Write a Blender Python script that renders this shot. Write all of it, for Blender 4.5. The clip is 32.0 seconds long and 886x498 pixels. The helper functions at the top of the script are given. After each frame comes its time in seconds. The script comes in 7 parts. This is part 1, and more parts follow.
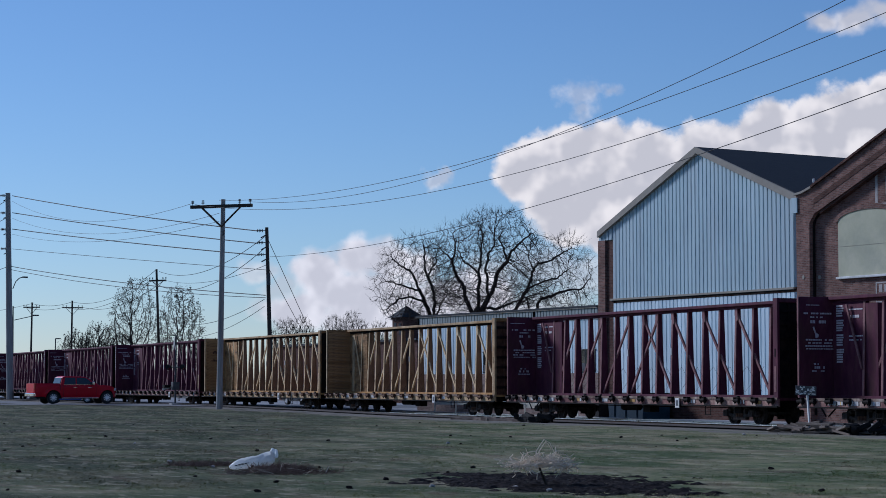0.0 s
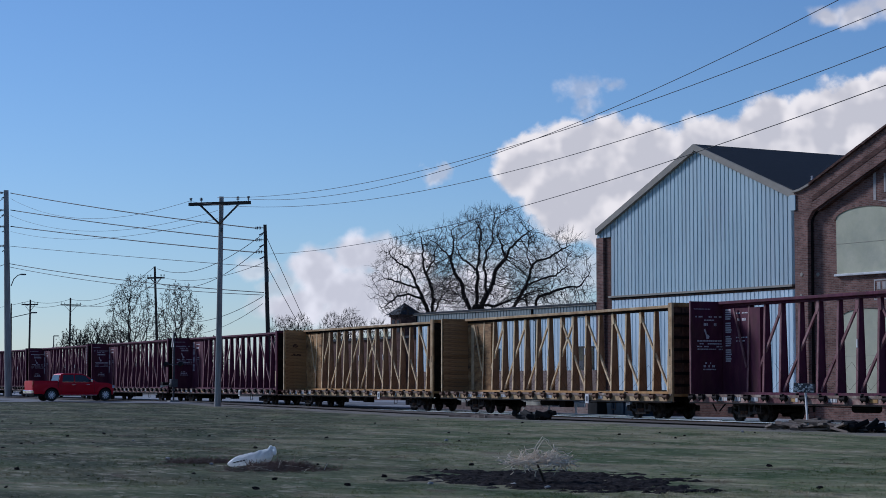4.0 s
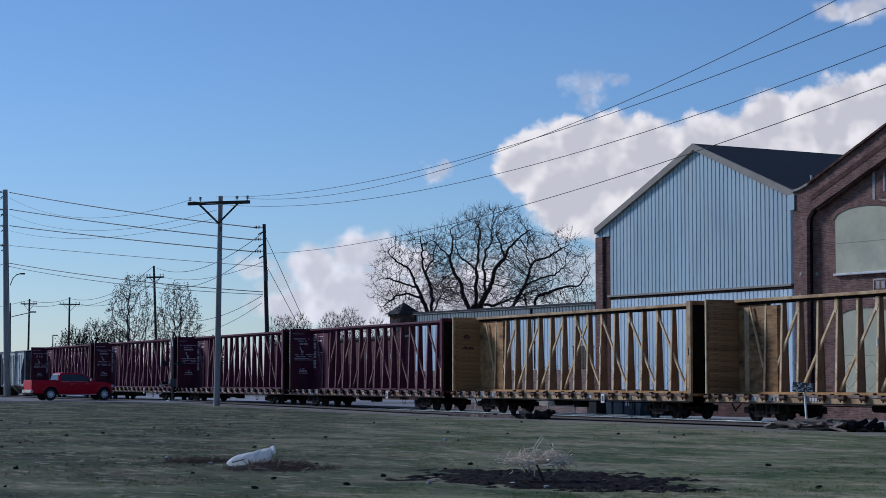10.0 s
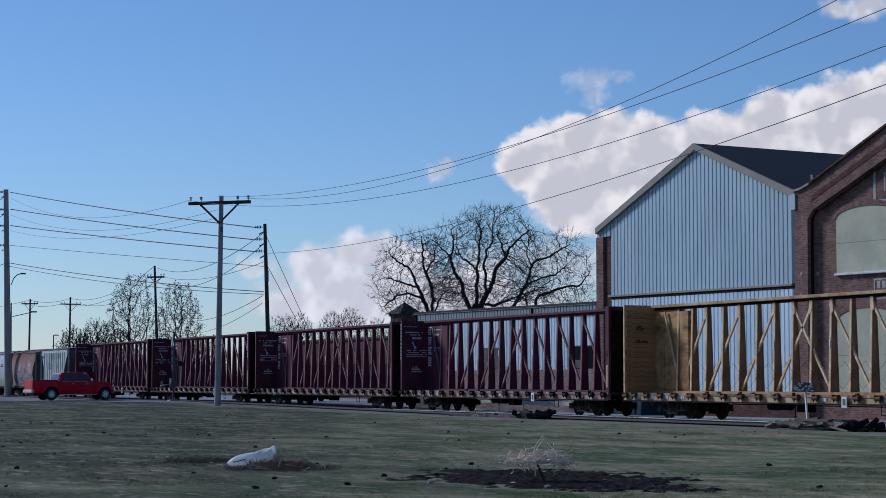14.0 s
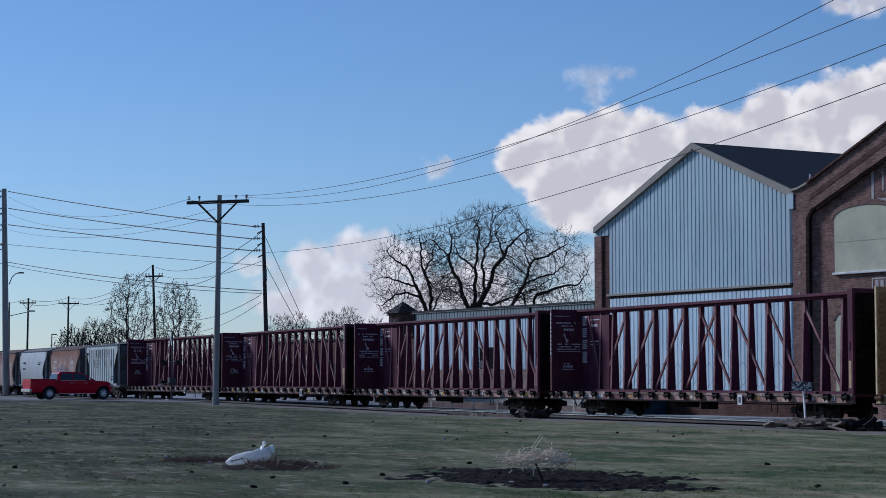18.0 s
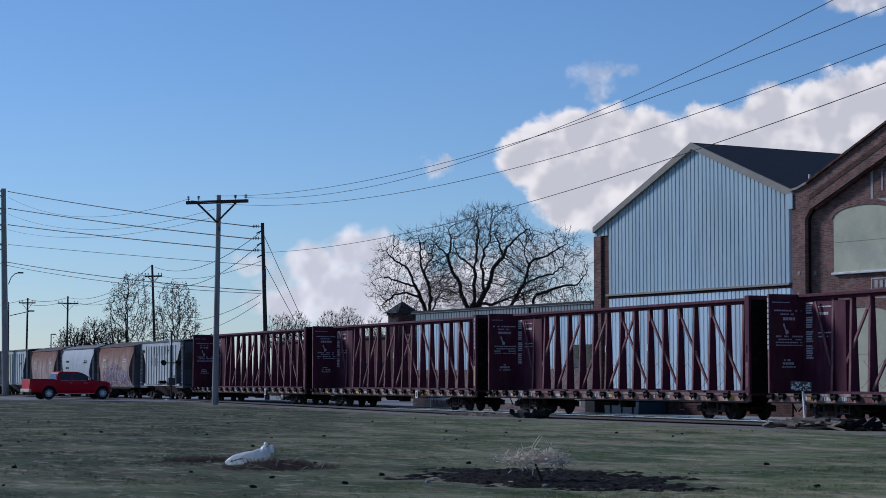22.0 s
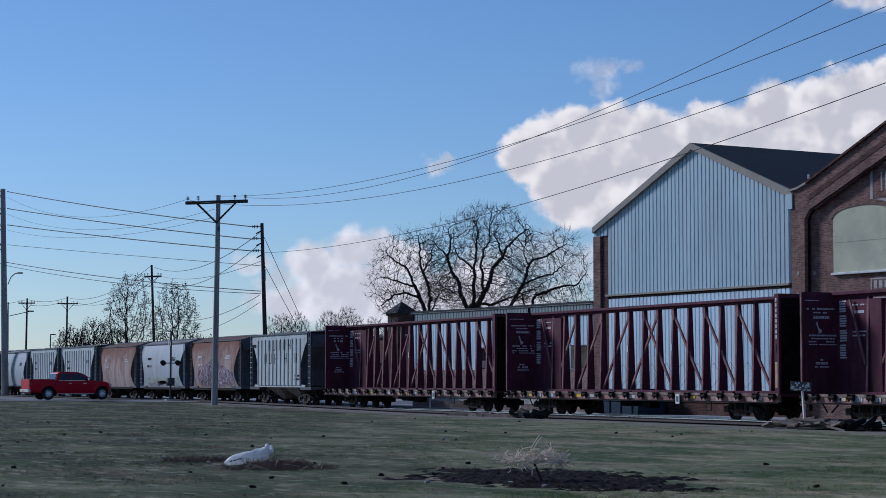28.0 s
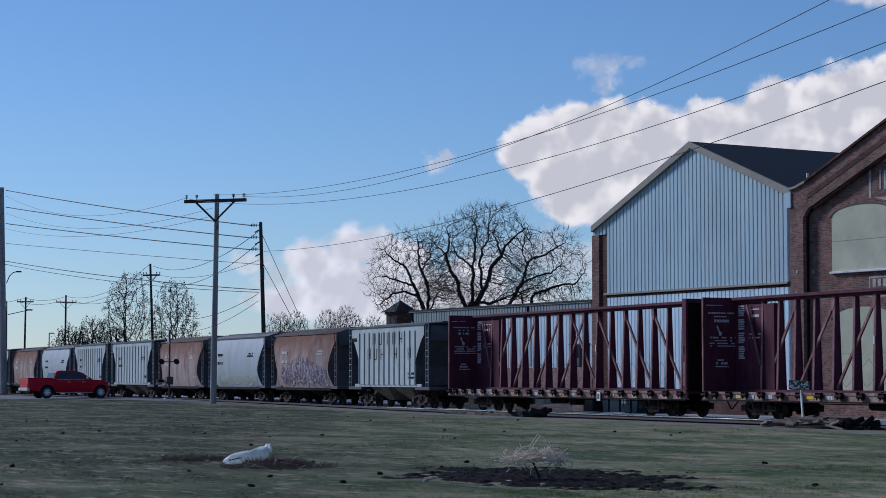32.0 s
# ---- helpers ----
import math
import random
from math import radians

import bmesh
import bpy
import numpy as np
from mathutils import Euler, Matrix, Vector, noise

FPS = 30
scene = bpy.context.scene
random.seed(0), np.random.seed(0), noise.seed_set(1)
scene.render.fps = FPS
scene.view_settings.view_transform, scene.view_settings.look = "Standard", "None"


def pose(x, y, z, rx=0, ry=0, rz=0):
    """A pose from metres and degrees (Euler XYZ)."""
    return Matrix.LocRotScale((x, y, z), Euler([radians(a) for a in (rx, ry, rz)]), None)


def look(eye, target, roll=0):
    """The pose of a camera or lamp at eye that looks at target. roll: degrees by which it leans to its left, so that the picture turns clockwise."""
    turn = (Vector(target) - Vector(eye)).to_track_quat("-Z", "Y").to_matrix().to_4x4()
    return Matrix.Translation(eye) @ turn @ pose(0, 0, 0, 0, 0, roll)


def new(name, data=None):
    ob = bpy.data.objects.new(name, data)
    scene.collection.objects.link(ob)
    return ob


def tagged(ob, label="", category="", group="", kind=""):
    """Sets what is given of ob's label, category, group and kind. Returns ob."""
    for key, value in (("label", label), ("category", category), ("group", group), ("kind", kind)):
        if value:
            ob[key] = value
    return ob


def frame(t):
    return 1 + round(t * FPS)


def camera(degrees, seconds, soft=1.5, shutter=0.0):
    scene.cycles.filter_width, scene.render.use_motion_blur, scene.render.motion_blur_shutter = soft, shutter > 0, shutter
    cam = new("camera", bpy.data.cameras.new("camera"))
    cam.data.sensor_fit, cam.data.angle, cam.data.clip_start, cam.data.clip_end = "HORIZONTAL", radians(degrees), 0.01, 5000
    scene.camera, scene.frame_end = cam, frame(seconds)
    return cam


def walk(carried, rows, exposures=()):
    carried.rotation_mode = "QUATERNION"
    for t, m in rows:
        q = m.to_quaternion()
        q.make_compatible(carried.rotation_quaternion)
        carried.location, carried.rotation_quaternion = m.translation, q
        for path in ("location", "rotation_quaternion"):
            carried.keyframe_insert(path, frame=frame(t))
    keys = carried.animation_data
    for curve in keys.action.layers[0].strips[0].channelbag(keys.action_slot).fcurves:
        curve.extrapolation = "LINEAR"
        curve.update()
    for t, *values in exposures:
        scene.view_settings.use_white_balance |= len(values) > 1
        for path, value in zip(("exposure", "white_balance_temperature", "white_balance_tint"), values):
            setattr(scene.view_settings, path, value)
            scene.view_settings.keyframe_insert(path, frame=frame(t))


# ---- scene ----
cam = camera(25.107, 32.0, soft=0.7)
EYE = (0.0, 0.0, 1.53)
YAW, PITCH = 66.051, 3.896
# seconds, small drift of the hand-held view in thousandths of a radian (right, up)
DRIFT = ((0, -0.02, -0.04), (1, -0.49, -0.43), (2, -0.84, -0.79), (3, -0.83, -0.98), (3.5, -0.79, -1.21), (5.5, -1.31, -1.94), (6, -1.33, -2.11), (7, -1.2, -2.25), (8, -1.03, -2.01), (9, -1.25, -1.74), (10, -1.33, -1.72), (11, -1.18, -1.75), (12, -1.29, -1.84), (13, -1.18, -1.88), (14, -0.94, -1.8), (16.5, -1.31, -2.09), (17, -1.37, -2.11), (18, -1.83, -2.2), (19, -1.91, -2.54), (20, -1.75, -2.34), (21, -1.77, -2.27), (22, -2.16, -2.22), (23, -2.5, -2.1), (24, -2.25, -1.96), (25, -1.99, -1.92), (25.5, -1.9, -1.89), (27.5, -2.18, -1.99), (28, -2.42, -2.1), (29, -2.93, -2.43), (30, -3.13, -2.64), (31, -3.3, -2.78), (32, -3.08, -2.76))
walk(cam, [(t, pose(*EYE, 90 + PITCH + math.degrees(b) / 1000, 0, YAW + math.degrees(a) / 1000)) for t, a, b in DRIFT], [(0, 0.0, 5150, 15), (32, 0.0, 5150, 15)])

# ---- world, sun ----
SUN_AZ, SUN_EL = radians(118), radians(27)     # left of +Y, above the horizon
world = bpy.data.worlds.new("sky")
scene.world = world
world.use_nodes = True
wn, wl = world.node_tree.nodes, world.node_tree.links
wn.clear()
sky = wn.new("ShaderNodeTexSky")
sky.sky_type, sky.sun_disc = "NISHITA", False
sky.sun_elevation, sky.sun_rotation = SUN_EL, -SUN_AZ
sky.air_density, sky.dust_density, sky.ozone_density, sky.altitude = 1.0, 0.10, 3.8, 200
bg = wn.new("ShaderNodeBackground")
bg.inputs["Strength"].default_value = 0.073
wout = wn.new("ShaderNodeOutputWorld")
wl.new(sky.outputs[0], bg.inputs["Color"])
wl.new(bg.outputs[0], wout.inputs["Surface"])
sun = new("sun", bpy.data.lights.new("sun", "SUN"))
sun.data.energy, sun.data.angle, sun.data.color = 3.1, radians(10), (1.0, 0.94, 0.86)
sd = Vector((-math.sin(SUN_AZ) * math.cos(SUN_EL), math.cos(SUN_AZ) * math.cos(SUN_EL), math.sin(SUN_EL)))
sun.matrix_basis = look(tuple(sd * 50), (0, 0, 0))

# ---- materials ----
def mat(name, cols, scale=6.0, rough=0.7, bump=0.15, metal=0.0, stretch=(1, 1, 1), fine=60.0, dirt=None, dirt_scale=0.7, dirt_amt=0.45, rand=0.0, spec=0.12, coat=0.0, space="Object"):
    """A weathered surface: a colour ramp over noise, patches of dirt, grain in colour and relief."""
    m = bpy.data.materials.new(name)
    m.use_nodes = True
    n, l = m.node_tree.nodes, m.node_tree.links
    b = n["Principled BSDF"]
    tc = n.new("ShaderNodeTexCoord")
    mp = n.new("ShaderNodeMapping")
    mp.inputs["Scale"].default_value = stretch
    if space == "World":
        l.new(n.new("ShaderNodeNewGeometry").outputs["Position"], mp.inputs["Vector"])
    else:
        l.new(tc.outputs["Object"], mp.inputs["Vector"])
    a = n.new("ShaderNodeTexNoise")
    a.inputs["Scale"].default_value, a.inputs["Detail"].default_value, a.inputs["Roughness"].default_value = scale, 8, 0.62
    l.new(mp.outputs[0], a.inputs["Vector"])
    r = n.new("ShaderNodeValToRGB")
    e = r.color_ramp.elements
    lo, hi = 0.32, 0.68
    for i, c in enumerate(cols):
        p = lo + (hi - lo) * i / max(1, len(cols) - 1)
        el = e[i] if i < 2 else e.new(p)
        el.position, el.color = p, (*c, 1)
    l.new(a.outputs["Fac"], r.inputs["Fac"])
    out = r.outputs[0]
    if dirt:
        d = n.new("ShaderNodeTexNoise")
        d.inputs["Scale"].default_value, d.inputs["Detail"].default_value, d.inputs["Roughness"].default_value = dirt_scale, 10, 0.7
        l.new(mp.outputs[0], d.inputs["Vector"])
        k = n.new("ShaderNodeMapRange")
        k.inputs["From Min"].default_value, k.inputs["From Max"].default_value = 0.47, 0.72
        k.inputs["To Max"].default_value = dirt_amt * 2
        l.new(d.outputs["Fac"], k.inputs["Value"])
        x = n.new("ShaderNodeMix")
        x.data_type = "RGBA"
        l.new(k.outputs[0], x.inputs[0])
        l.new(out, x.inputs[6])
        x.inputs[7].default_value = (*dirt, 1)
        out = x.outputs[2]
    if rand:
        oi = n.new("ShaderNodeObjectInfo")
        hv = n.new("ShaderNodeHueSaturation")
        k2 = n.new("ShaderNodeMapRange")
        k2.inputs["To Min"].default_value, k2.inputs["To Max"].default_value = 1 - rand, 1 + rand
        l.new(oi.outputs["Random"], k2.inputs["Value"])
        l.new(k2.outputs[0], hv.inputs["Value"])
        l.new(out, hv.inputs["Color"])
        out = hv.outputs[0]
    l.new(out, b.inputs["Base Color"])
    b.inputs["Metallic"].default_value = metal
    b.inputs["Specular IOR Level"].default_value = spec
    b.inputs["Coat Weight"].default_value = coat
    g = n.new("ShaderNodeTexNoise")
    g.inputs["Scale"].default_value, g.inputs["Detail"].default_value = fine, 4
    l.new(mp.outputs[0], g.inputs["Vector"])
    rr = n.new("ShaderNodeMapRange")
    rr.inputs["To Min"].default_value, rr.inputs["To Max"].default_value = max(0.02, rough - 0.12), min(1, rough + 0.12)
    l.new(a.outputs["Fac"], rr.inputs["Value"])
    l.new(rr.outputs[0], b.inputs["Roughness"])
    if bump:
        u = n.new("ShaderNodeBump")
        u.inputs["Strength"].default_value, u.inputs["Distance"].default_value = bump, 0.02
        l.new(g.outputs["Fac"], u.inputs["Height"])
        l.new(u.outputs[0], b.inputs["Normal"])
    return m


def brick_mat(name, c1, c2, mortar):
    m = bpy.data.materials.new(name)
    m.use_nodes = True
    n, l = m.node_tree.nodes, m.node_tree.links
    b = n["Principled BSDF"]
    tc = n.new("ShaderNodeTexCoord")
    sx = n.new("ShaderNodeSeparateXYZ")
    cb = n.new("ShaderNodeCombineXYZ")
    ad = n.new("ShaderNodeMath")
    l.new(tc.outputs["Object"], sx.inputs[0])
    l.new(sx.outputs["X"], ad.inputs[0])
    l.new(sx.outputs["Y"], ad.inputs[1])
    l.new(ad.outputs[0], cb.inputs["X"])
    l.new(sx.outputs["Z"], cb.inputs["Y"])
    t = n.new("ShaderNodeTexBrick")
    t.inputs["Scale"].default_value = 1.0
    t.inputs["Brick Width"].default_value, t.inputs["Row Height"].default_value = 0.22, 0.075
    t.inputs["Mortar Size"].default_value, t.inputs["Mortar Smooth"].default_value = 0.009, 0.3
    t.inputs["Color1"].default_value, t.inputs["Color2"].default_value, t.inputs["Mortar"].default_value = (*c1, 1), (*c2, 1), (*mortar, 1)
    l.new(cb.outputs[0], t.inputs["Vector"])
    no = n.new("ShaderNodeTexNoise")
    no.inputs["Scale"].default_value, no.inputs["Detail"].default_value, no.inputs["Roughness"].default_value = 1.1, 9, 0.7
    l.new(tc.outputs["Object"], no.inputs["Vector"])
    k = n.new("ShaderNodeMapRange")
    k.inputs["From Min"].default_value, k.inputs["From Max"].default_value = 0.3, 0.7
    k.inputs["To Min"].default_value, k.inputs["To Max"].default_value = 0.62, 1.35
    l.new(no.outputs["Fac"], k.inputs["Value"])
    h = n.new("ShaderNodeHueSaturation")
    l.new(k.outputs[0], h.inputs["Value"])
    l.new(t.outputs["Color"], h.inputs["Color"])
    l.new(h.outputs[0], b.inputs["Base Color"])
    b.inputs["Roughness"].default_value = 0.95
    b.inputs["Specular IOR Level"].default_value = 0.04
    u = n.new("ShaderNodeBump")
    u.inputs["Strength"].default_value, u.inputs["Distance"].default_value = 0.6, 0.012
    u.invert = True
    l.new(t.outputs["Fac"], u.inputs["Height"])
    l.new(u.outputs[0], b.inputs["Normal"])
    return m


WINE = mat("wine_paint", [(0.058, 0.013, 0.029), (0.089, 0.021, 0.043), (0.132, 0.042, 0.062)], 2.5, 0.75, 0.1, dirt=(0.06, 0.032, 0.024), dirt_scale=1.3, dirt_amt=0.4, stretch=(1, 1, 0.35))
YELLOW = mat("yellow_paint", [(0.31, 0.16, 0.058), (0.41, 0.235, 0.085), (0.49, 0.312, 0.13)], 2.2, 0.75, 0.1, dirt=(0.16, 0.09, 0.045), dirt_scale=1.5, dirt_amt=0.5, stretch=(1, 1, 0.35))
PLY = mat("bulkhead_lining", [(0.30, 0.165, 0.070), (0.42, 0.242, 0.102), (0.52, 0.322, 0.148)], 1.6, 0.8, 0.15, rand=0.10, dirt=(0.08, 0.05, 0.03), dirt_scale=0.9, dirt_amt=0.55, stretch=(1, 0.5, 2.6))
# edge and brace paint, lightened to carry the sunlight that falls on them
SUNLIT_WORN_WINE = mat("sunlit_worn_wine_edge", [(0.145, 0.062, 0.068), (0.245, 0.125, 0.125), (0.36, 0.22, 0.205)], 2.4, 0.8, 0.1, dirt=(0.10, 0.045, 0.05), dirt_scale=1.6, dirt_amt=0.5, stretch=(1, 1, 0.5))
SUNLIT_WORN_TAN = mat("sunlit_worn_tan_edge", [(0.50, 0.36, 0.19), (0.63, 0.475, 0.275), (0.73, 0.58, 0.375)], 2.6, 0.75, 0.1, dirt=(0.24, 0.15, 0.09), dirt_scale=2, dirt_amt=0.45)
SILL_WINE = mat("scuffed_wine_sill", [(0.13, 0.045, 0.05), (0.25, 0.125, 0.11), (0.39, 0.26, 0.205), (0.55, 0.43, 0.35)], 1.7, 0.8, 0.1, dirt=(0.075, 0.03, 0.035), dirt_scale=1.1, dirt_amt=0.5)
SILL_TAN = mat("scuffed_yellow_sill", [(0.30, 0.19, 0.09), (0.44, 0.30, 0.16), (0.56, 0.42, 0.25)], 1.7, 0.8, 0.1, dirt=(0.18, 0.10, 0.055), dirt_scale=1.4, dirt_amt=0.5)
PLY_OLD = mat("grey_weathered_lining_boards", [(0.22, 0.122, 0.056), (0.34, 0.198, 0.09), (0.45, 0.288, 0.142)], 1.5, 0.85, 0.15, rand=0.22, dirt=(0.055, 0.043, 0.036), dirt_scale=1.2, dirt_amt=0.55, stretch=(1, 0.45, 3.2))
BOGIE = mat("dusty_bogie_steel", [(0.018, 0.015, 0.014), (0.045, 0.037, 0.033), (0.10, 0.084, 0.074)], 5, 0.85, 0.2, dirt=(0.11, 0.088, 0.074), dirt_scale=2.2, dirt_amt=0.35)
STEEL = mat("dark_steel", [(0.006, 0.006, 0.007), (0.013, 0.012, 0.012), (0.024, 0.019, 0.017)], 4, 0.8, 0.2, dirt=(0.035, 0.023, 0.018), dirt_scale=2.5, dirt_amt=0.25, spec=0.06)
POSTBROWN = mat("rust_stained_post", [(0.16, 0.09, 0.05), (0.24, 0.14, 0.08), (0.34, 0.21, 0.12)], 2.6, 0.8, 0.15, dirt=(0.08, 0.045, 0.035), dirt_scale=1.8, dirt_amt=0.5, stretch=(1, 1, 0.3))
BRACE_TAN = mat("pale_tan_brace_paint", [(0.42, 0.30, 0.165), (0.54, 0.40, 0.235), (0.62, 0.48, 0.31)], 2.6, 0.75, 0.1, dirt=(0.2, 0.12, 0.07), dirt_scale=2, dirt_amt=0.4)
SIGNPAINT = mat("faded_sign_paint", [(0.34, 0.30, 0.28), (0.48, 0.45, 0.43)], 3, 0.9, 0.1)
RUST = mat("rusty_steel", [(0.05, 0.03, 0.022), (0.10, 0.055, 0.036), (0.16, 0.09, 0.055)], 5, 0.85, 0.3)
RAILTOP = mat("rail_steel", [(0.60, 0.59, 0.58), (0.72, 0.71, 0.70)], 3, 0.3, 0.02, metal=1.0)
FADED_MARK = mat("faded_stencil", [(0.44, 0.38, 0.40), (0.66, 0.61, 0.62)], 8, 0.7, 0.0)
WHITE_MARK = mat("white_stencil", [(0.45, 0.43, 0.42), (0.62, 0.60, 0.58)], 8, 0.7, 0.0)
REFLEX = mat("yellow_reflector", [(0.62, 0.36, 0.03), (0.75, 0.48, 0.06)], 8, 0.4, 0.0)
SIDING = mat("painted_siding", [(0.385, 0.49, 0.535), (0.445, 0.555, 0.595), (0.50, 0.61, 0.645)], 0.9, 0.45, 0.04, dirt=(0.40, 0.44, 0.47), dirt_scale=0.35, dirt_amt=0.35, stretch=(1, 1, 0.2))
SIDING_LOW = mat("pale_low_siding", [(0.51, 0.63, 0.69), (0.63, 0.745, 0.80), (0.73, 0.83, 0.87)], 1.4, 0.45, 0.04, dirt=(0.46, 0.50, 0.53), dirt_scale=0.6, dirt_amt=0.35, stretch=(1, 1, 0.12))
TRIM = mat("stone_coloured_trim", [(0.30, 0.27, 0.225), (0.37, 0.335, 0.285)], 2, 0.8, 0.05, spec=0.03)
SHED_GREY = mat("grey_green_sheeting", [(0.26, 0.295, 0.29), (0.33, 0.365, 0.355)], 1.2, 0.7, 0.05, dirt=(0.20, 0.21, 0.20), dirt_scale=0.6, dirt_amt=0.4, spec=0.05)
SLATE = mat("dark_roofing", [(0.030, 0.034, 0.040), (0.045, 0.05, 0.056)], 3, 0.8, 0.3, fine=20)
BRICK = brick_mat("brown_brick", (0.135, 0.072, 0.060), (0.26, 0.142, 0.114), (0.22, 0.18, 0.16))
BRICK_DARK = brick_mat("dark_brick", (0.075, 0.038, 0.032), (0.13, 0.068, 0.054), (0.11, 0.085, 0.074))
BRICK_DUSTY = brick_mat("dusty_pale_brown_brick", (0.22, 0.155, 0.135), (0.32, 0.235, 0.205), (0.30, 0.26, 0.235))
BOARD = mat("pale_green_board", [(0.42, 0.41, 0.285), (0.48, 0.47, 0.33), (0.53, 0.51, 0.37)], 0.8, 0.6, 0.06, dirt=(0.30, 0.31, 0.25), dirt_scale=0.5, dirt_amt=0.3)
WHITE = mat("white_paint", [(0.62, 0.61, 0.58), (0.75, 0.74, 0.71)], 3, 0.6, 0.08, dirt=(0.42, 0.39, 0.34), dirt_scale=2, dirt_amt=0.4)
RAIL_CREAM = mat("fresh_cream_rail_paint", [(0.86, 0.82, 0.68), (0.92, 0.89, 0.77)], 2, 0.45, 0.05, dirt=(0.6, 0.53, 0.4), dirt_scale=1.2, dirt_amt=0.25, spec=0.4)
GLASS = mat("dark_window_glass", [(0.012, 0.015, 0.018), (0.02, 0.024, 0.028)], 1, 0.1, 0.0, spec=0.6)
POLE = mat("weathered_pole_wood", [(0.22, 0.205, 0.195), (0.32, 0.30, 0.285), (0.40, 0.38, 0.36)], 5, 0.9, 0.4, stretch=(1, 1, 0.08))
POLE_DARK = mat("dark_pole_wood", [(0.05, 0.042, 0.038), (0.085, 0.072, 0.062)], 5, 0.9, 0.4, stretch=(1, 1, 0.08))
CABLE = mat("cable_black", [(0.02, 0.02, 0.022), (0.03, 0.03, 0.033)], 5, 0.7, 0.0)
CERAMIC = mat("insulator_grey", [(0.06, 0.06, 0.065), (0.10, 0.10, 0.105)], 5, 0.3, 0.0)
BARK = mat("dark_bark", [(0.022, 0.017, 0.014), (0.045, 0.036, 0.03), (0.07, 0.056, 0.046)], 9, 0.95, 0.5, stretch=(1, 1, 0.3))
LEAF = mat("withered_leaves", [(0.045, 0.038, 0.028), (0.075, 0.064, 0.046), (0.11, 0.095, 0.07)], 3, 0.8, 0.0)
RED = mat("red_car_paint", [(0.46, 0.003, 0.016), (0.52, 0.004, 0.019)], 1, 0.4, 0.0, coat=0.08, spec=0.15)
BLUE = mat("blue_car_paint", [(0.006, 0.024, 0.17), (0.010, 0.034, 0.22)], 1, 0.3, 0.0, coat=0.3, spec=0.25)
GREYCAR = mat("dark_grey_car_paint", [(0.05, 0.055, 0.065), (0.065, 0.07, 0.08)], 1, 0.28, 0.0, coat=1.0, spec=0.5)
CHROME = mat("bright_chrome", [(0.6, 0.6, 0.61), (0.7, 0.7, 0.7)], 2, 0.15, 0.0, metal=1.0, spec=0.5)
ALLOY = mat("alloy_rim", [(0.78, 0.78, 0.79), (0.88, 0.88, 0.89)], 4, 0.3, 0.0, metal=0.15, spec=0.5)
RUBBER = mat("tyre_rubber", [(0.012, 0.012, 0.012), (0.02, 0.02, 0.02)], 8, 0.85, 0.2, spec=0.5)
LAMPRED = mat("red_lamp_lens", [(0.30, 0.01, 0.01), (0.36, 0.015, 0.015)], 2, 0.2, 0.0, spec=0.5)
LAMPCLR = mat("clear_lamp_lens", [(0.55, 0.56, 0.58), (0.65, 0.66, 0.68)], 2, 0.12, 0.0, spec=0.5)
PLASTIC = mat("black_trim_plastic", [(0.015, 0.015, 0.016), (0.025, 0.025, 0.026)], 6, 0.6, 0.0)
HOP_WHITE = mat("hopper_white_paint", [(0.37, 0.41, 0.40), (0.44, 0.48, 0.47), (0.51, 0.54, 0.525)], 1.2, 0.55, 0.08, dirt=(0.30, 0.26, 0.22), dirt_scale=0.9, dirt_amt=0.35, stretch=(1, 1, 0.3))
HOP_GREY = mat("hopper_pale_grey_paint", [(0.30, 0.33, 0.36), (0.36, 0.39, 0.41), (0.41, 0.43, 0.445)], 1.2, 0.55, 0.08, dirt=(0.33, 0.31, 0.26), dirt_scale=0.8, dirt_amt=0.4, stretch=(1, 1, 0.3))
HOP_TAN = mat("hopper_rusty_tan_paint", [(0.33, 0.255, 0.23), (0.41, 0.33, 0.295), (0.48, 0.40, 0.36)], 1.4, 0.9, 0.1, dirt=(0.19, 0.095, 0.062), dirt_scale=0.9, dirt_amt=0.5, stretch=(1, 1, 0.3), spec=0.01)


def rust_from_top(m, z0, z1, col):
    """Rust that has crept down from the roof, with a ragged lower edge."""
    n, l = m.node_tree.nodes, m.node_tree.links
    b = n["Principled BSDF"]
    src = b.inputs["Base Color"].links[0].from_socket
    tc = n.new("ShaderNodeTexCoord")
    sx = n.new("ShaderNodeSeparateXYZ")
    l.new(tc.outputs["Object"], sx.inputs[0])
    t = n.new("ShaderNodeTexNoise")
    t.inputs["Scale"].default_value, t.inputs["Detail"].default_value = 1.4, 8
    l.new(tc.outputs["Object"], t.inputs["Vector"])
    a = n.new("ShaderNodeMath")
    a.operation = "MULTIPLY_ADD"
    a.inputs[1].default_value = 1.6
    l.new(t.outputs["Fac"], a.inputs[0])
    l.new(sx.outputs["Z"], a.inputs[2])
    k = n.new("ShaderNodeMapRange")
    k.inputs["From Min"].default_value, k.inputs["From Max"].default_value = z0 + 0.8, z1 + 0.8
    k.inputs["To Max"].default_value = 0.92
    l.new(a.outputs[0], k.inputs["Value"])
    x = n.new("ShaderNodeMix")
    x.data_type = "RGBA"
    l.new(k.outputs[0], x.inputs[0])
    l.new(src, x.inputs[6])
    x.inputs[7].default_value = (*col, 1)
    l.new(x.outputs[2], b.inputs["Base Color"])


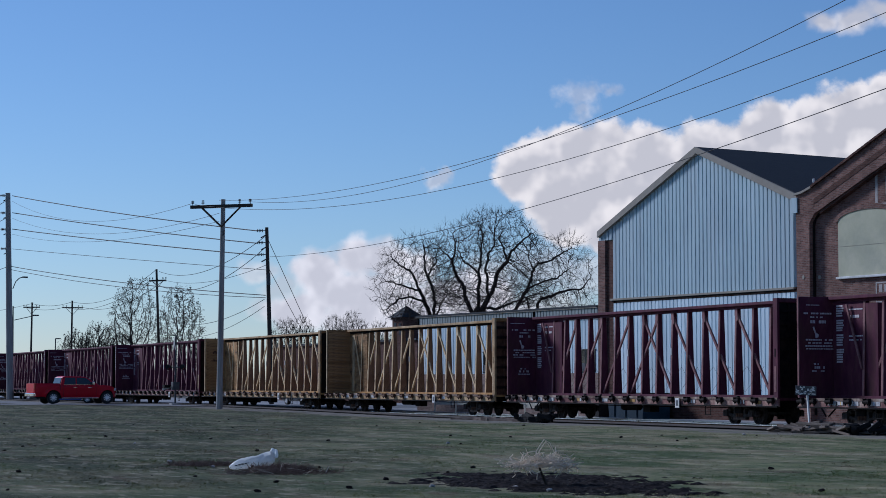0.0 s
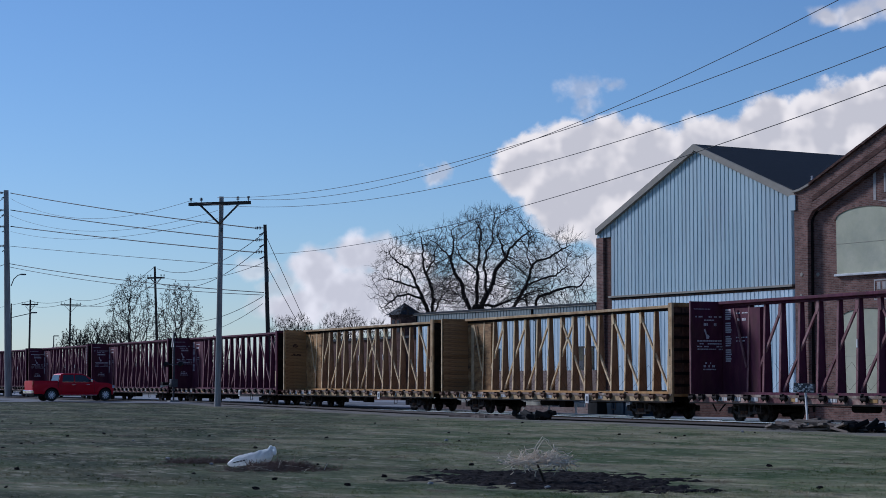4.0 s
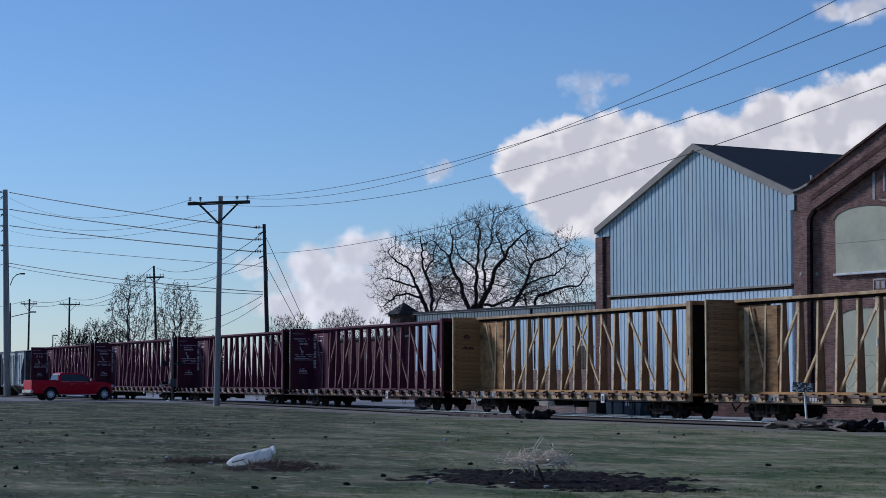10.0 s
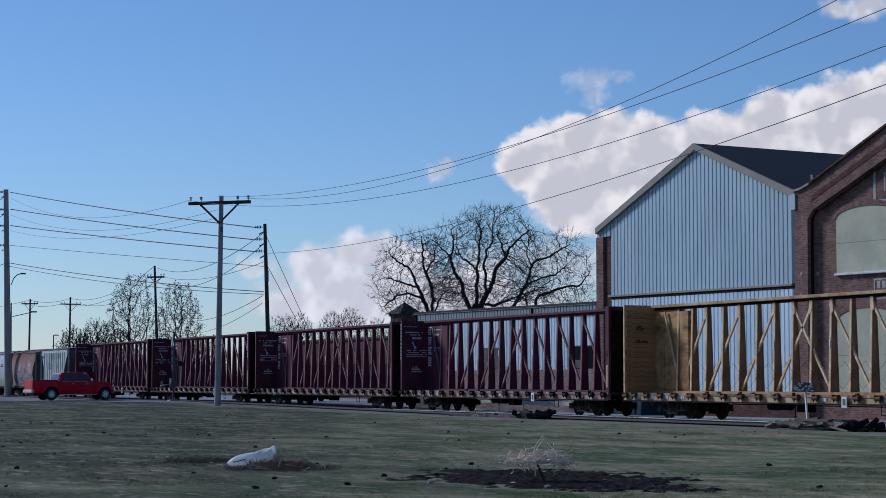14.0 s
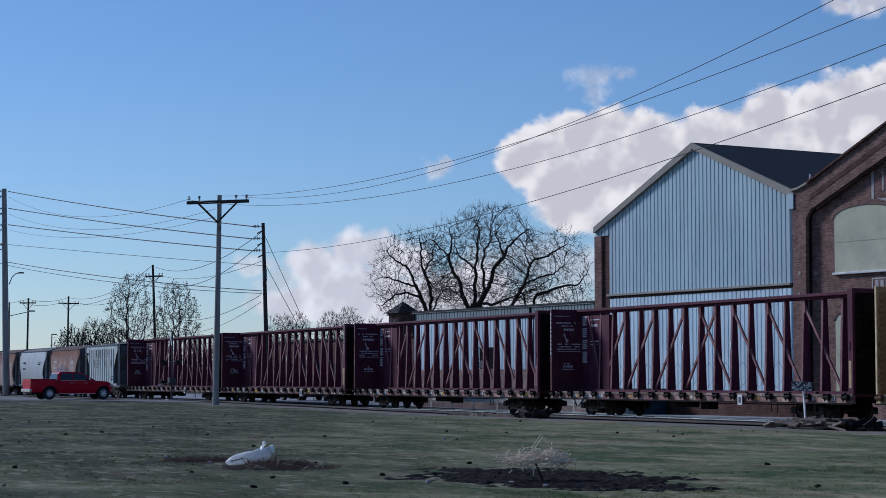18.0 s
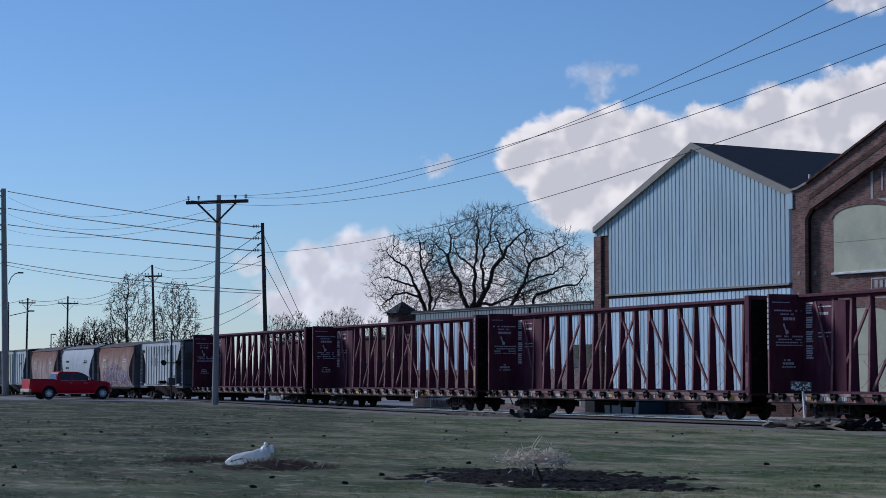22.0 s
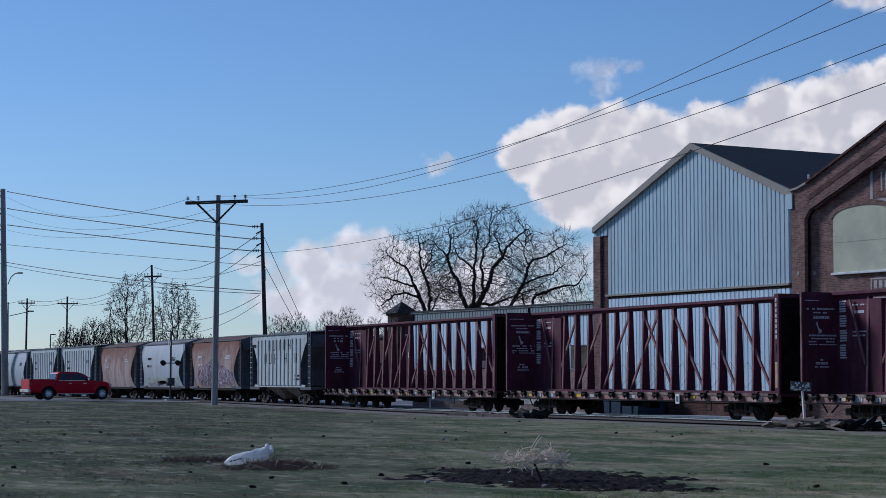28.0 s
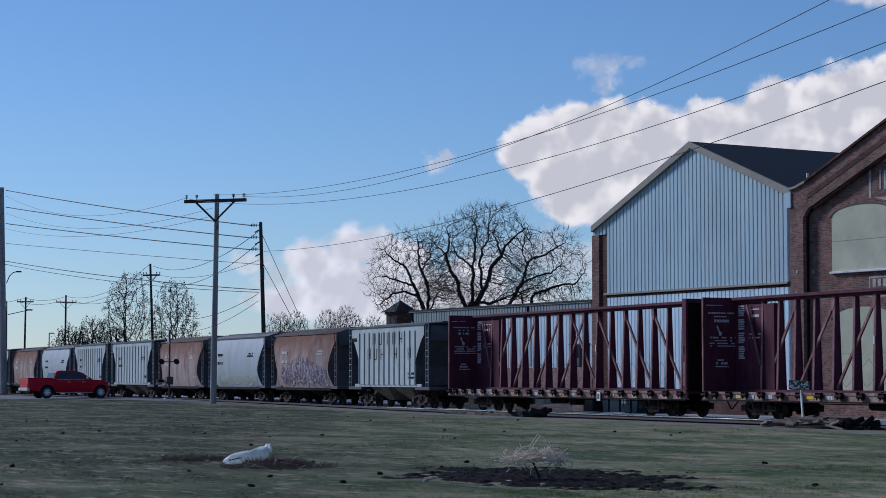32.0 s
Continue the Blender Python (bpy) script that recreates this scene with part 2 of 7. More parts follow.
rust_from_top(HOP_TAN, 2.7, 3.9, (0.20, 0.11, 0.08))
# dark blue-grey; on the hopper ends it holds their shade
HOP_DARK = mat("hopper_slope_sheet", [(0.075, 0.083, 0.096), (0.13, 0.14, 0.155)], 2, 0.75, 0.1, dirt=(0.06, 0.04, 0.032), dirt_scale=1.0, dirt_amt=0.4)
HOP_ROOF = mat("hopper_roof_paint", [(0.16, 0.165, 0.175), (0.23, 0.23, 0.235)], 2, 0.8, 0.1, dirt=(0.12, 0.07, 0.05), dirt_scale=1.0, dirt_amt=0.5)
HOP_RUSTROOF = mat("hopper_rusted_roof", [(0.09, 0.05, 0.038), (0.14, 0.078, 0.058)], 2, 0.85, 0.1, dirt=(0.10, 0.045, 0.03), dirt_scale=1.2, dirt_amt=0.5)
CHUTE = mat("dusty_chute_steel", [(0.16, 0.125, 0.10), (0.25, 0.205, 0.17), (0.34, 0.29, 0.25)], 3, 0.85, 0.1)
GRAFF_B = mat("faded_yellow_spray_paint", [(0.40, 0.43, 0.33), (0.44, 0.46, 0.30), (0.38, 0.42, 0.36)], 5, 0.7, 0.0)
GRAFF_C = mat("mauve_spray_paint", [(0.13, 0.075, 0.10), (0.24, 0.16, 0.21)], 5, 0.7, 0.0)
GRAFF = mat("faded_spray_paint", [(0.34, 0.28, 0.32), (0.50, 0.46, 0.49)], 5, 0.7, 0.0)
ASPHALT = mat("worn_asphalt", [(0.085, 0.085, 0.09), (0.12, 0.12, 0.125), (0.15, 0.15, 0.155)], 0.8, 0.85, 0.4, fine=45, dirt=(0.18, 0.17, 0.16), dirt_scale=0.2, dirt_amt=0.3, spec=0.4, space="World")
BALLAST = mat("grey_brown_ballast", [(0.05, 0.043, 0.038), (0.105, 0.09, 0.08), (0.17, 0.15, 0.135)], 9, 0.95, 0.8, fine=22, space="World")
TIEWOOD = mat("old_tie_wood", [(0.075, 0.058, 0.048), (0.13, 0.10, 0.084), (0.20, 0.165, 0.14)], 4, 0.95, 0.5, stretch=(0.2, 1, 1))
DUSTY_TIE = mat("dusty_grey_tie_wood", [(0.06, 0.048, 0.04), (0.115, 0.094, 0.08), (0.19, 0.162, 0.14)], 4, 0.95, 0.5, stretch=(0.2, 1, 1))
SOIL = mat("dark_soil", [(0.006, 0.005, 0.005), (0.018, 0.015, 0.015), (0.048, 0.041, 0.036)], 7, 0.97, 0.9, fine=30, spec=0.03, space="World")
BROWN_TWIG = mat("dark_brown_twigs", [(0.09, 0.058, 0.044), (0.17, 0.112, 0.086), (0.29, 0.205, 0.16)], 6, 0.9, 0.1)
PALE_STRAW = mat("pale_dead_twigs", [(0.64, 0.53, 0.40), (0.80, 0.68, 0.53)], 6, 0.9, 0.1)
BAG = mat("white_plastic_sheet", [(0.86, 0.87, 0.86), (0.95, 0.95, 0.93)], 6, 0.35, 0.3, spec=0.4)
SIGNAL = mat("signal_grey_metal", [(0.055, 0.055, 0.06), (0.10, 0.10, 0.105)], 4, 0.6, 0.1)
BLACKRUB = mat("black_scrap", [(0.008, 0.008, 0.009), (0.018, 0.017, 0.017)], 6, 0.8, 0.4)
DUMP = mat("dark_blue_bin_paint", [(0.012, 0.03, 0.05), (0.02, 0.045, 0.07)], 2, 0.6, 0.1)
YARD = mat("pale_worn_yard", [(0.22, 0.225, 0.235), (0.29, 0.295, 0.305), (0.34, 0.345, 0.35)], 0.5, 0.9, 0.3, dirt=(0.18, 0.17, 0.165), dirt_scale=0.3, dirt_amt=0.4, space="World")
NAILER = mat("weathered_wood_edge", [(0.13, 0.085, 0.065), (0.25, 0.18, 0.14), (0.42, 0.34, 0.28)], 2.2, 0.9, 0.1, dirt=(0.09, 0.06, 0.05), dirt_scale=2.0, dirt_amt=0.6, stretch=(1, 1, 0.6))
CONCRETE = mat("pale_concrete", [(0.28, 0.275, 0.265), (0.36, 0.35, 0.335)], 1.5, 0.9, 0.3, space="World")


def let_through(m, amount):
    """Lets part of the light pass through a thin sheet."""
    n, l = m.node_tree.nodes, m.node_tree.links
    b = n["Principled BSDF"]
    t = n.new("ShaderNodeBsdfTranslucent")
    l.new(b.inputs["Base Color"].links[0].from_socket, t.inputs["Color"])
    x = n.new("ShaderNodeMixShader")
    x.inputs[0].default_value = amount
    l.new(b.outputs[0], x.inputs[1])
    l.new(t.outputs[0], x.inputs[2])
    l.new(x.outputs[0], n["Material Output"].inputs["Surface"])


let_through(BAG, 0.55)


def grass_mat(name="rough_lawn", blade=False):
    """Thin turf: green, darker towards one side, straw patches, all mottled by noise at five scales."""
    m = bpy.data.materials.new(name)
    m.use_nodes = True
    n, l = m.node_tree.nodes, m.node_tree.links
    b = n["Principled BSDF"]
    g = n.new("ShaderNodeNewGeometry")

    def patch(sc, lo, hi, amount, off=0.0, det=8, rough=0.65):
        mp = n.new("ShaderNodeMapping")
        mp.inputs["Location"].default_value = (off, off * 0.7, 0)
        # mown to and fro along one line, so patches run that way
        mp.inputs["Scale"].default_value = (0.5, 1.0, 1.0)
        l.new(g.outputs["Position"], mp.inputs["Vector"])
        t = n.new("ShaderNodeTexNoise")
        t.inputs["Scale"].default_value, t.inputs["Detail"].default_value, t.inputs["Roughness"].default_value = sc, det, rough
        l.new(mp.outputs[0], t.inputs["Vector"])
        k = n.new("ShaderNodeMapRange")
        k.interpolation_type = "SMOOTHSTEP"
        k.inputs["From Min"].default_value, k.inputs["From Max"].default_value = lo, hi
        k.inputs["To Max"].default_value = amount
        l.new(t.outputs["Fac"], k.inputs["Value"])
        return k.outputs[0]
    # the turf turns a darker green towards one side of the lawn
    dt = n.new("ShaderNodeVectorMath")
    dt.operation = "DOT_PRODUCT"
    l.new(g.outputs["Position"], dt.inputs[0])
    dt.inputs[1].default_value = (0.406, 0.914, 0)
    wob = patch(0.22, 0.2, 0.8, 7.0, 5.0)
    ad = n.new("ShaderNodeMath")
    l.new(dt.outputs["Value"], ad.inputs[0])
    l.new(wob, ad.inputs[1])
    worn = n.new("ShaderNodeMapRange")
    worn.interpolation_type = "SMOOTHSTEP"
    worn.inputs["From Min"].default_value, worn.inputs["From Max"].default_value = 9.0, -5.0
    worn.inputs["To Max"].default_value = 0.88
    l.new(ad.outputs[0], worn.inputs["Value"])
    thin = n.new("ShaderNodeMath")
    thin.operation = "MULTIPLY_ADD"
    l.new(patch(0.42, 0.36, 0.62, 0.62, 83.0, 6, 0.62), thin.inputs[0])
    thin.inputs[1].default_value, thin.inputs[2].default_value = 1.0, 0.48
    side_dark = n.new("ShaderNodeMath")
    side_dark.operation = "MULTIPLY"
    l.new(worn.outputs[0], side_dark.inputs[0])
    l.new(thin.outputs[0], side_dark.inputs[1])
    base = None
    layers = ((patch(0.24, 0.38, 0.62, 0.9, 0.0, 5, 0.62), (0.226, 0.200, 0.122)), (patch(0.60, 0.46, 0.68, 0.85, 13.0, 5, 0.60), (0.292, 0.254, 0.162)),
              (patch(1.2, 0.53, 0.66, 0.6, 31.0, 4, 0.60), (0.42, 0.355, 0.232)), (patch(0.36, 0.42, 0.62, 0.9, 47.0, 6, 0.62), (0.046, 0.078, 0.026)), (side_dark.outputs[0], (0.020, 0.027, 0.011)), (patch(0.8, 0.57, 0.67, 0.6, 97.0, 5, 0.62), (0.095, 0.066, 0.046)), (patch(5.0, 0.52, 0.66, 0.4, 3.0, 3), (0.18, 0.165, 0.105)))
    # towards the track the turf gives way to dusty gravel
    sy = n.new("ShaderNodeSeparateXYZ")
    l.new(g.outputs["Position"], sy.inputs[0])
    edge = n.new("ShaderNodeMath")
    l.new(sy.outputs["Y"], edge.inputs[0])
    l.new(patch(0.55, 0.25, 0.75, 5.0, 21.0, 9, 0.75), edge.inputs[1])
    dusty = n.new("ShaderNodeMapRange")
    dusty.interpolation_type = "SMOOTHSTEP"
    dusty.inputs["From Min"].default_value, dusty.inputs["From Max"].default_value = 38.6, 41.6
    dusty.inputs["To Max"].default_value = 0.9
    l.new(edge.outputs[0], dusty.inputs["Value"])
    layers += ((patch(2.6, 0.56, 0.66, 0.45, 61.0, 4, 0.62), (0.36, 0.325, 0.24)), (patch(3.0, 0.56, 0.66, 0.65, 73.0, 4, 0.62), (0.045, 0.055, 0.026)), (dusty.outputs[0], (0.20, 0.18, 0.16)))
    for f, c in layers:
        x = n.new("ShaderNodeMix")
        x.data_type = "RGBA"
        if base is None:
            x.inputs[6].default_value = (0.148, 0.169, 0.078, 1)
        else:
            l.new(base, x.inputs[6])
        x.inputs[7].default_value = (*c, 1)
        l.new(f, x.inputs[0])
        base = x.outputs[2]
    if blade:
        # each blade has its own shade
        k = n.new("ShaderNodeMapRange")
        k.inputs["To Min"].default_value, k.inputs["To Max"].default_value = 0.85, 1.30
        l.new(g.outputs["Random Per Island"], k.inputs["Value"])
        h = n.new("ShaderNodeHueSaturation")
        l.new(k.outputs[0], h.inputs["Value"])
        l.new(base, h.inputs["Color"])
        base = h.outputs[0]
    l.new(base, b.inputs["Base Color"])
    b.inputs["Roughness"].default_value = 0.95
    b.inputs["Specular IOR Level"].default_value = 0.12
    if blade:
        let_through(m, 0.65)
        return m
    u = n.new("ShaderNodeBump")
    u.inputs["Strength"].default_value, u.inputs["Distance"].default_value = 0.7, 0.05
    l.new(patch(4.0, 0.3, 0.7, 1.0, 9.0), u.inputs["Height"])
    l.new(u.outputs[0], b.inputs["Normal"])
    return m


GRASS = grass_mat()
BLADE = grass_mat("grass_blades", True)

# ---- mesh helpers ----
def part(name, bm, material, parent=None, label="", smooth=False):
    """Links a bmesh as one mesh object, under a thing or under a part."""
    me = bpy.data.meshes.new(name)
    bm.normal_update()
    bm.to_mesh(me)
    bm.free()
    if smooth:
        for p in me.polygons:
            p.use_smooth = True
    me.materials.append(material)
    ob = new(name, me)
    if parent:
        ob.parent = parent
    if label:
        tagged(ob, label)
    return ob


def share(name, mesh, parent, m):
    ob = new(name, mesh)
    ob.parent = parent
    ob.matrix_basis = m
    return ob


def thing(name, m, label, category, group="", kind=""):
    ob = new(name)
    ob.matrix_basis = m
    return tagged(ob, label, category, group, kind)


def box(bm, x0, x1, y0, y1, z0, z1, bevel=0.0):
    v = [bm.verts.new((x, y, z)) for z in (z0, z1) for y in (y0, y1) for x in (x0, x1)]
    fs = [bm.faces.new([v[i] for i in q]) for q in ((0, 2, 3, 1), (4, 5, 7, 6), (0, 1, 5, 4), (2, 6, 7, 3), (0, 4, 6, 2), (1, 3, 7, 5))]
    if bevel:
        es = list({e for f in fs for e in f.edges})
        bmesh.ops.bevel(bm, geom=es, offset=bevel, segments=2, affect="EDGES", profile=0.6)
    return bm


def bx(x0, x1, y0, y1, z0, z1, bevel=0.0):
    return box(bmesh.new(), x0, x1, y0, y1, z0, z1, bevel)


def prism(bm, pts, d0, d1, axis="y"):
    """A polygon in the plane across an axis, pushed from d0 to d1 along it."""
    def at(p, d):
        return {"y": (p[0], d, p[1]), "x": (d, p[0], p[1]), "z": (p[0], p[1], d)}[axis]
    a = [bm.verts.new(at(p, d0)) for p in pts]
    b = [bm.verts.new(at(p, d1)) for p in pts]
    n = len(pts)
    fs = [bm.faces.new(a), bm.faces.new(b[::-1])]
    for i in range(n):
        fs.append(bm.faces.new((a[i], b[i], b[(i + 1) % n], a[(i + 1) % n])))
    bmesh.ops.recalc_face_normals(bm, faces=fs)
    return bm


def rod(bm, a, b, r0, r1=None, n=8, caps=True):
    a, b = Vector(a), Vector(b)
    r1 = r0 if r1 is None else r1
    d = (b - a).normalized()
    u = d.orthogonal().normalized()
    w = d.cross(u)
    ra = [bm.verts.new(a + (u * math.cos(t) + w * math.sin(t)) * r0) for t in (2 * math.pi * i / n for i in range(n))]
    rb = [bm.verts.new(b + (u * math.cos(t) + w * math.sin(t)) * r1) for t in (2 * math.pi * i / n for i in range(n))]
    for i in range(n):
        bm.faces.new((ra[i], ra[(i + 1) % n], rb[(i + 1) % n], rb[i]))
    if caps:
        bm.faces.new(ra[::-1])
        bm.faces.new(rb)
    return bm


def tube(bm, pts, radii, n=10, caps=True):
    """One skin through rings round the points of a line."""
    pts = [Vector(p) for p in pts]
    rings = []
    u = None
    for i, p in enumerate(pts):
        d = (pts[min(i + 1, len(pts) - 1)] - pts[max(i - 1, 0)]).normalized()
        u = d.orthogonal().normalized() if u is None else (u - d * u.dot(d)).normalized()
        w = d.cross(u)
        rings.append([bm.verts.new(p + (u * math.cos(t) + w * math.sin(t)) * radii[i]) for t in (2 * math.pi * k / n for k in range(n))])
    for a, b in zip(rings, rings[1:]):
        for k in range(n):
            bm.faces.new((a[k], a[(k + 1) % n], b[(k + 1) % n], b[k]))
    if caps:
        bm.faces.new(rings[0][::-1])
        bm.faces.new(rings[-1])
    return bm


def bar(bm, a, b, w, d, side=(0, 1, 0)):
    """A flat bar from a to b: w across, d along side."""
    a, b, s = Vector(a), Vector(b), Vector(side)
    c = (b - a).normalized().cross(s).normalized() * w / 2
    s = s * d / 2
    v = [bm.verts.new(p + c * i + s * j) for p in (a, b) for i, j in ((-1, -1), (1, -1), (1, 1), (-1, 1))]
    fs = [bm.faces.new([v[i] for i in q]) for q in ((0, 1, 2, 3), (7, 6, 5, 4), (0, 4, 5, 1), (1, 5, 6, 2), (2, 6, 7, 3), (3, 7, 4, 0))]
    bmesh.ops.recalc_face_normals(bm, faces=fs)
    return bm


def lathe(bm, profile, n=16, axis="y"):
    """Turns (radius, along) pairs round an axis through the origin."""
    rings = []
    for r, h in profile:
        ring = []
        for i in range(n):
            t = 2 * math.pi * i / n
            c, s = r * math.cos(t), r * math.sin(t)
            ring.append(bm.verts.new((c, h, s) if axis == "y" else (c, s, h)))
        rings.append(ring)
    fs = []
    for a, b in zip(rings, rings[1:]):
        for i in range(n):
            fs.append(bm.faces.new((a[i], a[(i + 1) % n], b[(i + 1) % n], b[i])))
    fs += [bm.faces.new(rings[0]), bm.faces.new(rings[-1][::-1])]
    bmesh.ops.recalc_face_normals(bm, faces=fs)
    return bm


def smooth01(x, a, b):
    t = min(1, max(0, (x - a) / (b - a)))
    return t * t * (3 - 2 * t)


TRACK_Y = 42.606
P0, FE, FN = Vector((-81.088, 49.629, 0)), Vector((0.99443, 0.10541, 0)), Vector((-0.10541, 0.99443, 0))
BUILD = Matrix(((FE.x, FN.x, 0, P0.x), (FE.y, FN.y, 0, P0.y), (0, 0, 1, 0), (0, 0, 0, 1)))


def gz(x, y):
    """Height of the ground."""
    z = -0.14 + 0.15 * smooth01(-x, 85, 122)
    z += 0.14 * math.exp(-((x + 137) ** 2 + (y - 31) ** 2) / 160)
    return z + 0.025 * math.sin(x * 0.31 + y * 0.17) * smooth01(TRACK_Y - 4 - y, 0, 6)


# ---- ground, track, roads ----
def ground():
    xs = sorted(set([-4000, -2500, -1500, -900, -600, -450] + list(range(-360, 21, 4)) + [60, 150, 400, 1200, 3000]))
    ys = sorted(set([-3000, -1200, -500, -200, -90, -50] + list(range(-30, 71, 3)) + [80, 100, 140, 200, 300, 500, 900, 1600, 3000, 5000]))
    verts = [(x, y, gz(x, y)) for y in ys for x in xs]
    n = len(xs)
    faces = [(j * n + i, j * n + i + 1, (j + 1) * n + i + 1, (j + 1) * n + i) for j in range(len(ys) - 1) for i in range(n - 1)]
    me = bpy.data.meshes.new("ground")
    me.from_pydata(verts, [], faces)
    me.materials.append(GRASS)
    for p in me.polygons:
        p.use_smooth = True
    return tagged(new("ground", me), "rough lawn of thin green and straw-coloured grass", "ground", kind="structure")


ground()


def strip(name, line, width, material, label, category, lift=0.02, rows=4, kind="structure"):
    """A sheet laid on the ground along a line."""
    bm = bmesh.new()
    pts = [Vector(p) for p in line]
    dense = []
    for a, b in zip(pts, pts[1:]):
        k = max(1, int((b - a).length / 5))
        dense += [a + (b - a) * i / k for i in range(k)]
    dense.append(pts[-1])
    ringo = []
    for i, p in enumerate(dense):
        d = (dense[min(i + 1, len(dense) - 1)] - dense[max(i - 1, 0)]).normalized()
        s = Vector((-d.y, d.x))
        ring = []
        for j in range(rows + 1):
            w = (j / rows - 0.5) * width
            edge = 0.35 * noise.noise(Vector((p.x * 0.35, p.y * 0.35, j * 7))) if j in (0, rows) else 0
            c = p + s * (w + edge)
            ring.append(bm.verts.new((c.x, c.y, gz(c.x, c.y) + lift)))
        ringo.append(ring)
    for a, b in zip(ringo, ringo[1:]):
        for j in range(rows):
            bm.faces.new((a[j], a[j + 1], b[j + 1], b[j]))
    bmesh.ops.recalc_face_normals(bm, faces=bm.faces)
    if bm.faces[:][0].normal.z < 0:
        bmesh.ops.reverse_faces(bm, faces=bm.faces)
    ob = part(name, bm, material)
    return tagged(ob, label, category, kind=kind)


strip("road", [(-170, -25), (-141, 30), (-131, 46), (-112, 73), (-70, 140)], 15, ASPHALT, "worn grey asphalt road over the railway crossing", "road", 0.030)
strip("pavement", [(-330, 53), (-160, 53.5), (-20, 54)], 17, YARD, "pale grey worn yard beyond the track", "pavement", 0.018, 6)
strip("pavement", [(-420, 36.2), (-160, 34.5), (-139, 33.5)], 5.0, ASPHALT, "grey asphalt side road along the track", "road", 0.024)
strip("ballast", [(-420, TRACK_Y), (60, TRACK_Y)], 5.6, BALLAST, "grey-brown gravel track bed", "track bed", 0.06, 6)

strip("gravel", [(-58.4, 41.6), (-60.4, 45.6), (-30, 37.6)], 1.6, CONCRETE, "pale gravel verge beside the track", "gravel", 0.02)


def track():
    t = thing("railway_track", pose(0, TRACK_Y, 0), "single railway track with worn steel rails on wooden ties", "railway track", kind="structure")
    for y in (-0.76, 0.76):
        bm = bmesh.new()
        prof = [(-0.07, -0.17), (0.07, -0.17), (0.07, -0.15), (0.012, -0.13), (0.012, -0.045), (0.036, -0.035), (0.036, -0.004), (0.03, 0), (-0.03, 0), (-0.036, -0.004), (-0.036, -0.035), (-0.012, -0.045), (-0.012, -0.13), (-0.07, -0.15)]
        prism(bm, [(y + a, b) for a, b in prof], -420, 60, "x")
        rail = part("rail", bm, RUST, t)
        part("rail_head", bx(-420, 60, y - 0.038, y + 0.038, -0.034, 0.003, 0.004), RAILTOP, rail, "bright worn running surface")
    me = None
    for i in range(290):
        x = -195 + i * 0.62
        if me is None:
            first = part("tie", bx(-0.115, 0.115, -1.3, 1.3, -0.25, -0.115, 0.015), TIEWOOD, t)
            me, ob = first.data, first
        else:
            ob = share("tie", me, t, Matrix())
        ob.matrix_basis = pose(x, random.uniform(-0.05, 0.05), random.uniform(-0.01, 0.01), 0, 0, random.uniform(-1.2, 1.2))
    bm = bmesh.new()
    for i in range(60):
        box(bm, -0.115 - 200 - i * 0.62, 0.115 - 200 - i * 0.62, -1.3, 1.3, -0.25, -0.115)
    tagged(part("far_ties", bm, TIEWOOD, t), kind="stuff")


track()


# ---- the buildings beyond the track ----
def ribbed(bm, s0, s1, z0, top, y, period=0.30, depth=0.075, inset=0.0):
    """A ribbed metal sheet from s0 to s1, its upper edge given by top(s)."""
    prof = ((0.0, 1.0), (0.74, 1.0), (0.80, 0.0), (0.94, 0.0))
    pts = []
    k = int((s1 - s0) / period) + 1
    for i in range(k):
        for a, d in prof:
            s = s0 + (i + a) * period
            if s < s1:
                pts.append((s, y - d * depth))
    pts.append((s1, y))
    lo = [bm.verts.new((s, d, z0)) for s, d in pts]
    hi = [bm.verts.new((s, d, max(z0 + 0.01, top(s)))) for s, d in pts]
    for i in range(len(pts) - 1):
        bm.faces.new((lo[i], lo[i + 1], hi[i + 1], hi[i]))
    return bm


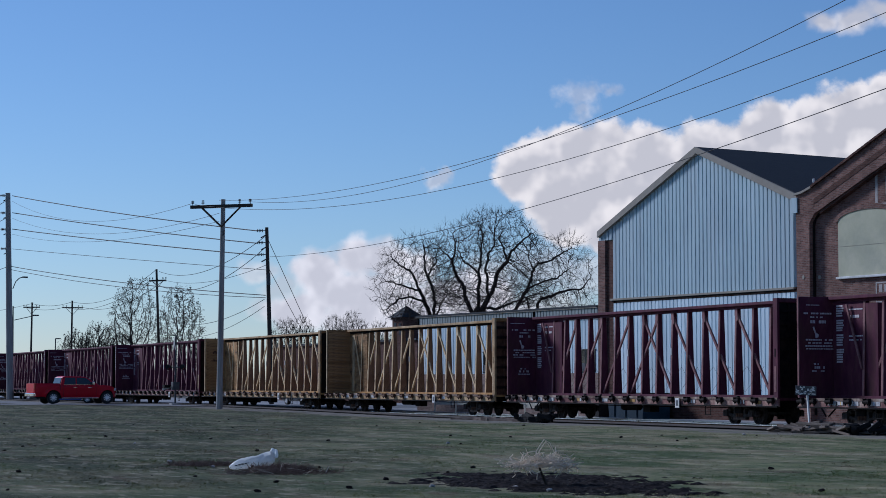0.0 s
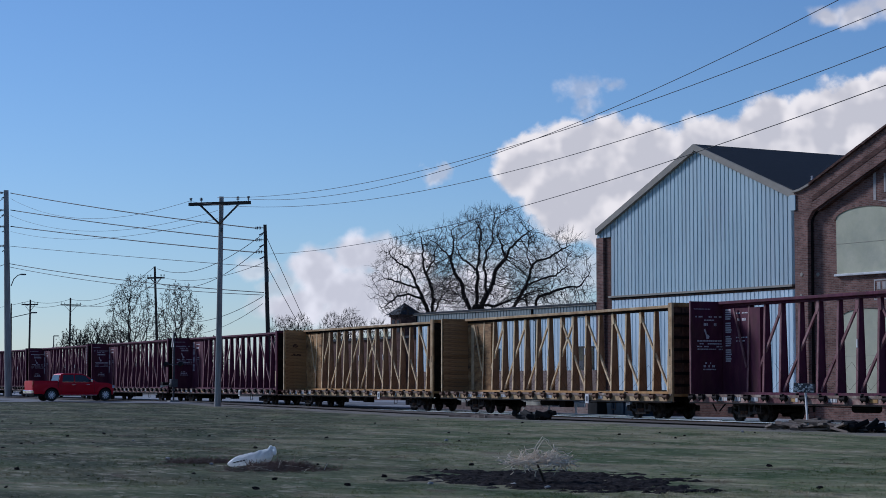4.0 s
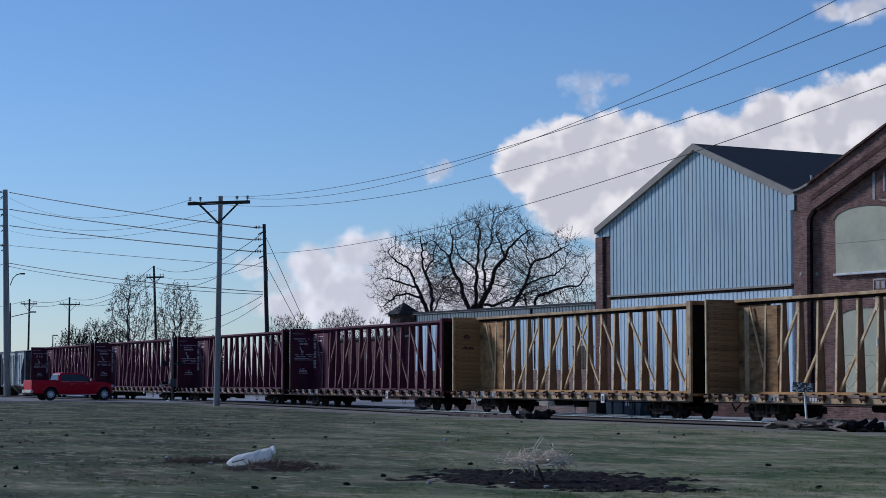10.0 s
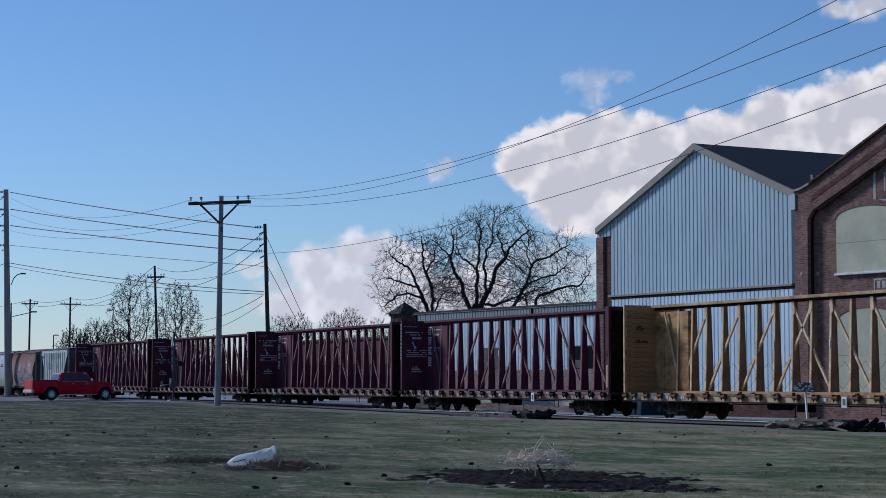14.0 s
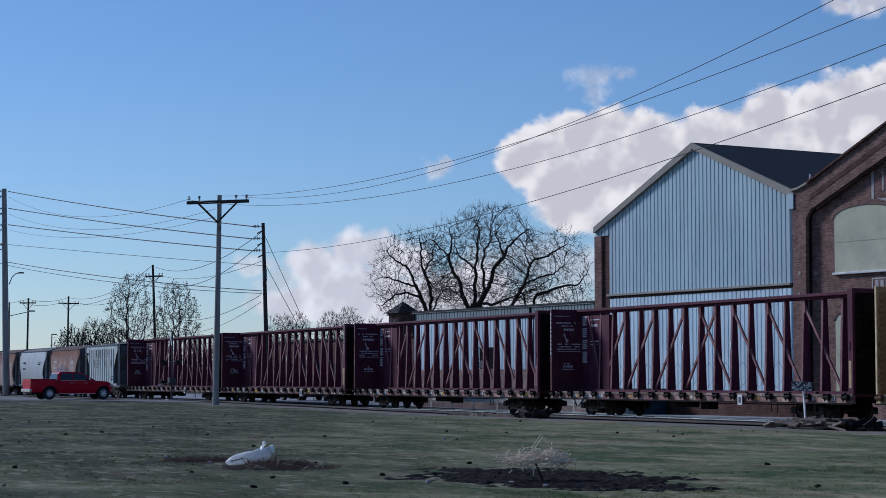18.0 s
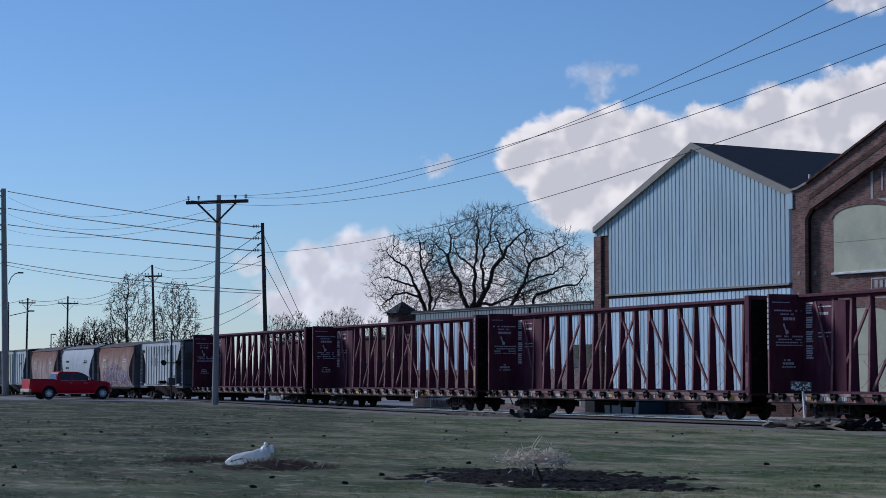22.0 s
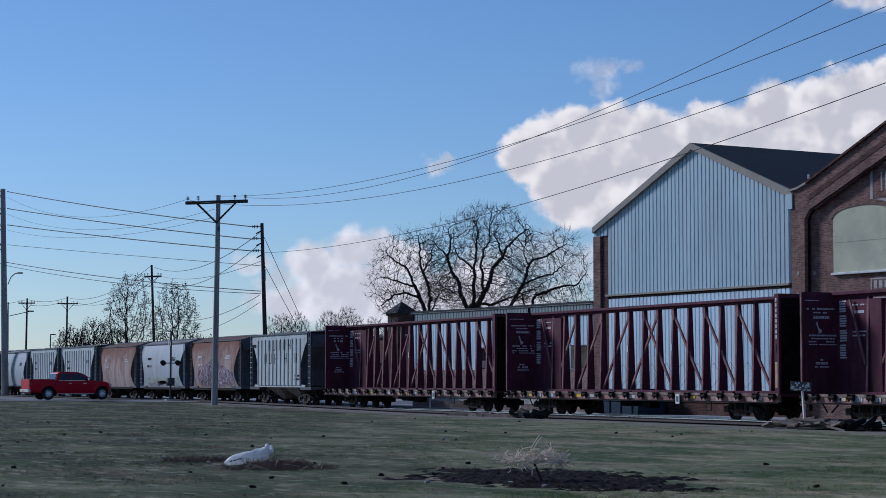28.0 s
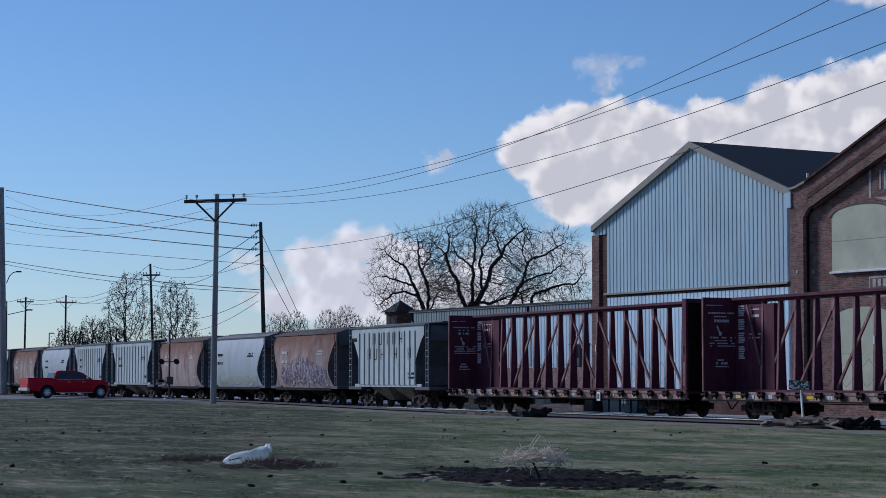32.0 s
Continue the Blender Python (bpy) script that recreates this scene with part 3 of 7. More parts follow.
def gable_hall():
    """The hall with the pale ribbed gable."""
    h = thing("warehouse", BUILD, "tall warehouse with pale blue-grey ribbed metal gable and dark roof", "building")
    L, R, S = -8.75, 6.95, -0.42
    zl, zr, zs = 9.30, 9.95, 12.86

    def top(s):
        return zl + (zs - zl) * (s - L) / (S - L) if s < S else zr + (zs - zr) * (R - s) / (R - S)
    part("siding", ribbed(bmesh.new(), -7.50, 6.75, 5.86, lambda s: top(s) - 0.26, 0.0), SIDING, h, "pale blue-grey ribbed metal sheets")
    part("siding", ribbed(bmesh.new(), -7.50, 6.75, 0.85, lambda s: 5.63, 0.02), SIDING_LOW, h, "paler ribbed sheets")
    part("siding", ribbed(bmesh.new(), -8.72, -7.50, 8.86, lambda s: top(s) - 0.26, -0.02), SIDING, h)
    part("drip_trim", bx(-7.7, 6.6, -0.16, 0.0, 5.76, 5.86, 0.01), TRIM, h, "stone-coloured flat band")
    # thin dark strip that paints in the shadow under the drip trim
    b = bx(-7.7, 6.6, -0.06, 0.0, 5.725, 5.758)
    part("flashing", b, SLATE, h)
    # wall behind the sheets
    bm = bmesh.new()
    prism(bm, [(L, -0.3), (R, -0.3), (R, zr - 0.1), (S, zs - 0.1), (L, zl - 0.1)], 0.05, 0.4)
    part("gable_wall", bm, BRICK, h)
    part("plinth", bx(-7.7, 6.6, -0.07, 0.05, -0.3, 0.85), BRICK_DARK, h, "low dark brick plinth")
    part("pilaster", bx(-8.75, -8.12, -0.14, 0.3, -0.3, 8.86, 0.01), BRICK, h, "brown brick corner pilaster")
    part("pilaster", bx(-8.118, -7.52, -0.04, 0.3, -0.3, 8.84, 0.01), BRICK_DARK, h, "set-back dark brick pilaster")
    part("pilaster", bx(6.75, 7.0, -0.10, 0.3, -0.3, 9.1, 0.01), BRICK_DARK, h)
    for a, b2 in (((L + 0.05, zl + 0.04), (S, zs)), ((S, zs), (R + 0.1, zr - 0.02))):
        bm = bmesh.new()
        prism(bm, [a, b2, (b2[0], b2[1] - 0.36), (a[0], a[1] - 0.30)], -0.24, 0.0)
        part("barge_board", bm, TRIM, h, "pale stone-coloured barge board")
    part("corner_flashing", bx(6.72, 7.12, -0.36, -0.305, 9.12, 9.80), SIDING, h)
    for k, (a, b2) in enumerate((((L + 0.02, zl - 0.06), (S, zs - 0.10)), ((S, zs - 0.10), (R + 0.3, zr - 0.16)))):
        bm = bmesh.new()
        prism(bm, [(a[0], a[1]), (b2[0], b2[1]), (b2[0], b2[1] + 0.10), (a[0], a[1] + 0.10)], -0.15, 42)
        part("roof_slope", bm, SLATE, h, "dark grey roofing")
    part("side_wall", bx(L, L + 0.3, 0.4, 42, -0.3, zl - 0.1), BRICK, h)
    part("side_wall", bx(R - 0.3, R, 0.4, 42, -0.3, zr - 0.15), BRICK, h)
    bm = bmesh.new()
    prism(bm, [(L, -0.3), (R, -0.3), (R, zr - 0.1), (S, zs - 0.1), (L, zl - 0.1)], 41.6, 42)
    part("rear_wall", bm, BRICK, h)


def arch(s0, s1, z0, z1, rise, k=20):
    """An opening with a flat elliptical head: corner points, anticlockwise."""
    pts = [(s0, z0), (s1, z0)]
    for i in range(k + 1):
        u = math.pi * i / k
        pts.append(((s0 + s1) / 2 + (s1 - s0) / 2 * math.cos(u), z1 + rise * math.sin(u)))
    return pts


def brick_hall():
    """The brick hall with stepped gable, boarded windows and old painted signs."""
    h = thing("brick_hall", BUILD, "old brown brick hall with sloping parapet and boarded arched windows", "building")
    c = 15.6
    # the proud frame: piers and raking parapet band
    outer = [(7.0, -0.3), (7.0, 9.92), (7.45, 9.97), (8.1, 10.16), (c, 13.25)]
    inner = [(c, 11.92), (8.75, 9.22), (8.22, 9.02), (7.88, 8.62), (7.82, -0.3)]
    bm = bmesh.new()
    prism(bm, outer + inner, -0.30, 0.0)
    part("parapet_frame", bm, BRICK, h, "proud brick piers and raking band")
    bm = bmesh.new()
    prism(bm, [(2 * c - a, b) for a, b in outer + inner], -0.30, 0.0)
    part("parapet_frame", bm, BRICK, h)
    bm = bmesh.new()
    prism(bm, [(6.9, -0.3), (2 * c - 6.9, -0.3), (2 * c - 6.9, 10.0), (c, 13.4), (6.9, 10.0)], 0.0, 0.45)
    part("front_wall", bm, BRICK, h)
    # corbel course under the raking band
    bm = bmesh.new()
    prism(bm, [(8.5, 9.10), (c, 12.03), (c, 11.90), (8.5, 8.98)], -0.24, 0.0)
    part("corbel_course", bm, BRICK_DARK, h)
    # coping stones that step along the rake
    n = 15
    for i in range(n):
        s = 8.1 + (c - 8.1) * i / n
        z = 10.16 + (13.25 - 10.16) * i / n
        w = (c - 8.1) / n
        bm = bmesh.new()
        prism(bm, [(s, z - 0.02), (s + w * 0.97, z + w * 0.405), (s + w * 0.97, z + w * 0.405 + 0.09), (s, z + 0.10)], -0.42, 0.5)
        part("coping_stone", bm, BRICK_DARK, h)
    bm = bmesh.new()
    prism(bm, [(6.95, 9.90), (7.45, 9.95), (8.1, 10.14), (8.1, 10.24), (7.45, 10.05), (6.95, 9.99)], -0.40, 0.5)
    part("coping_cap", bm, TRIM, h, "pale lead coping cap")
    part("vent_pipe", rod(bmesh.new(), (7.75, 0.1, 10.1), (7.75, 0.1, 10.62), 0.05), WHITE, h)
    # dark rod that stands in for the shadow along the recess edge
    part("downpipe", tube(bmesh.new(), [(7.88, -0.06, 0.2), (7.88, -0.06, 4.5), (7.90, -0.06, 8.5), (8.0, -0.06, 8.8), (8.26, -0.06, 9.0), (8.8, -0.06, 9.2), (12.0, -0.06, 10.5), (c, -0.06, 11.88)], [0.055] * 8, 8), STEEL, h, "dark rod drawn as the shadow line of the recess")
    # a dark band between two courses of the rake paints in the recess shadow
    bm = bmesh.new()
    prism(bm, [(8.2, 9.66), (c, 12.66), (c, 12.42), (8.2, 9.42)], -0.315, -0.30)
    part("string_course", bm, BRICK_DARK, h, "dark band along the rake for a recess shadow")
    # boarded windows
    for z0, z1, rise in ((6.18, 8.55, 0.44), (0.92, 4.12, 0.52)):
        w = part("boarded_window", prism(bmesh.new(), arch(9.47, 13.15, z0, z1, rise), -0.05, 0.02), BOARD, h, "pale green-grey painted board in an arched opening")
        part("joint", bx(9.5, 13.12, -0.058, -0.05, (z0 + z1) / 2 + 0.1, (z0 + z1) / 2 + 0.112), TRIM, w)
        part("sill", bx(9.4, 13.22, -0.16, 0.0, z0 - 0.11, z0 - 0.01, 0.02), WHITE, h, "white stone sill")
        bm = bmesh.new()
        a = arch(9.47, 13.15, z0, z1, rise)[2:]
        b = arch(9.27, 13.35, z0, z1, rise + 0.24)[2:]
        prism(bm, a + b[::-1], -0.08, 0.0)
        part("arch_head", bm, BRICK, h, "rubbed brick arch")
    # faded painted signs: outlines and unreadable bars
    for s0, s1, z0, z1, t in ((11.80, 15.0, 9.03, 10.80, 0.15), (11.75, 14.6, 5.30, 5.85, 0.06), (11.75, 14.6, 4.98, 5.22, 0.05)):
        bm = bmesh.new()
        for q in ((s0, s1, z0, z0 + t), (s0, s1, z1 - t, z1), (s0, s0 + t, z0 + t, z1 - t), (s1 - t, s1, z0 + t, z1 - t)):
            box(bm, q[0], q[1], -0.012, -0.002, q[2], q[3])
        part("sign_border", bm, SIGNPAINT, h, "faded white painted sign border")
    bm = bmesh.new()
    for i in range(9):
        box(bm, 12.45 + i * 0.28, 12.55 + i * 0.28, -0.012, -0.002, 9.5, 10.3)
    part("sign_bars", bm, SIGNPAINT, h)
    bm = bmesh.new()
    for i in range(8):
        box(bm, 11.95 + i * 0.32, 12.15 + i * 0.32, -0.012, -0.002, 5.42, 5.74)
    part("sign_bars", bm, SIGNPAINT, h)
    for s, z in ((7.45, 6.25), (8.2, 6.22), (7.4, 5.3)):
        part("tie_plate", lathe(bmesh.new(), [(0.09, -0.34), (0.09, -0.30)], 10), TRIM, h).location = (s, 0.02 if s < 7.8 else 0.3, z)
    for k in (-1, 1):
        bm = bmesh.new()
        a, b = (c, 13.1), (c + k * 8.4, 9.7)
        prism(bm, [a, b, (b[0], b[1] + 0.12), (a[0], a[1] + 0.12)], 0.46, 42)
        part("roof_slope", bm, SLATE, h)
    for s in (7.0, 2 * c - 7.3):
        part("side_wall", bx(s, s + 0.3, 0.45, 42, -0.3, 9.7), BRICK, h)


def low_shed():
    """The long low shed with ribbed walls, high windows and a gutter."""
    h = thing("long_shed", BUILD, "long low shed with ribbed metal upper wall over brown brick", "building")
    x0, x1 = -27.7, -8.85
    part("siding", ribbed(bmesh.new(), x0, x1, 2.12, lambda s: 4.86, 0.0, 0.30, 0.075), SIDING_LOW, h)
    part("eave_sheeting", ribbed(bmesh.new(), x0, x1, 4.86, lambda s: 5.46, -0.03, 0.30, 0.075), SHED_GREY, h, "grey-green ribbed eave sheets")
    part("front_wall", bx(x0, x1, 0.05, 0.35, -0.3, 5.3), BRICK, h)
    part("brick_base", bx(x0 - 0.05, x1, -0.10, 0.05, -0.3, 2.12), BRICK_DUSTY, h, "dusty brown brick lower wall")
    part("gutter", bx(x0 - 0.2, x1, -0.16, -0.06, 5.45, 5.50, 0.01), TRIM, h, "pale metal gutter")
    part("roof_edge", bx(x0 - 0.25, x1, -0.18, 0.1, 5.505, 5.54), SLATE, h)
    bm = bmesh.new()
    prism(bm, [(-0.1, 5.5), (9.5, 5.9), (19, 5.2), (19, 5.3), (9.5, 6.0), (-0.1, 5.6)], x0 - 0.2, x1, "x")
    part("roof_slope", bm, SLATE, h)
    part("side_wall", bx(x0, x0 + 0.3, 0.35, 19, -0.3, 5.3), BRICK, h)
    part("rear_wall", bx(x0, x1, 18.7, 19, -0.3, 5.2), BRICK, h)
    for s0, s1 in ((-20.2, -18.3), (-10.9, -9.1)):
        w = part("window", bx(s0, s1, -0.10, 0.06, 2.16, 3.30), GLASS, h, "dark shed window")
        part("frame", bx(s0 - 0.05, s1 + 0.05, -0.125, -0.08, 3.30, 3.36), SIGNAL, w)
        part("frame", bx((s0 + s1) / 2 - 0.03, (s0 + s1) / 2 + 0.03, -0.115, -0.101, 2.16, 3.30), SIGNAL, w)
        # grey patch that imitates a reflection low in the glass
        part("blind", bx(s0 + 0.06, (s0 + s1) / 2 - 0.03, -0.106, -0.1005, 2.20, 2.62), HOP_DARK, w, "grey reflection painted on the lower glass")
    # rainwater pipes down from the gutter
    for s in (-27.6, -14.9):
        bm = rod(bmesh.new(), (s, -0.12, 5.42), (s, -0.12, 5.0), 0.06)
        rod(bm, (s, -0.12, 5.0), (s + 0.25, -0.05, 4.8), 0.06)
        rod(bm, (s + 0.25, -0.05, 4.8), (s + 0.25, -0.05, 2.2), 0.05)
        part("downpipe", bm, STEEL, h)


gable_hall()
brick_hall()
low_shed()


def cupola():
    h = thing("brick_turret", pose(-152.0, 64.2, 0, 0, 0, 8), "small brown brick turret with dark pyramid roof", "turret")
    part("shaft", bx(-0.85, 0.85, -0.85, 0.85, -0.2, 6.95), BRICK_DARK, h)
    part("cornice", bx(-0.95, 0.95, -0.95, 0.95, 6.9, 7.05, 0.02), BRICK_DARK, h)
    bm = bmesh.new()
    v = [bm.verts.new(p) for p in ((-1.12, -1.12, 7.05), (1.12, -1.12, 7.05), (1.12, 1.12, 7.05), (-1.12, 1.12, 7.05), (0, 0, 8.05))]
    bm.faces.new(v[3::-1])
    for i in range(4):
        bm.faces.new((v[i], v[(i + 1) % 4], v[4]))
    part("roof", bm, SLATE, h)
    for x in (-0.4, 0.4):
        part("louvre", bx(x - 0.2, x + 0.2, -0.87, -0.852, 5.6, 6.6), SLATE, h)


def turret_house():
    h = thing("brick_house", pose(-184.0, 63.9, 0), "long low dark brick building below the turret", "building")
    w = 35.0
    top = 5.12
    part("front_wall", bx(0, w, 0, 0.3, -0.3, top), BRICK_DARK, h)
    for x in (0, w - 0.3):
        part("side_wall", bx(x, x + 0.3, 0.3, 12, -0.3, top), BRICK_DARK, h)
    part("rear_wall", bx(0.3, w - 0.3, 11.7, 12, -0.3, top), BRICK_DARK, h)
    part("roof", bx(-0.2, w + 0.2, -0.2, 12.2, top, top + 0.18), SLATE, h, "dark flat roof")
    for i in range(9):
        x = 1.6 + i * w / 9.3
        win = part("window", bx(x, x + 1.1, -0.02, 0.05, 1.2, 3.0), GLASS, h)
        part("sill", bx(x - 0.1, x + 1.2, -0.1, -0.02, 1.08, 1.2), BRICK, win)


cupola()
turret_house()


def far_block():
    h = thing("flat_roofed_building", pose(-290, 44, 0, 0, 0, 6), "distant low flat-roofed building", "building")
    part("wall", bx(-14, 14, -9, 9, -0.5, 6.6), BRICK, h)
    part("roof", bx(-14.2, 14.2, -9.2, 9.2, 6.6, 6.9), TRIM, h)
    part("roof_unit", bx(2, 4.5, -3, 1, 6.9, 8.4, 0.05), SIDING, h)
    for i in range(6):
        part("window", bx(13.98, 14.03, -8 + i * 2.7, -6.4 + i * 2.7, 2.2, 4.2), GLASS, h)


far_block()

# ---- the train ----
# seconds and the place of the leading car's trailing bulkhead along the track
S = (-60.8386934, 4.22486473, -0.0127546073, 0.00209962366, -8.25989403e-05, 1.03809679e-06)


def run(t):
    return sum(c * t ** i for i, c in enumerate(S))


CAR = 24.2
BODY = 22.95
MESH = {}


def once(key, make, material, smooth=False):
    """A mesh made once and shared by alike parts."""
    if key not in MESH:
        bm = make()
        me = bpy.data.meshes.new(key)
        bm.normal_update()
        bm.to_mesh(me)
        bm.free()
        for p in me.polygons:
            p.use_smooth = smooth
        me.materials.append(material)
        MESH[key] = me
    return MESH[key]


def hang(name, mesh, parent, x=0, y=0, z=0, rz=0, label=""):
    ob = share(name, mesh, parent, pose(x, y, z, 0, 0, rz))
    if label:
        tagged(ob, label)
    return ob


AXLES = []


def bogie(car, x):
    def side():
        """A cast truck side: arched top bar, drooping bottom bar, columns and openings between them."""
        bm = bmesh.new()
        for k in (-1, 1):
            prism(bm, [(k * 0.66, 0.62), (k * 1.16, 0.50), (k * 1.16, 0.40), (k * 0.66, 0.50)], -0.09, 0.09)
            prism(bm, [(k * 0.28, 0.23), (k * 1.02, 0.40), (k * 1.02, 0.50), (k * 0.28, 0.34)], -0.09, 0.09)
            prism(bm, [(k * 0.26, 0.26), (k * 0.42, 0.26), (k * 0.40, 0.66), (k * 0.28, 0.66)], -0.085, 0.085)
            prism(bm, [(k * 0.98, 0.30), (k * 1.18, 0.30), (k * 1.18, 0.52), (k * 0.98, 0.52)], -0.08, 0.08)
        prism(bm, [(-0.68, 0.60), (0.68, 0.60), (0.42, 0.71), (-0.42, 0.71)], -0.09, 0.09)
        prism(bm, [(-0.44, 0.18), (0.44, 0.18), (0.40, 0.29), (-0.40, 0.29)], -0.09, 0.09)
        return bm
    b = new("bogie")
    b.parent = car
    b.matrix_basis = pose(x, 0, 0)
    for y in (-1.0, 1.0):
        hang("side_frame", once("side_frame", side, BOGIE), b, 0, y)
    hang("bolster", once("bolster", lambda: bx(-0.25, 0.25, -1.15, 1.15, 0.42, 0.66, 0.03), STEEL), b)

    def springs():
        bm = bmesh.new()
        for i in (-0.18, 0, 0.18):
            rod(bm, (i, 0, 0.28), (i, 0, 0.62), 0.07, n=8)
        return bm
    for y in (-1.06, 1.06):
        hang("spring_nest", once("spring_nest", springs, RUST), b, 0, y)

    def wheelset():
        bm = bmesh.new()
        for s in (-1, 1):
            sub = lathe(bmesh.new(), [(0.05, s * 0.66), (0.455, s * 0.66), (0.455, s * 0.69), (0.425, s * 0.70), (0.42, s * 0.80), (0.36, s * 0.80), (0.33, s * 0.74), (0.15, s * 0.74), (0.13, s * 0.82), (0.05, s * 0.82)], 24)
            me = bpy.data.meshes.new("tmp")
            sub.to_mesh(me)
            sub.free()
            bm.from_mesh(me)
            bpy.data.meshes.remove(me)
        rod(bm, (0, -1.1, 0), (0, 1.1, 0), 0.07, n=10)
        return bm
    for dx in (-0.88, 0.88):
        AXLES.append(hang("wheelset", once("wheelset", wheelset, BOGIE), b, dx, 0, 0.42))

        def box_():
            return bx(-0.14, 0.14, -0.1, 0.1, 0.30, 0.55, 0.03)
        for y in (-1.02, 1.02):
            hang("axle_box", once("axle_box", box_, BOGIE), b, dx, y * 1.06)


def coupler(car, x, s):
    bm = bx(min(x, x + s * 0.62), max(x, x + s * 0.62), -0.13, 0.13, 0.70, 0.95, 0.03)
    part("coupler", bm, STEEL, car)
    bm = rod(bmesh.new(), (x, 0.3, 0.8), (x + s * 0.55, 0.22, 0.35), 0.03, n=6)
    part("brake_hose", bm, PLASTIC, car)


def bars(bm, x0, x1, z, h, seed, y, dash=0.09, plane="x", at=0.0):
    """Unreadable stencilled writing: a row of small bars."""
    r = random.Random(seed)
    u = x0
    while u < x1:
        w = dash * r.uniform(0.6, 1.5)
        if r.random() > 0.16:
            if plane == "x":
                box(bm, at - 0.004, at + 0.006, u, min(u + w * 0.8, x1), z, z + h)
            else:
                box(bm, u, min(u + w * 0.8, x1), y - 0.006, y + 0.004, z, z + h)
        u += w


POST_X = [2.17, 3.28] + [4.40 + 1.229 * i for i in range(14)]


def centerbeam(m, label, paint, yellow, seed, lettered=True, sill_marks=0.6, lining=None, shell=None):
    """A centre-beam flat car: two bulkheads, a trussed spine, a deck with winches."""
    r = random.Random(seed)
    c = thing("centerbeam_flatcar", m, label, "railroad car", "cars of the freight train")
    L = BODY
    ztop, deck, low = 4.72, 1.03, 0.70
    key = "_y" if yellow else "_w"
    # sunlit tone of the post edges and braces, put into their paint
    worn = SUNLIT_WORN_TAN if yellow else SUNLIT_WORN_WINE
    sill = SILL_TAN if yellow else SILL_WINE
    lining, shell = lining or paint, shell or STEEL
    # deck and sills
    part("deck", bx(0.05, L - 0.05, -1.38, 1.38, deck - 0.10, deck), paint, c)
    for y in (-1.5, 1.5):
        part("side_sill", bx(0.0, L, min(y, y * 0.94), max(y, y * 0.94), low, deck - 0.01, 0.012), sill, c, "scuffed sill with worn paint")
        part("sill_flange", bx(0.0, L, min(y * 0.99, y * 1.03), max(y * 0.99, y * 1.03), low - 0.02, low + 0.035), STEEL, c)
    part("deck_edge", bx(0.05, L - 0.05, -1.525, -1.503, deck - 0.085, deck + 0.012), NAILER, c, "worn wooden deck edge")
    part("centre_sill", bx(0.1, L - 0.1, -0.28, 0.28, 0.72, deck - 0.1), STEEL, c)
    bm = bmesh.new()
    for i in range(12):
        x = 1.2 + i * (L - 2.4) / 11
        box(bm, x - 0.05, x + 0.05, -1.42, 1.42, 0.74, deck - 0.1)
    tagged(part("cross_bearer_set", bm, STEEL, c), kind="stuff")

    def winch():
        """Two cheek plates that taper down, with the ratchet drum between them."""
        bm = bmesh.new()
        for x in (-0.15, 0.12):
            prism(bm, [(-0.10, 0.06), (0.06, 0.06), (0.06, -0.10), (-0.03, -0.21)], x, x + 0.03, "x")
        prism(bm, [(-0.15, 0.06), (0.15, 0.06), (0.10, -0.14), (-0.10, -0.14)], 0.02, 0.05)
        rod(bm, (-0.17, -0.03, -0.06), (0.17, -0.03, -0.06), 0.075, n=8)
        return bm
    rows = [-0.10 + 1.13 * i for i in range(2)] + [p - 0.12 for p in POST_X] + [POST_X[-1] + 1.1, POST_X[-1] + 2.2]
    rows = [min(max(0.3, x), L - 0.3) for x in rows]
    for x in rows:
        hang("winch", once("winch" + key, winch, RUST if yellow else STEEL), c, x, -1.56, deck - 0.05)
    bm = bmesh.new()
    for x in rows:
        rod(bm, (x - 0.16, 1.6, deck - 0.12), (x + 0.16, 1.6, deck - 0.12), 0.09, n=6)
    tagged(part("far_winch_row", bm, STEEL, c), kind="stuff")
    # spine: top chord, posts, braces
    part("top_chord", bx(0.2, L - 0.2, -0.26, 0.26, ztop - 0.12, ztop, 0.02), SILL_TAN if yellow else paint, c, "heavy flat top chord")
    part("chord_web", bx(0.25, L - 0.25, -0.12, 0.12, ztop - 0.22, ztop - 0.12), STEEL if yellow else paint, c)
    part("spine_foot", bx(0.25, L - 0.25, -0.33, 0.33, deck, deck + 0.09), paint, c)

    def post():
        bm = bmesh.new()
        prism(bm, [(-0.18, deck), (0.18, deck), (0.065, ztop - 0.2), (-0.065, ztop - 0.2)], -0.035, 0.035, "x")
        bar(bm, (0, 0.19, deck), (0, 0.075, ztop - 0.2), 0.10, 0.03, (0, 1, 0))
        return bm

    def flange():
        return bar(bmesh.new(), (0, -0.20, deck), (0, -0.085, ztop - 0.2), 0.115, 0.03, (0, 1, 0))
    for x in POST_X + [POST_X[-1] + 1.2]:
        p = hang("post", once("post" + key, post, POSTBROWN if yellow else paint), c, x)
        hang("flange", once("flange" + key, flange, worn), p, label="worn edge of the post, coloured as sunlit")
    for i in (6, 9):
        part("tag", bx(POST_X[i] - 0.035, POST_X[i] + 0.035, -0.180, -0.168, 2.75, 3.05), WHITE, c, "small white tag on a post")

    def brace(i, j):
        """From the head of post i down past the next to the foot of post j, with a gusset at its head."""
        a, b = POST_X[i], POST_X[j]
        s = 1 if b > a else -1
        zt, zb = ztop - 0.42, deck + 0.14
        bm = bmesh.new()
        bar(bm, (a + s * 0.03, -0.06, zt), (b - s * 0.08, -0.06, zb), 0.105, 0.07)
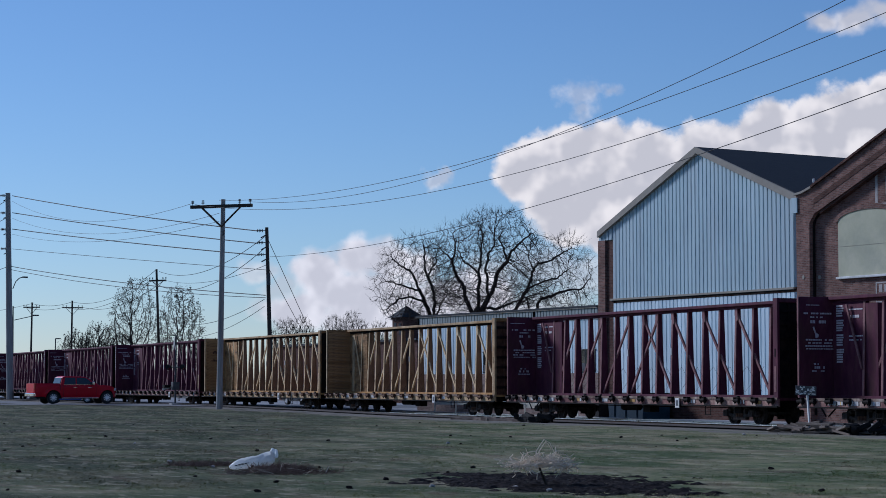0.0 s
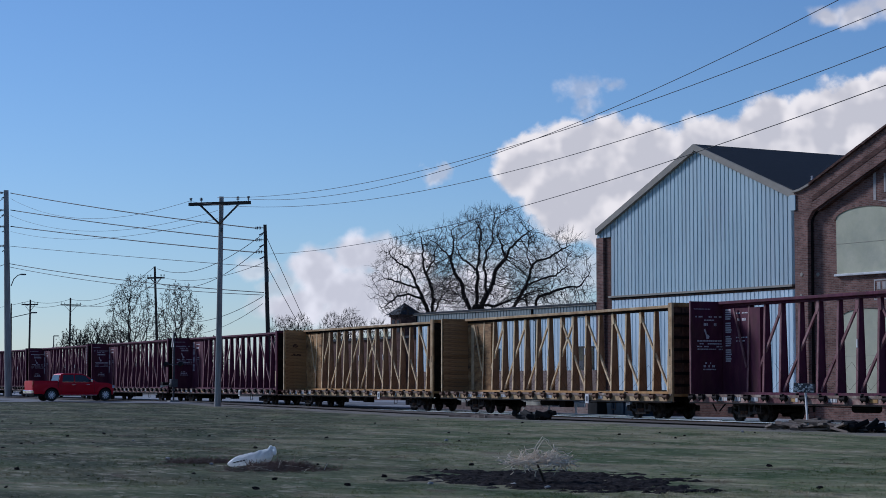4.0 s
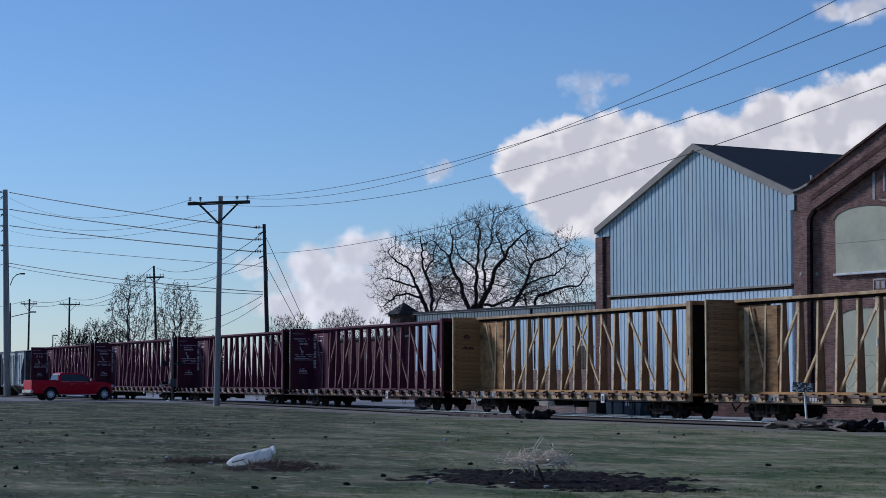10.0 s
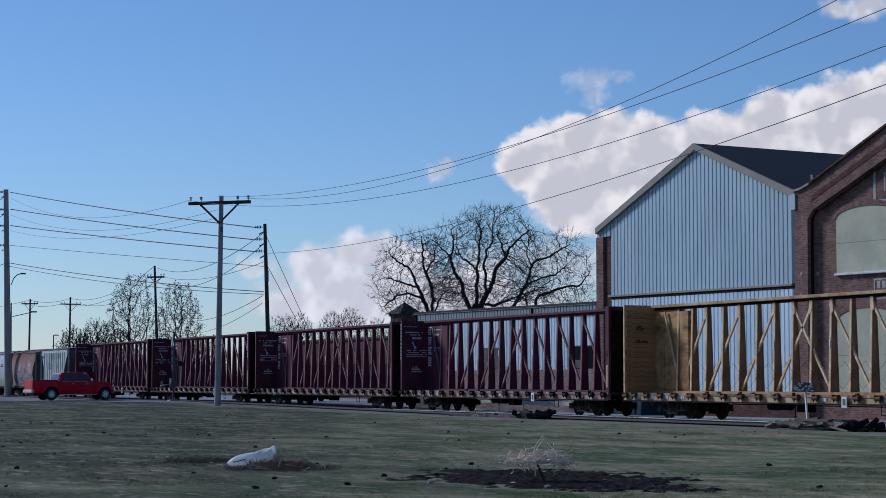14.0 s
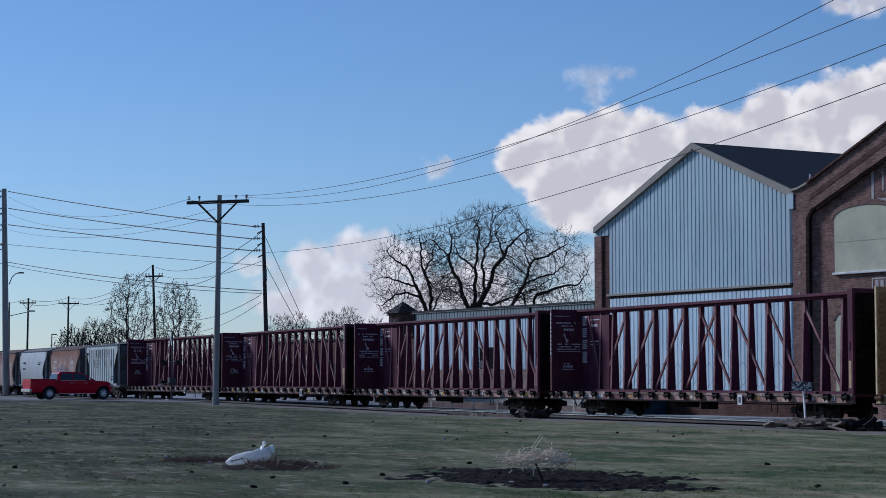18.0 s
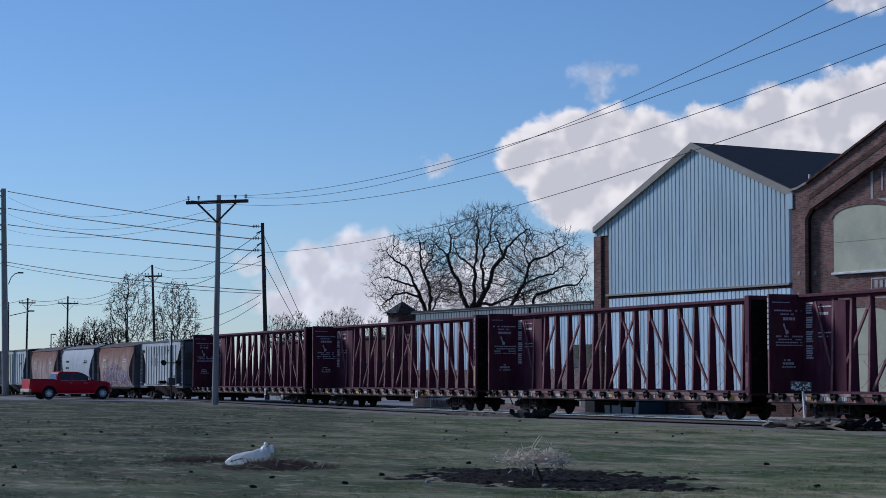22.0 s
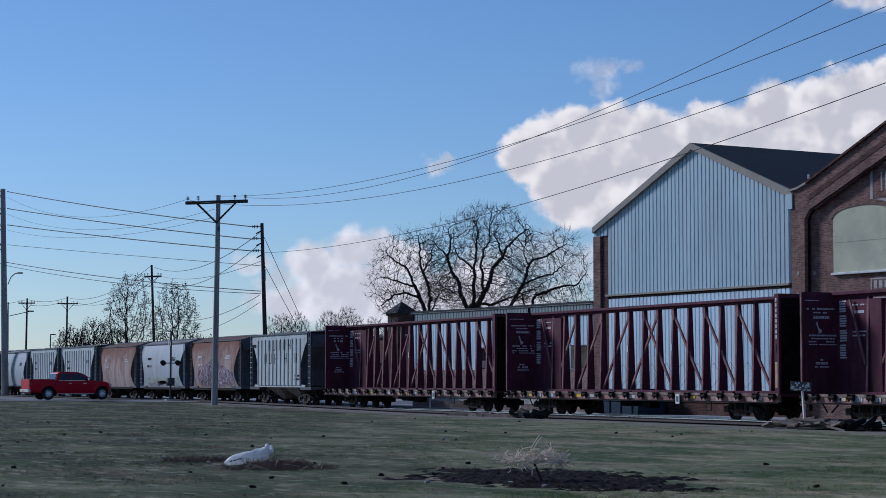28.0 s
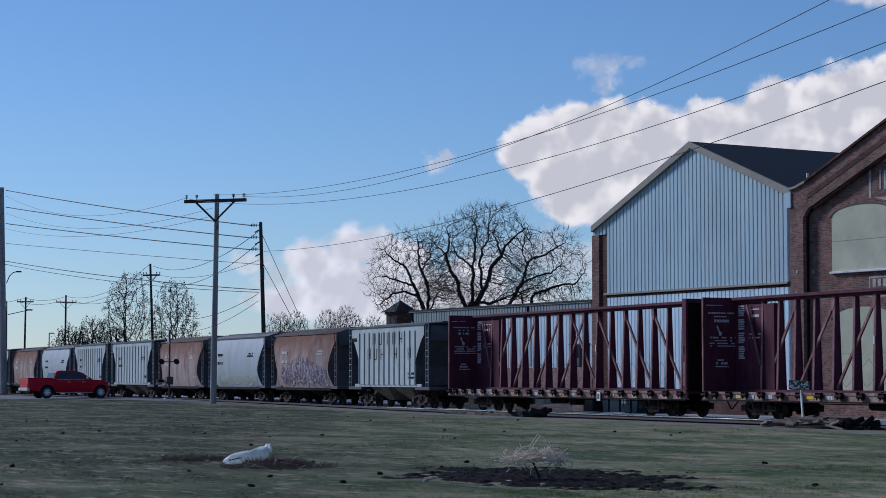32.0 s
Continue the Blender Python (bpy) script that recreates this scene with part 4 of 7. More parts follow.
        prism(bm, [(a - s * 0.06, zt + 0.22), (a + s * 0.12, zt + 0.22), (a + s * 0.17, zt - 0.22), (a + s * 0.06, zt - 0.30), (a - s * 0.06, zt - 0.05)], -0.125, -0.10)
        return bm
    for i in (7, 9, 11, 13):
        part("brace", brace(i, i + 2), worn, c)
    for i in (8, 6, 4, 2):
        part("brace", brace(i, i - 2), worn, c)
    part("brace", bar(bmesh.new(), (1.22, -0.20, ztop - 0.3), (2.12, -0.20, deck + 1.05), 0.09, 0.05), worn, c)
    # solid end panel of the spine
    part("spine_panel", bx(0.25, 2.95, -0.10, 0.10, deck + 0.05, ztop - 0.3), lining, c, "solid plate at the end of the spine")
    if lining is not paint:
        # nailing boards bolted upright on the panel
        part("batten", bx(0.70, 1.02, -0.125, -0.101, deck + 0.1, ztop - 0.35, 0.006), BRACE_TAN if lining is PLY_OLD else lining, c)
    # thin crossed tie cables low in the bays
    bm = bmesh.new()
    for a, b in zip(POST_X[2:], POST_X[3:]):
        rod(bm, (a, -0.5, deck + 0.2), (b, -0.4, deck + 1.2), 0.0045, n=4)
        rod(bm, (b, -0.5, deck + 0.2), (a, -0.4, deck + 1.2), 0.0045, n=4)
    tagged(part("tie_cable", bm, STEEL, c), kind="stuff")
    bm = bmesh.new()
    for a in POST_X[2:]:
        if r.random() < 0.75:
            x = a + r.uniform(0.1, 0.9)
            box(bm, x, x + r.uniform(0.06, 0.2), -0.62, -0.50, deck, deck + r.uniform(0.03, 0.08), 0.01)
    tagged(part("strap_litter", bm, PLASTIC, c), kind="stuff")
    # bulkheads
    for k, x in enumerate((0.0, L - 0.30)):
        i0, w = (0.02, 0.10) if k == 0 else (0.08, 0.30)
        b = part("bulkhead", bx(x + 0.04 + i0 / 2, x + 0.22 - (0.10 if k == 0 else 0), -1.46, 1.46, deck, ztop - 0.02), lining, c, "end bulkhead")
        for y in (-1.5, 1.5):
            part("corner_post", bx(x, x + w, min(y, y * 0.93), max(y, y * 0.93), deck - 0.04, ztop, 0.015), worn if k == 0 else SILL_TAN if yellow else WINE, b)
        part("head_beam", bx(x, x + w, -1.395, 1.395, ztop - 0.16, ztop, 0.015), paint, b)
        if k == 0 and lining is not paint:
            # lining boards laid one above the other
            me = None
            for j in range(17):
                z = deck + 0.03 + j * 0.205
                if me is None:
                    ob = part("lining_board", bx(0.0, 0.014, -1.39, 1.39, 0.0, 0.196), lining, b)
                    me = ob.data
                else:
                    ob = share("lining_board", me, b, Matrix())
                ob.matrix_basis = pose(0.121 + r.uniform(0, 0.005), 0, z, 0, r.uniform(-0.5, 0.5), r.uniform(-0.15, 0.15))
            if lining is PLY:
                for y0, y1, z0, z1 in ((-0.98, -0.52, 3.62, 3.86), (-1.05, -0.35, 3.10, 3.24)):
                    bm = bmesh.new()
                    for q in range(14):
                        u, v = r.uniform(y0, y1 - 0.12), r.uniform(z0, z1 - 0.06)
                        box(bm, 0.142, 0.146 + 0.0002 * q, u, u + r.uniform(0.06, 0.16), v, v + r.uniform(0.03, 0.09))
                    tagged(part("dark_stain", bm, RUST, b, "dark old stain on the boards"), kind="stuff")
        out = x - 0.04 if k == 0 else x + 0.22
        # the outer face's shade is put in as dark plate and ribs
        if k == 1:
            part("outer_plate", bx(x + 0.221, x + 0.228, -1.39, 1.39, deck + 0.01, ztop - 0.17), shell, b, "outer plate coloured dark for its shade")
            part("lock_slot", bx(x + 0.10, x + 0.17, -1.506, -1.499, 2.55, 2.85), STEEL, b)
            part("reflector_strip", bx(x + 0.05, x + 0.20, -1.506, -1.499, 1.25, 2.2), BRACE_TAN if seed % 2 else worn, b)
        for j in range(7):
            z = deck + 0.3 + j * 0.48
            part("rib", bx(out, out + 0.08, -1.39, 1.39, z, z + 0.11), STEEL, b)
        for j in range(4):
            yy = -1.0 + j * 0.66
            part("stiffener", bx(out + 0.01, out + 0.07, yy, yy + 0.07, deck + 0.05, ztop - 0.2), shell, b)
    # writing: bars only
    if lettered:
        bm = bmesh.new()
        for z, h, y0, y1 in ((4.40, 0.03, -1.36, -0.6), (4.08, 0.06, -1.28, -0.08), (3.95, 0.05, -1.0, -0.42), (3.75, 0.11, -1.0, -0.32), (3.12, 0.06, -1.2, -0.02), (3.01, 0.05, -1.1, -0.08), (2.90, 0.05, -1.22, -0.05), (2.80, 0.04, -1.2, 0.0), (2.24, 0.06, -0.86, -0.58), (2.10, 0.09, -0.92, -0.40), (1.99, 0.05, -0.95, -0.35)):
            bars(bm, y0, y1, z, h, seed + int(z * 100), 0, 0.10, "x", 0.126)
        prism(bm, [(-0.90, 3.60), (-0.84, 3.64), (-0.76, 3.42), (-0.64, 3.34), (-0.66, 3.24), (-0.78, 3.22), (-0.80, 3.36)], 0.122, 0.130, "x")
        tagged(part("stencil_marking", bm, FADED_MARK, c, "rows of faded white stencil bars"), kind="stuff")
        bm = bmesh.new()
        for j in range(24):
            z = 4.34 - j * 0.088
            if j not in (5, 11, 17):
                box(bm, 0.47, 0.90 + r.uniform(-0.08, 0.02), -0.108, -0.1, z, z + 0.058)
        for z, h, x0, x1 in ((4.2, 0.05, 1.25, 2.1), (3.92, 0.10, 1.3, 1.95), (3.24, 0.05, 1.25, 2.2), (3.1, 0.05, 1.25, 2.0)):
            bars(bm, x0, x1, z, h, seed + int(z * 77), -0.106, 0.10, "y")
        tagged(part("instruction_marking", bm, FADED_MARK, c), kind="stuff")
    bm = bmesh.new()
    for i in range(18):
        x = 0.75 + (i + 0.3) * (L - 1.5) / 18
        if r.random() < sill_marks:
            bars(bm, x, x + 0.5, 0.80, 0.13, seed * 31 + i, -1.512, 0.14, "y")
    for x in (1.9, 3.1, 4.3):
        bars(bm, x, x + 0.62, 0.79, 0.15, seed * 17 + int(x), -1.512, 0.16, "y")
    tagged(part("number_marking", bm, WHITE_MARK, c, "white marking bars on the sill"), kind="stuff")
    for i in () if yellow else (1, 5, 9, 13, 17):
        x = 0.75 + (i + 0.32) * (L - 1.5) / 18
        part("reflector", bx(x, x + 0.45, -1.516, -1.504, 0.80, 0.92), REFLEX if seed % 3 else YELLOW, c)
    if seed not in (11, 16):
        p = part("placard", bx(L - 7.25, L - 6.95, -1.60, -1.565, 0.60, 0.98), WHITE, c, "small white data plate")
        part("plate_bars", bx(L - 7.18, L - 7.02, -1.606, -1.601, 0.68, 0.90), HOP_DARK, p)
    # underframe gear, hand grips, bogies
    part("air_tank", rod(bmesh.new(), (L / 2 - 1.6, -0.7, 0.58), (L / 2 - 0.2, -0.7, 0.58), 0.15, n=12), STEEL, c)
    part("valve_box", bx(L / 2 + 0.5, L / 2 + 1.1, -0.95, -0.5, 0.38, 0.68, 0.03), STEEL, c)
    part("brake_rod", rod(bmesh.new(), (3.0, -0.45, 0.62), (L - 3.0, -0.45, 0.62), 0.02, n=6), STEEL, c)
    for x in (4.9, L - 4.9):
        bm = bmesh.new()
        for a in (-0.2, 0.2):
            rod(bm, (x + a, -1.5, low), (x + a, -1.5, 0.35), 0.018, n=5)
        rod(bm, (x - 0.2, -1.5, 0.36), (x + 0.2, -1.5, 0.36), 0.018, n=5)
        part("stirrup", bm, STEEL, c)
    for x in (3.3, L - 3.3):
        bogie(c, x)
    coupler(c, 0.0, -1)
    coupler(c, L, 1)
    return c


def hopper(m, label, kind, paint, length, seed, bays=2, graffiti=False, letters=False):
    """A covered hopper: ribbed straight sides or smooth bulging ones."""
    r = random.Random(seed)
    c = thing("covered_hopper", m, label, "railroad car", "cars of the freight train")
    L = length - 1.1
    rib = kind == "ribbed"
    z0 = 1.22 if rib else 0.98
    eave = 4.34 if rib else 4.18
    zt = 4.50

    def xin(z):
        """How far the end of the side plate stands in from the car's end at height z."""
        if rib:
            return 0.60 if z > 3.75 else 0.60 + 1.15 * smooth01(3.75 - z, -0.6, 1.6)
        return 0.26 + 1.10 * (max(0, min(1, (3.85 - z) / 1.7))) ** 0.8 if z > 2.15 else 1.36 - 0.80 * ((2.15 - z) / 1.2) ** 2
    zs = [z0 + (eave - z0) * i / 12 for i in range(13)]

    def half(z):
        if rib:
            return 1.50
        u = (z - 2.5) / 1.6
        return 1.56 - 0.24 * u * u
    rows = [(z, half(z), xin(z)) for z in zs]
    if rib:
        rows += [(4.42, 1.30, 0.33), (4.47, 0.7, 0.33), (zt, 0.0, 0.33)]
    else:
        rows += [(4.29, 1.08, 0.28), (4.39, 0.80, 0.28), (4.46, 0.42, 0.28), (zt, 0.0, 0.28)]
    ne = len(zs) - 1
    pts = [[[(xi + (L - 2 * xi) * k / 6, s * w, z) for k in range(7)] for z, w, xi in rows] for s in (-1, 1)]

    def skin(lo, hi):
        bm = bmesh.new()
        for s in (0, 1):
            g = [[bm.verts.new(p) for p in row] for row in pts[s][lo:hi + 1]]
            for a, b in zip(g, g[1:]):
                for k in range(6):
                    bm.faces.new((a[k], a[k + 1], b[k + 1], b[k]))
        bmesh.ops.remove_doubles(bm, verts=bm.verts, dist=0.001)
        for f in bm.faces:
            f.normal_update()
        bmesh.ops.recalc_face_normals(bm, faces=bm.faces)
        return bm
    part("body", skin(0, ne), paint, c, smooth=not rib)
    part("roof", skin(ne, len(rows) - 1), HOP_RUSTROOF if paint is HOP_TAN else HOP_ROOF, c, "weathered darker roof", smooth=not rib)
    # end faces get a darker colour than the sides: their shade, painted in
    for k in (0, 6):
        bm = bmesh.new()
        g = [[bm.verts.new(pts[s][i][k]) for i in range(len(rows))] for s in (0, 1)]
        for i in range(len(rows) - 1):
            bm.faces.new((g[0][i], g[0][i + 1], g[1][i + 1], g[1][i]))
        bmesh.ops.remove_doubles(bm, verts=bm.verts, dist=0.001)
        part("end_wall", bm, HOP_DARK, c, "end of the hopper, its shade put into the colour")
    part("floor", bx(1.7, L - 1.7, -1.3, 1.3, z0 - 0.02, z0 + 0.02), HOP_DARK, c)
    # slope sheets and end frames, with the end's shade in their colour too
    for e in (0, 1):
        def X(a):
            return a if e == 0 else L - a
        bm = bmesh.new()
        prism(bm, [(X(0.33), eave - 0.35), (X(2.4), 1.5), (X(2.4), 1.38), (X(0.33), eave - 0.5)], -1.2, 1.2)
        part("slope_sheet", bm, HOP_DARK, c, "slope sheet coloured dark for its shade")
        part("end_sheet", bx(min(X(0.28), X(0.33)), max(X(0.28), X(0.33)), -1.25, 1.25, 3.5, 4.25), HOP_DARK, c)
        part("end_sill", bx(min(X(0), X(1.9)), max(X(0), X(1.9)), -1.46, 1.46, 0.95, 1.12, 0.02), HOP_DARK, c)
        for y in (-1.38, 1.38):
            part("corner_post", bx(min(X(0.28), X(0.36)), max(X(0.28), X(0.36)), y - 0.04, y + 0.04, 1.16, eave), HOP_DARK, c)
            bm = bmesh.new()
            for a in (0.10, 0.44):
                rod(bm, (X(a), y * 1.06, 1.1), (X(a), y * 1.06, eave + 0.05), 0.02, n=5)
            for j in range(9):
                rod(bm, (X(0.10), y * 1.06, 1.35 + j * 0.33), (X(0.44), y * 1.06, 1.35 + j * 0.33), 0.016, n=5)
            part("ladder", bm, paint, c)
        bm = bmesh.new()
        rod(bm, (X(0.15), -1.3, 1.15), (X(0.15), -1.3, 2.2), 0.02, n=5)
        rod(bm, (X(0.15), 1.3, 1.15), (X(0.15), 1.3, 2.2), 0.02, n=5)
        rod(bm, (X(0.15), -1.3, 2.2), (X(0.15), 1.3, 2.2), 0.02, n=5)
        part("end_railing", bm, HOP_DARK, c)
        coupler(c, X(0), -1 if e == 0 else 1)
        bogie(c, X(1.9))
    for y in (-1.47, 1.47):
        part("side_sill", bx(1.0, L - 1.0, min(y, y * 0.95), max(y, y * 0.95), z0 - 0.12, z0 + 0.04, 0.015), paint if rib else STEEL, c)
    if rib:
        n = 12
        for i in range(n):
            x = 1.75 + (L - 3.5) * i / (n - 1)
            for y in (-1, 1):
                hang("side_rib", once("side_rib_%s" % paint.name, lambda: bx(-0.025, 0.025, -0.05, 0.05, z0, eave - 0.28), paint), c, x, y * 1.5)
    part("eave_rail", bx(0.30, L - 0.30, -1.56 if rib else -1.36, -1.47 if rib else -1.26, eave - 0.02, eave + 0.06), HOP_DARK, c, "dark eave rail")
    # outlet chutes under the body
    for i in range(bays):
        x = L * (i + 0.5) / bays if bays > 2 else L * (0.36 + 0.28 * i)
        bm = bmesh.new()
        v = [bm.verts.new(p) for p in ((x - 1.35, -1.35, z0 - 0.05), (x + 1.35, -1.35, z0 - 0.05), (x + 1.35, 1.35, z0 - 0.05), (x - 1.35, 1.35, z0 - 0.05), (x - 0.35, -0.5, 0.38), (x + 0.35, -0.5, 0.38), (x + 0.35, 0.5, 0.38), (x - 0.35, 0.5, 0.38))]
        for q in ((0, 1, 5, 4), (1, 2, 6, 5), (2, 3, 7, 6), (3, 0, 4, 7), (4, 5, 6, 7)):
            bm.faces.new([v[j] for j in q])
        bmesh.ops.recalc_face_normals(bm, faces=bm.faces)
        b = part("outlet_chute", bm, CHUTE if rib else STEEL, c, "dusty sloping discharge chute")
        part("gate", bx(x - 0.4, x + 0.4, -0.6, 0.6, 0.30, 0.38), STEEL, b)
    # roof walk and hatches
    part("roof_walk", bx(0.1, L - 0.1, 0.55, 0.95, zt + 0.03, zt + 0.06), STEEL, c)
    bm = bmesh.new()
    for i in range(9):
        x = 0.6 + (L - 1.2) * i / 8
        box(bm, x - 0.03, x + 0.03, 0.4, 0.98, zt - 0.2, zt + 0.03)
    part("walk_brackets", bm, HOP_DARK, c)
    part("hatch_trough", bx(0.9, L - 0.9, -0.32, 0.32, zt - 0.05, zt + 0.05, 0.03), HOP_DARK, c)
    # markings
    bm = bmesh.new()
    if letters:
        step = (L - 3.5) / 11
        for row, z, first, cells in ((0, 3.38, 2.5, 5), (1, 2.56, 1.5, 7)):
            for i in range(cells):
                x = 1.75 + (first + 1.32 * i) * step
                if row and i == 5:
                    continue
                slim = (row, i) in ((0, 2), (1, 3))
                xc = x + step / 2
                if slim:
                    box(bm, xc - 0.045, xc + 0.045, -1.508, -1.502, z, z + 0.62)
                    continue
                for q in (-0.20, 0.13):
                    box(bm, xc + q, xc + q + 0.07, -1.508, -1.502, z + (0.0 if q < 0 else 0.06), z + 0.62)
                box(bm, xc - 0.13, xc + 0.13, -1.508, -1.502, z + (0.0 if i % 2 else 0.27), z + (0.06 if i % 2 else 0.33))
        tagged(part("letter_marking", bm, STEEL, c, "large dark faded letter bars"), kind="stuff")
        bm = bmesh.new()
        bars(bm, L * 0.76, L * 0.84, 1.75, 0.12, seed, -1.506, 0.12, "y")
        bars(bm, L * 0.76, L * 0.84, 1.55, 0.10, seed + 1, -1.506, 0.12, "y")
        bars(bm, L * 0.06, L * 0.12, 3.6, 0.2, seed + 2, -1.506, 0.16, "y")
        tagged(part("stencil_marking", bm, STEEL, c), kind="stuff")
    else:
        y = -1.535 if not rib else -1.506
        for u, z, w, h in ((0.20, 3.05, 0.08, 0.16), (0.20, 2.5, 0.09, 0.16), (0.74, 3.1, 0.07, 0.1), (0.72, 2.95, 0.09, 0.1), (0.80, 1.6, 0.06, 0.2)):
            yy = y if rib else -half(z) - 0.012
            bars(bm, L * u, L * (u + w), z, h, seed + int(z * 10), yy, 0.15, "y")
        tagged(part("stencil_marking", bm, STEEL if paint is not HOP_TAN else WHITE_MARK, c), kind="stuff")
    if graffiti:
        bm = bmesh.new()
        mate = bmesh.new()
        cells = 15 if graffiti == 1 else 11
        for i in range(cells):
            xa, xb = L * (0.19 + 0.66 * i / cells), L * (0.19 + 0.66 * (i + 1.4) / cells)
            u = ((xa + xb) / 2 / L - 0.5) / 0.25
            zt2 = 1.75 if graffiti == 2 else 2.0 + 0.95 * math.exp(-u * u)
            for layer in range(4 if graffiti == 1 else 3):
                p = (r.uniform(xa, xb), r.uniform(1.08, zt2))
                for k in range(7):
                    q = (r.uniform(xa, xb), r.uniform(1.08, zt2))
                    steps = 3
                    bow = r.uniform(-0.25, 0.25)
                    last = p
                    for m2 in range(1, steps + 1):
                        f = m2 / steps
                        b = bow * math.sin(math.pi * f)
                        now = (p[0] + (q[0] - p[0]) * f + b, min(3.5, max(1.05, p[1] + (q[1] - p[1]) * f + b * 0.4)))
                        d = 0.012 + (k + 7 * layer) % 9 * 0.001
                        if abs(now[0] - last[0]) + abs(now[1] - last[1]) > 0.05:
                            bar(bm if layer % 2 == 0 else mate, (last[0], -half(last[1]) - d, last[1]), (now[0], -half(now[1]) - d, now[1]), r.uniform(0.02, 0.075), 0.004)
                        last = now
                    p = q
            if graffiti == 2:
                bar(mate, (xa, -half(1.3) - 0.02, 1.3), (xb, -half(1.5) - 0.02, 1.5), 0.06, 0.006)
        first, second = (GRAFF, GRAFF_C) if graffiti == 1 else (GRAFF_B, HOP_GREY)
        tagged(part("spray_paint", bm, first, c, "faded pale spray-painted strokes"), kind="stuff")
        tagged(part("spray_paint", mate, second, c, "faded darker spray-painted strokes"), kind="stuff")
    return c


TRAIN = []


def build_train():
    wine = "dark wine-red centre-beam flat car, empty, with white stencilling"
    tan = "yellow centre-beam flat car, empty, weathered, with plywood-brown bulkheads"
    tan_old = "yellow centre-beam flat car, empty, with grey weathered board bulkheads"
    slack = (-0.03, -0.05, -0.15, 0.02, 0.0, 0.0, -0.12, -0.05)     # how far each car hangs back in its couplings
    for k, y in enumerate((0, 0, 1, 1, 0, 0, 0, 0)):
        off = -k * CAR + slack[k]
        old = k == 2
        c = centerbeam(pose(run(0) + off, TRACK_Y, 0), (tan_old if old else tan) if y else wine, YELLOW if y else WINE, bool(y), 11 + k, not y, 0.12 if y else 0.22, (PLY_OLD if old else PLY) if y else None, RUST if old else None)
        if k in (4, 6):
            # letters painted one below the other on a corner post
            bm = bmesh.new()
            x = 0.012 if k == 4 else BODY - 0.20
            for j in range(10 if k == 4 else 8):
                z = 4.42 - j * 0.195
                box(bm, x, x + 0.085, -1.512, -1.5, z, z + 0.14)
            tagged(part("letter_marking", bm, WHITE_MARK, c, "white letter bars down the corner post"), kind="stuff")
        TRAIN.append((c, off))
    off = -7 * CAR - (CAR - BODY) / 2 + 0.07
    white = "white ribbed covered hopper with rusty chutes"
    kinds = (("ribbed", HOP_WHITE, 14.5, "white ribbed covered hopper with large dark faded letters", 0, 1),
             ("smooth", HOP_TAN, 12.6, "rusty tan smooth-sided covered hopper with spray-painted strokes", 1, 0),
             ("smooth", HOP_GREY, 13.0, "pale grey smooth-sided covered hopper with yellow paint strokes low down", 2, 0),
             ("smooth", HOP_TAN, 12.4, "rusty tan smooth-sided covered hopper, plain", 0, 0),
             ("ribbed", HOP_WHITE, 13.6, white, 0, 0), ("ribbed", HOP_WHITE, 12.6, white, 0, 0),
             ("smooth", HOP_GREY, 12.6, "pale grey smooth-sided covered hopper", 0, 0),
             ("smooth", HOP_TAN, 12.4, "tan smooth-sided covered hopper with rust streaks", 0, 0),
             ("ribbed", HOP_WHITE, 13.2, white, 0, 0), ("ribbed", HOP_WHITE, 13.2, white, 0, 0), ("smooth", HOP_GREY, 12.8, "pale grey smooth-sided covered hopper", 0, 0))
    for i, (kind, paint, ln, lab, g, lt) in enumerate(kinds):
        off -= ln
        short = 2.1 if i == 0 else 0.0       # the first hopper stands well back from the flat car
        at = off + 0.55 + short * 0.33
        c = hopper(pose(run(0) + at, TRACK_Y, 0), lab, kind, paint, ln - short, 70 + i, 2, g, bool(lt))
        if short:
            part("long_coupler", bx(ln - short - 1.1, ln - 0.9 - short * 0.33, -0.14, 0.14, 0.70, 0.95, 0.03), STEEL, c)
        TRAIN.append((c, at))


build_train()

# ---- poles and wires ----
def tapered(name, base, top, r0, r1, material, parent):
    a, b = Vector(base), Vector(top)
    k = 8
    bm = tube(bmesh.new(), [a.lerp(b, i / k) for i in range(k + 1)], [r0 + (r1 - r0) * i / k for i in range(k + 1)], 14)
    return part(name, bm, material, parent)


def insulator(parent, p, up=0.34, r=0.11):
    bm = bmesh.new()
    p = Vector(p)
    rod(bm, p, p + Vector((0, 0, up)), 0.025, n=6)
    for k in range(3):
        z = up * (0.45 + 0.22 * k)
        rod(bm, p + Vector((0, 0, z)), p + Vector((0, 0, z + 0.04)), r, r * 0.55, 8)
    return part("insulator", bm, CERAMIC, parent)


def crossarm_pole(name, base, top, arm_a, arm_b, drop, label, r=0.17, material=POLE, brace=True, n_ins=4):
    """A pole with one crossarm, all in places relative to its foot."""
    o = Vector(base)
    t = thing(name, Matrix.Translation(o), label, "utility pole")
    top, a, b = Vector(top) - o, Vector(arm_a) - o, Vector(arm_b) - o
    tapered("pole", (0, 0, -0.3), top, r, r * 0.68, material, t)
    bm = bar(bmesh.new(), a, b, 0.17, 0.20, (0, 0, 1))
    part("crossarm", bm, POLE_DARK, t, "dark wooden crossarm")
    c = (a + b) / 2
    if brace:
        for e in (a, b):
            f = c.lerp(e, 0.64)
            bm = bar(bmesh.new(), f - Vector((0, 0, 0.05)), c - Vector((0, 0, drop)), 0.16, 0.09, (0.3, 0.9, 0))
            part("brace", bm, POLE_DARK, t)
    for i in range(n_ins):
        u = (0.03, 0.20, 0.80, 0.97)[i] if n_ins == 4 else i / (n_ins - 1)
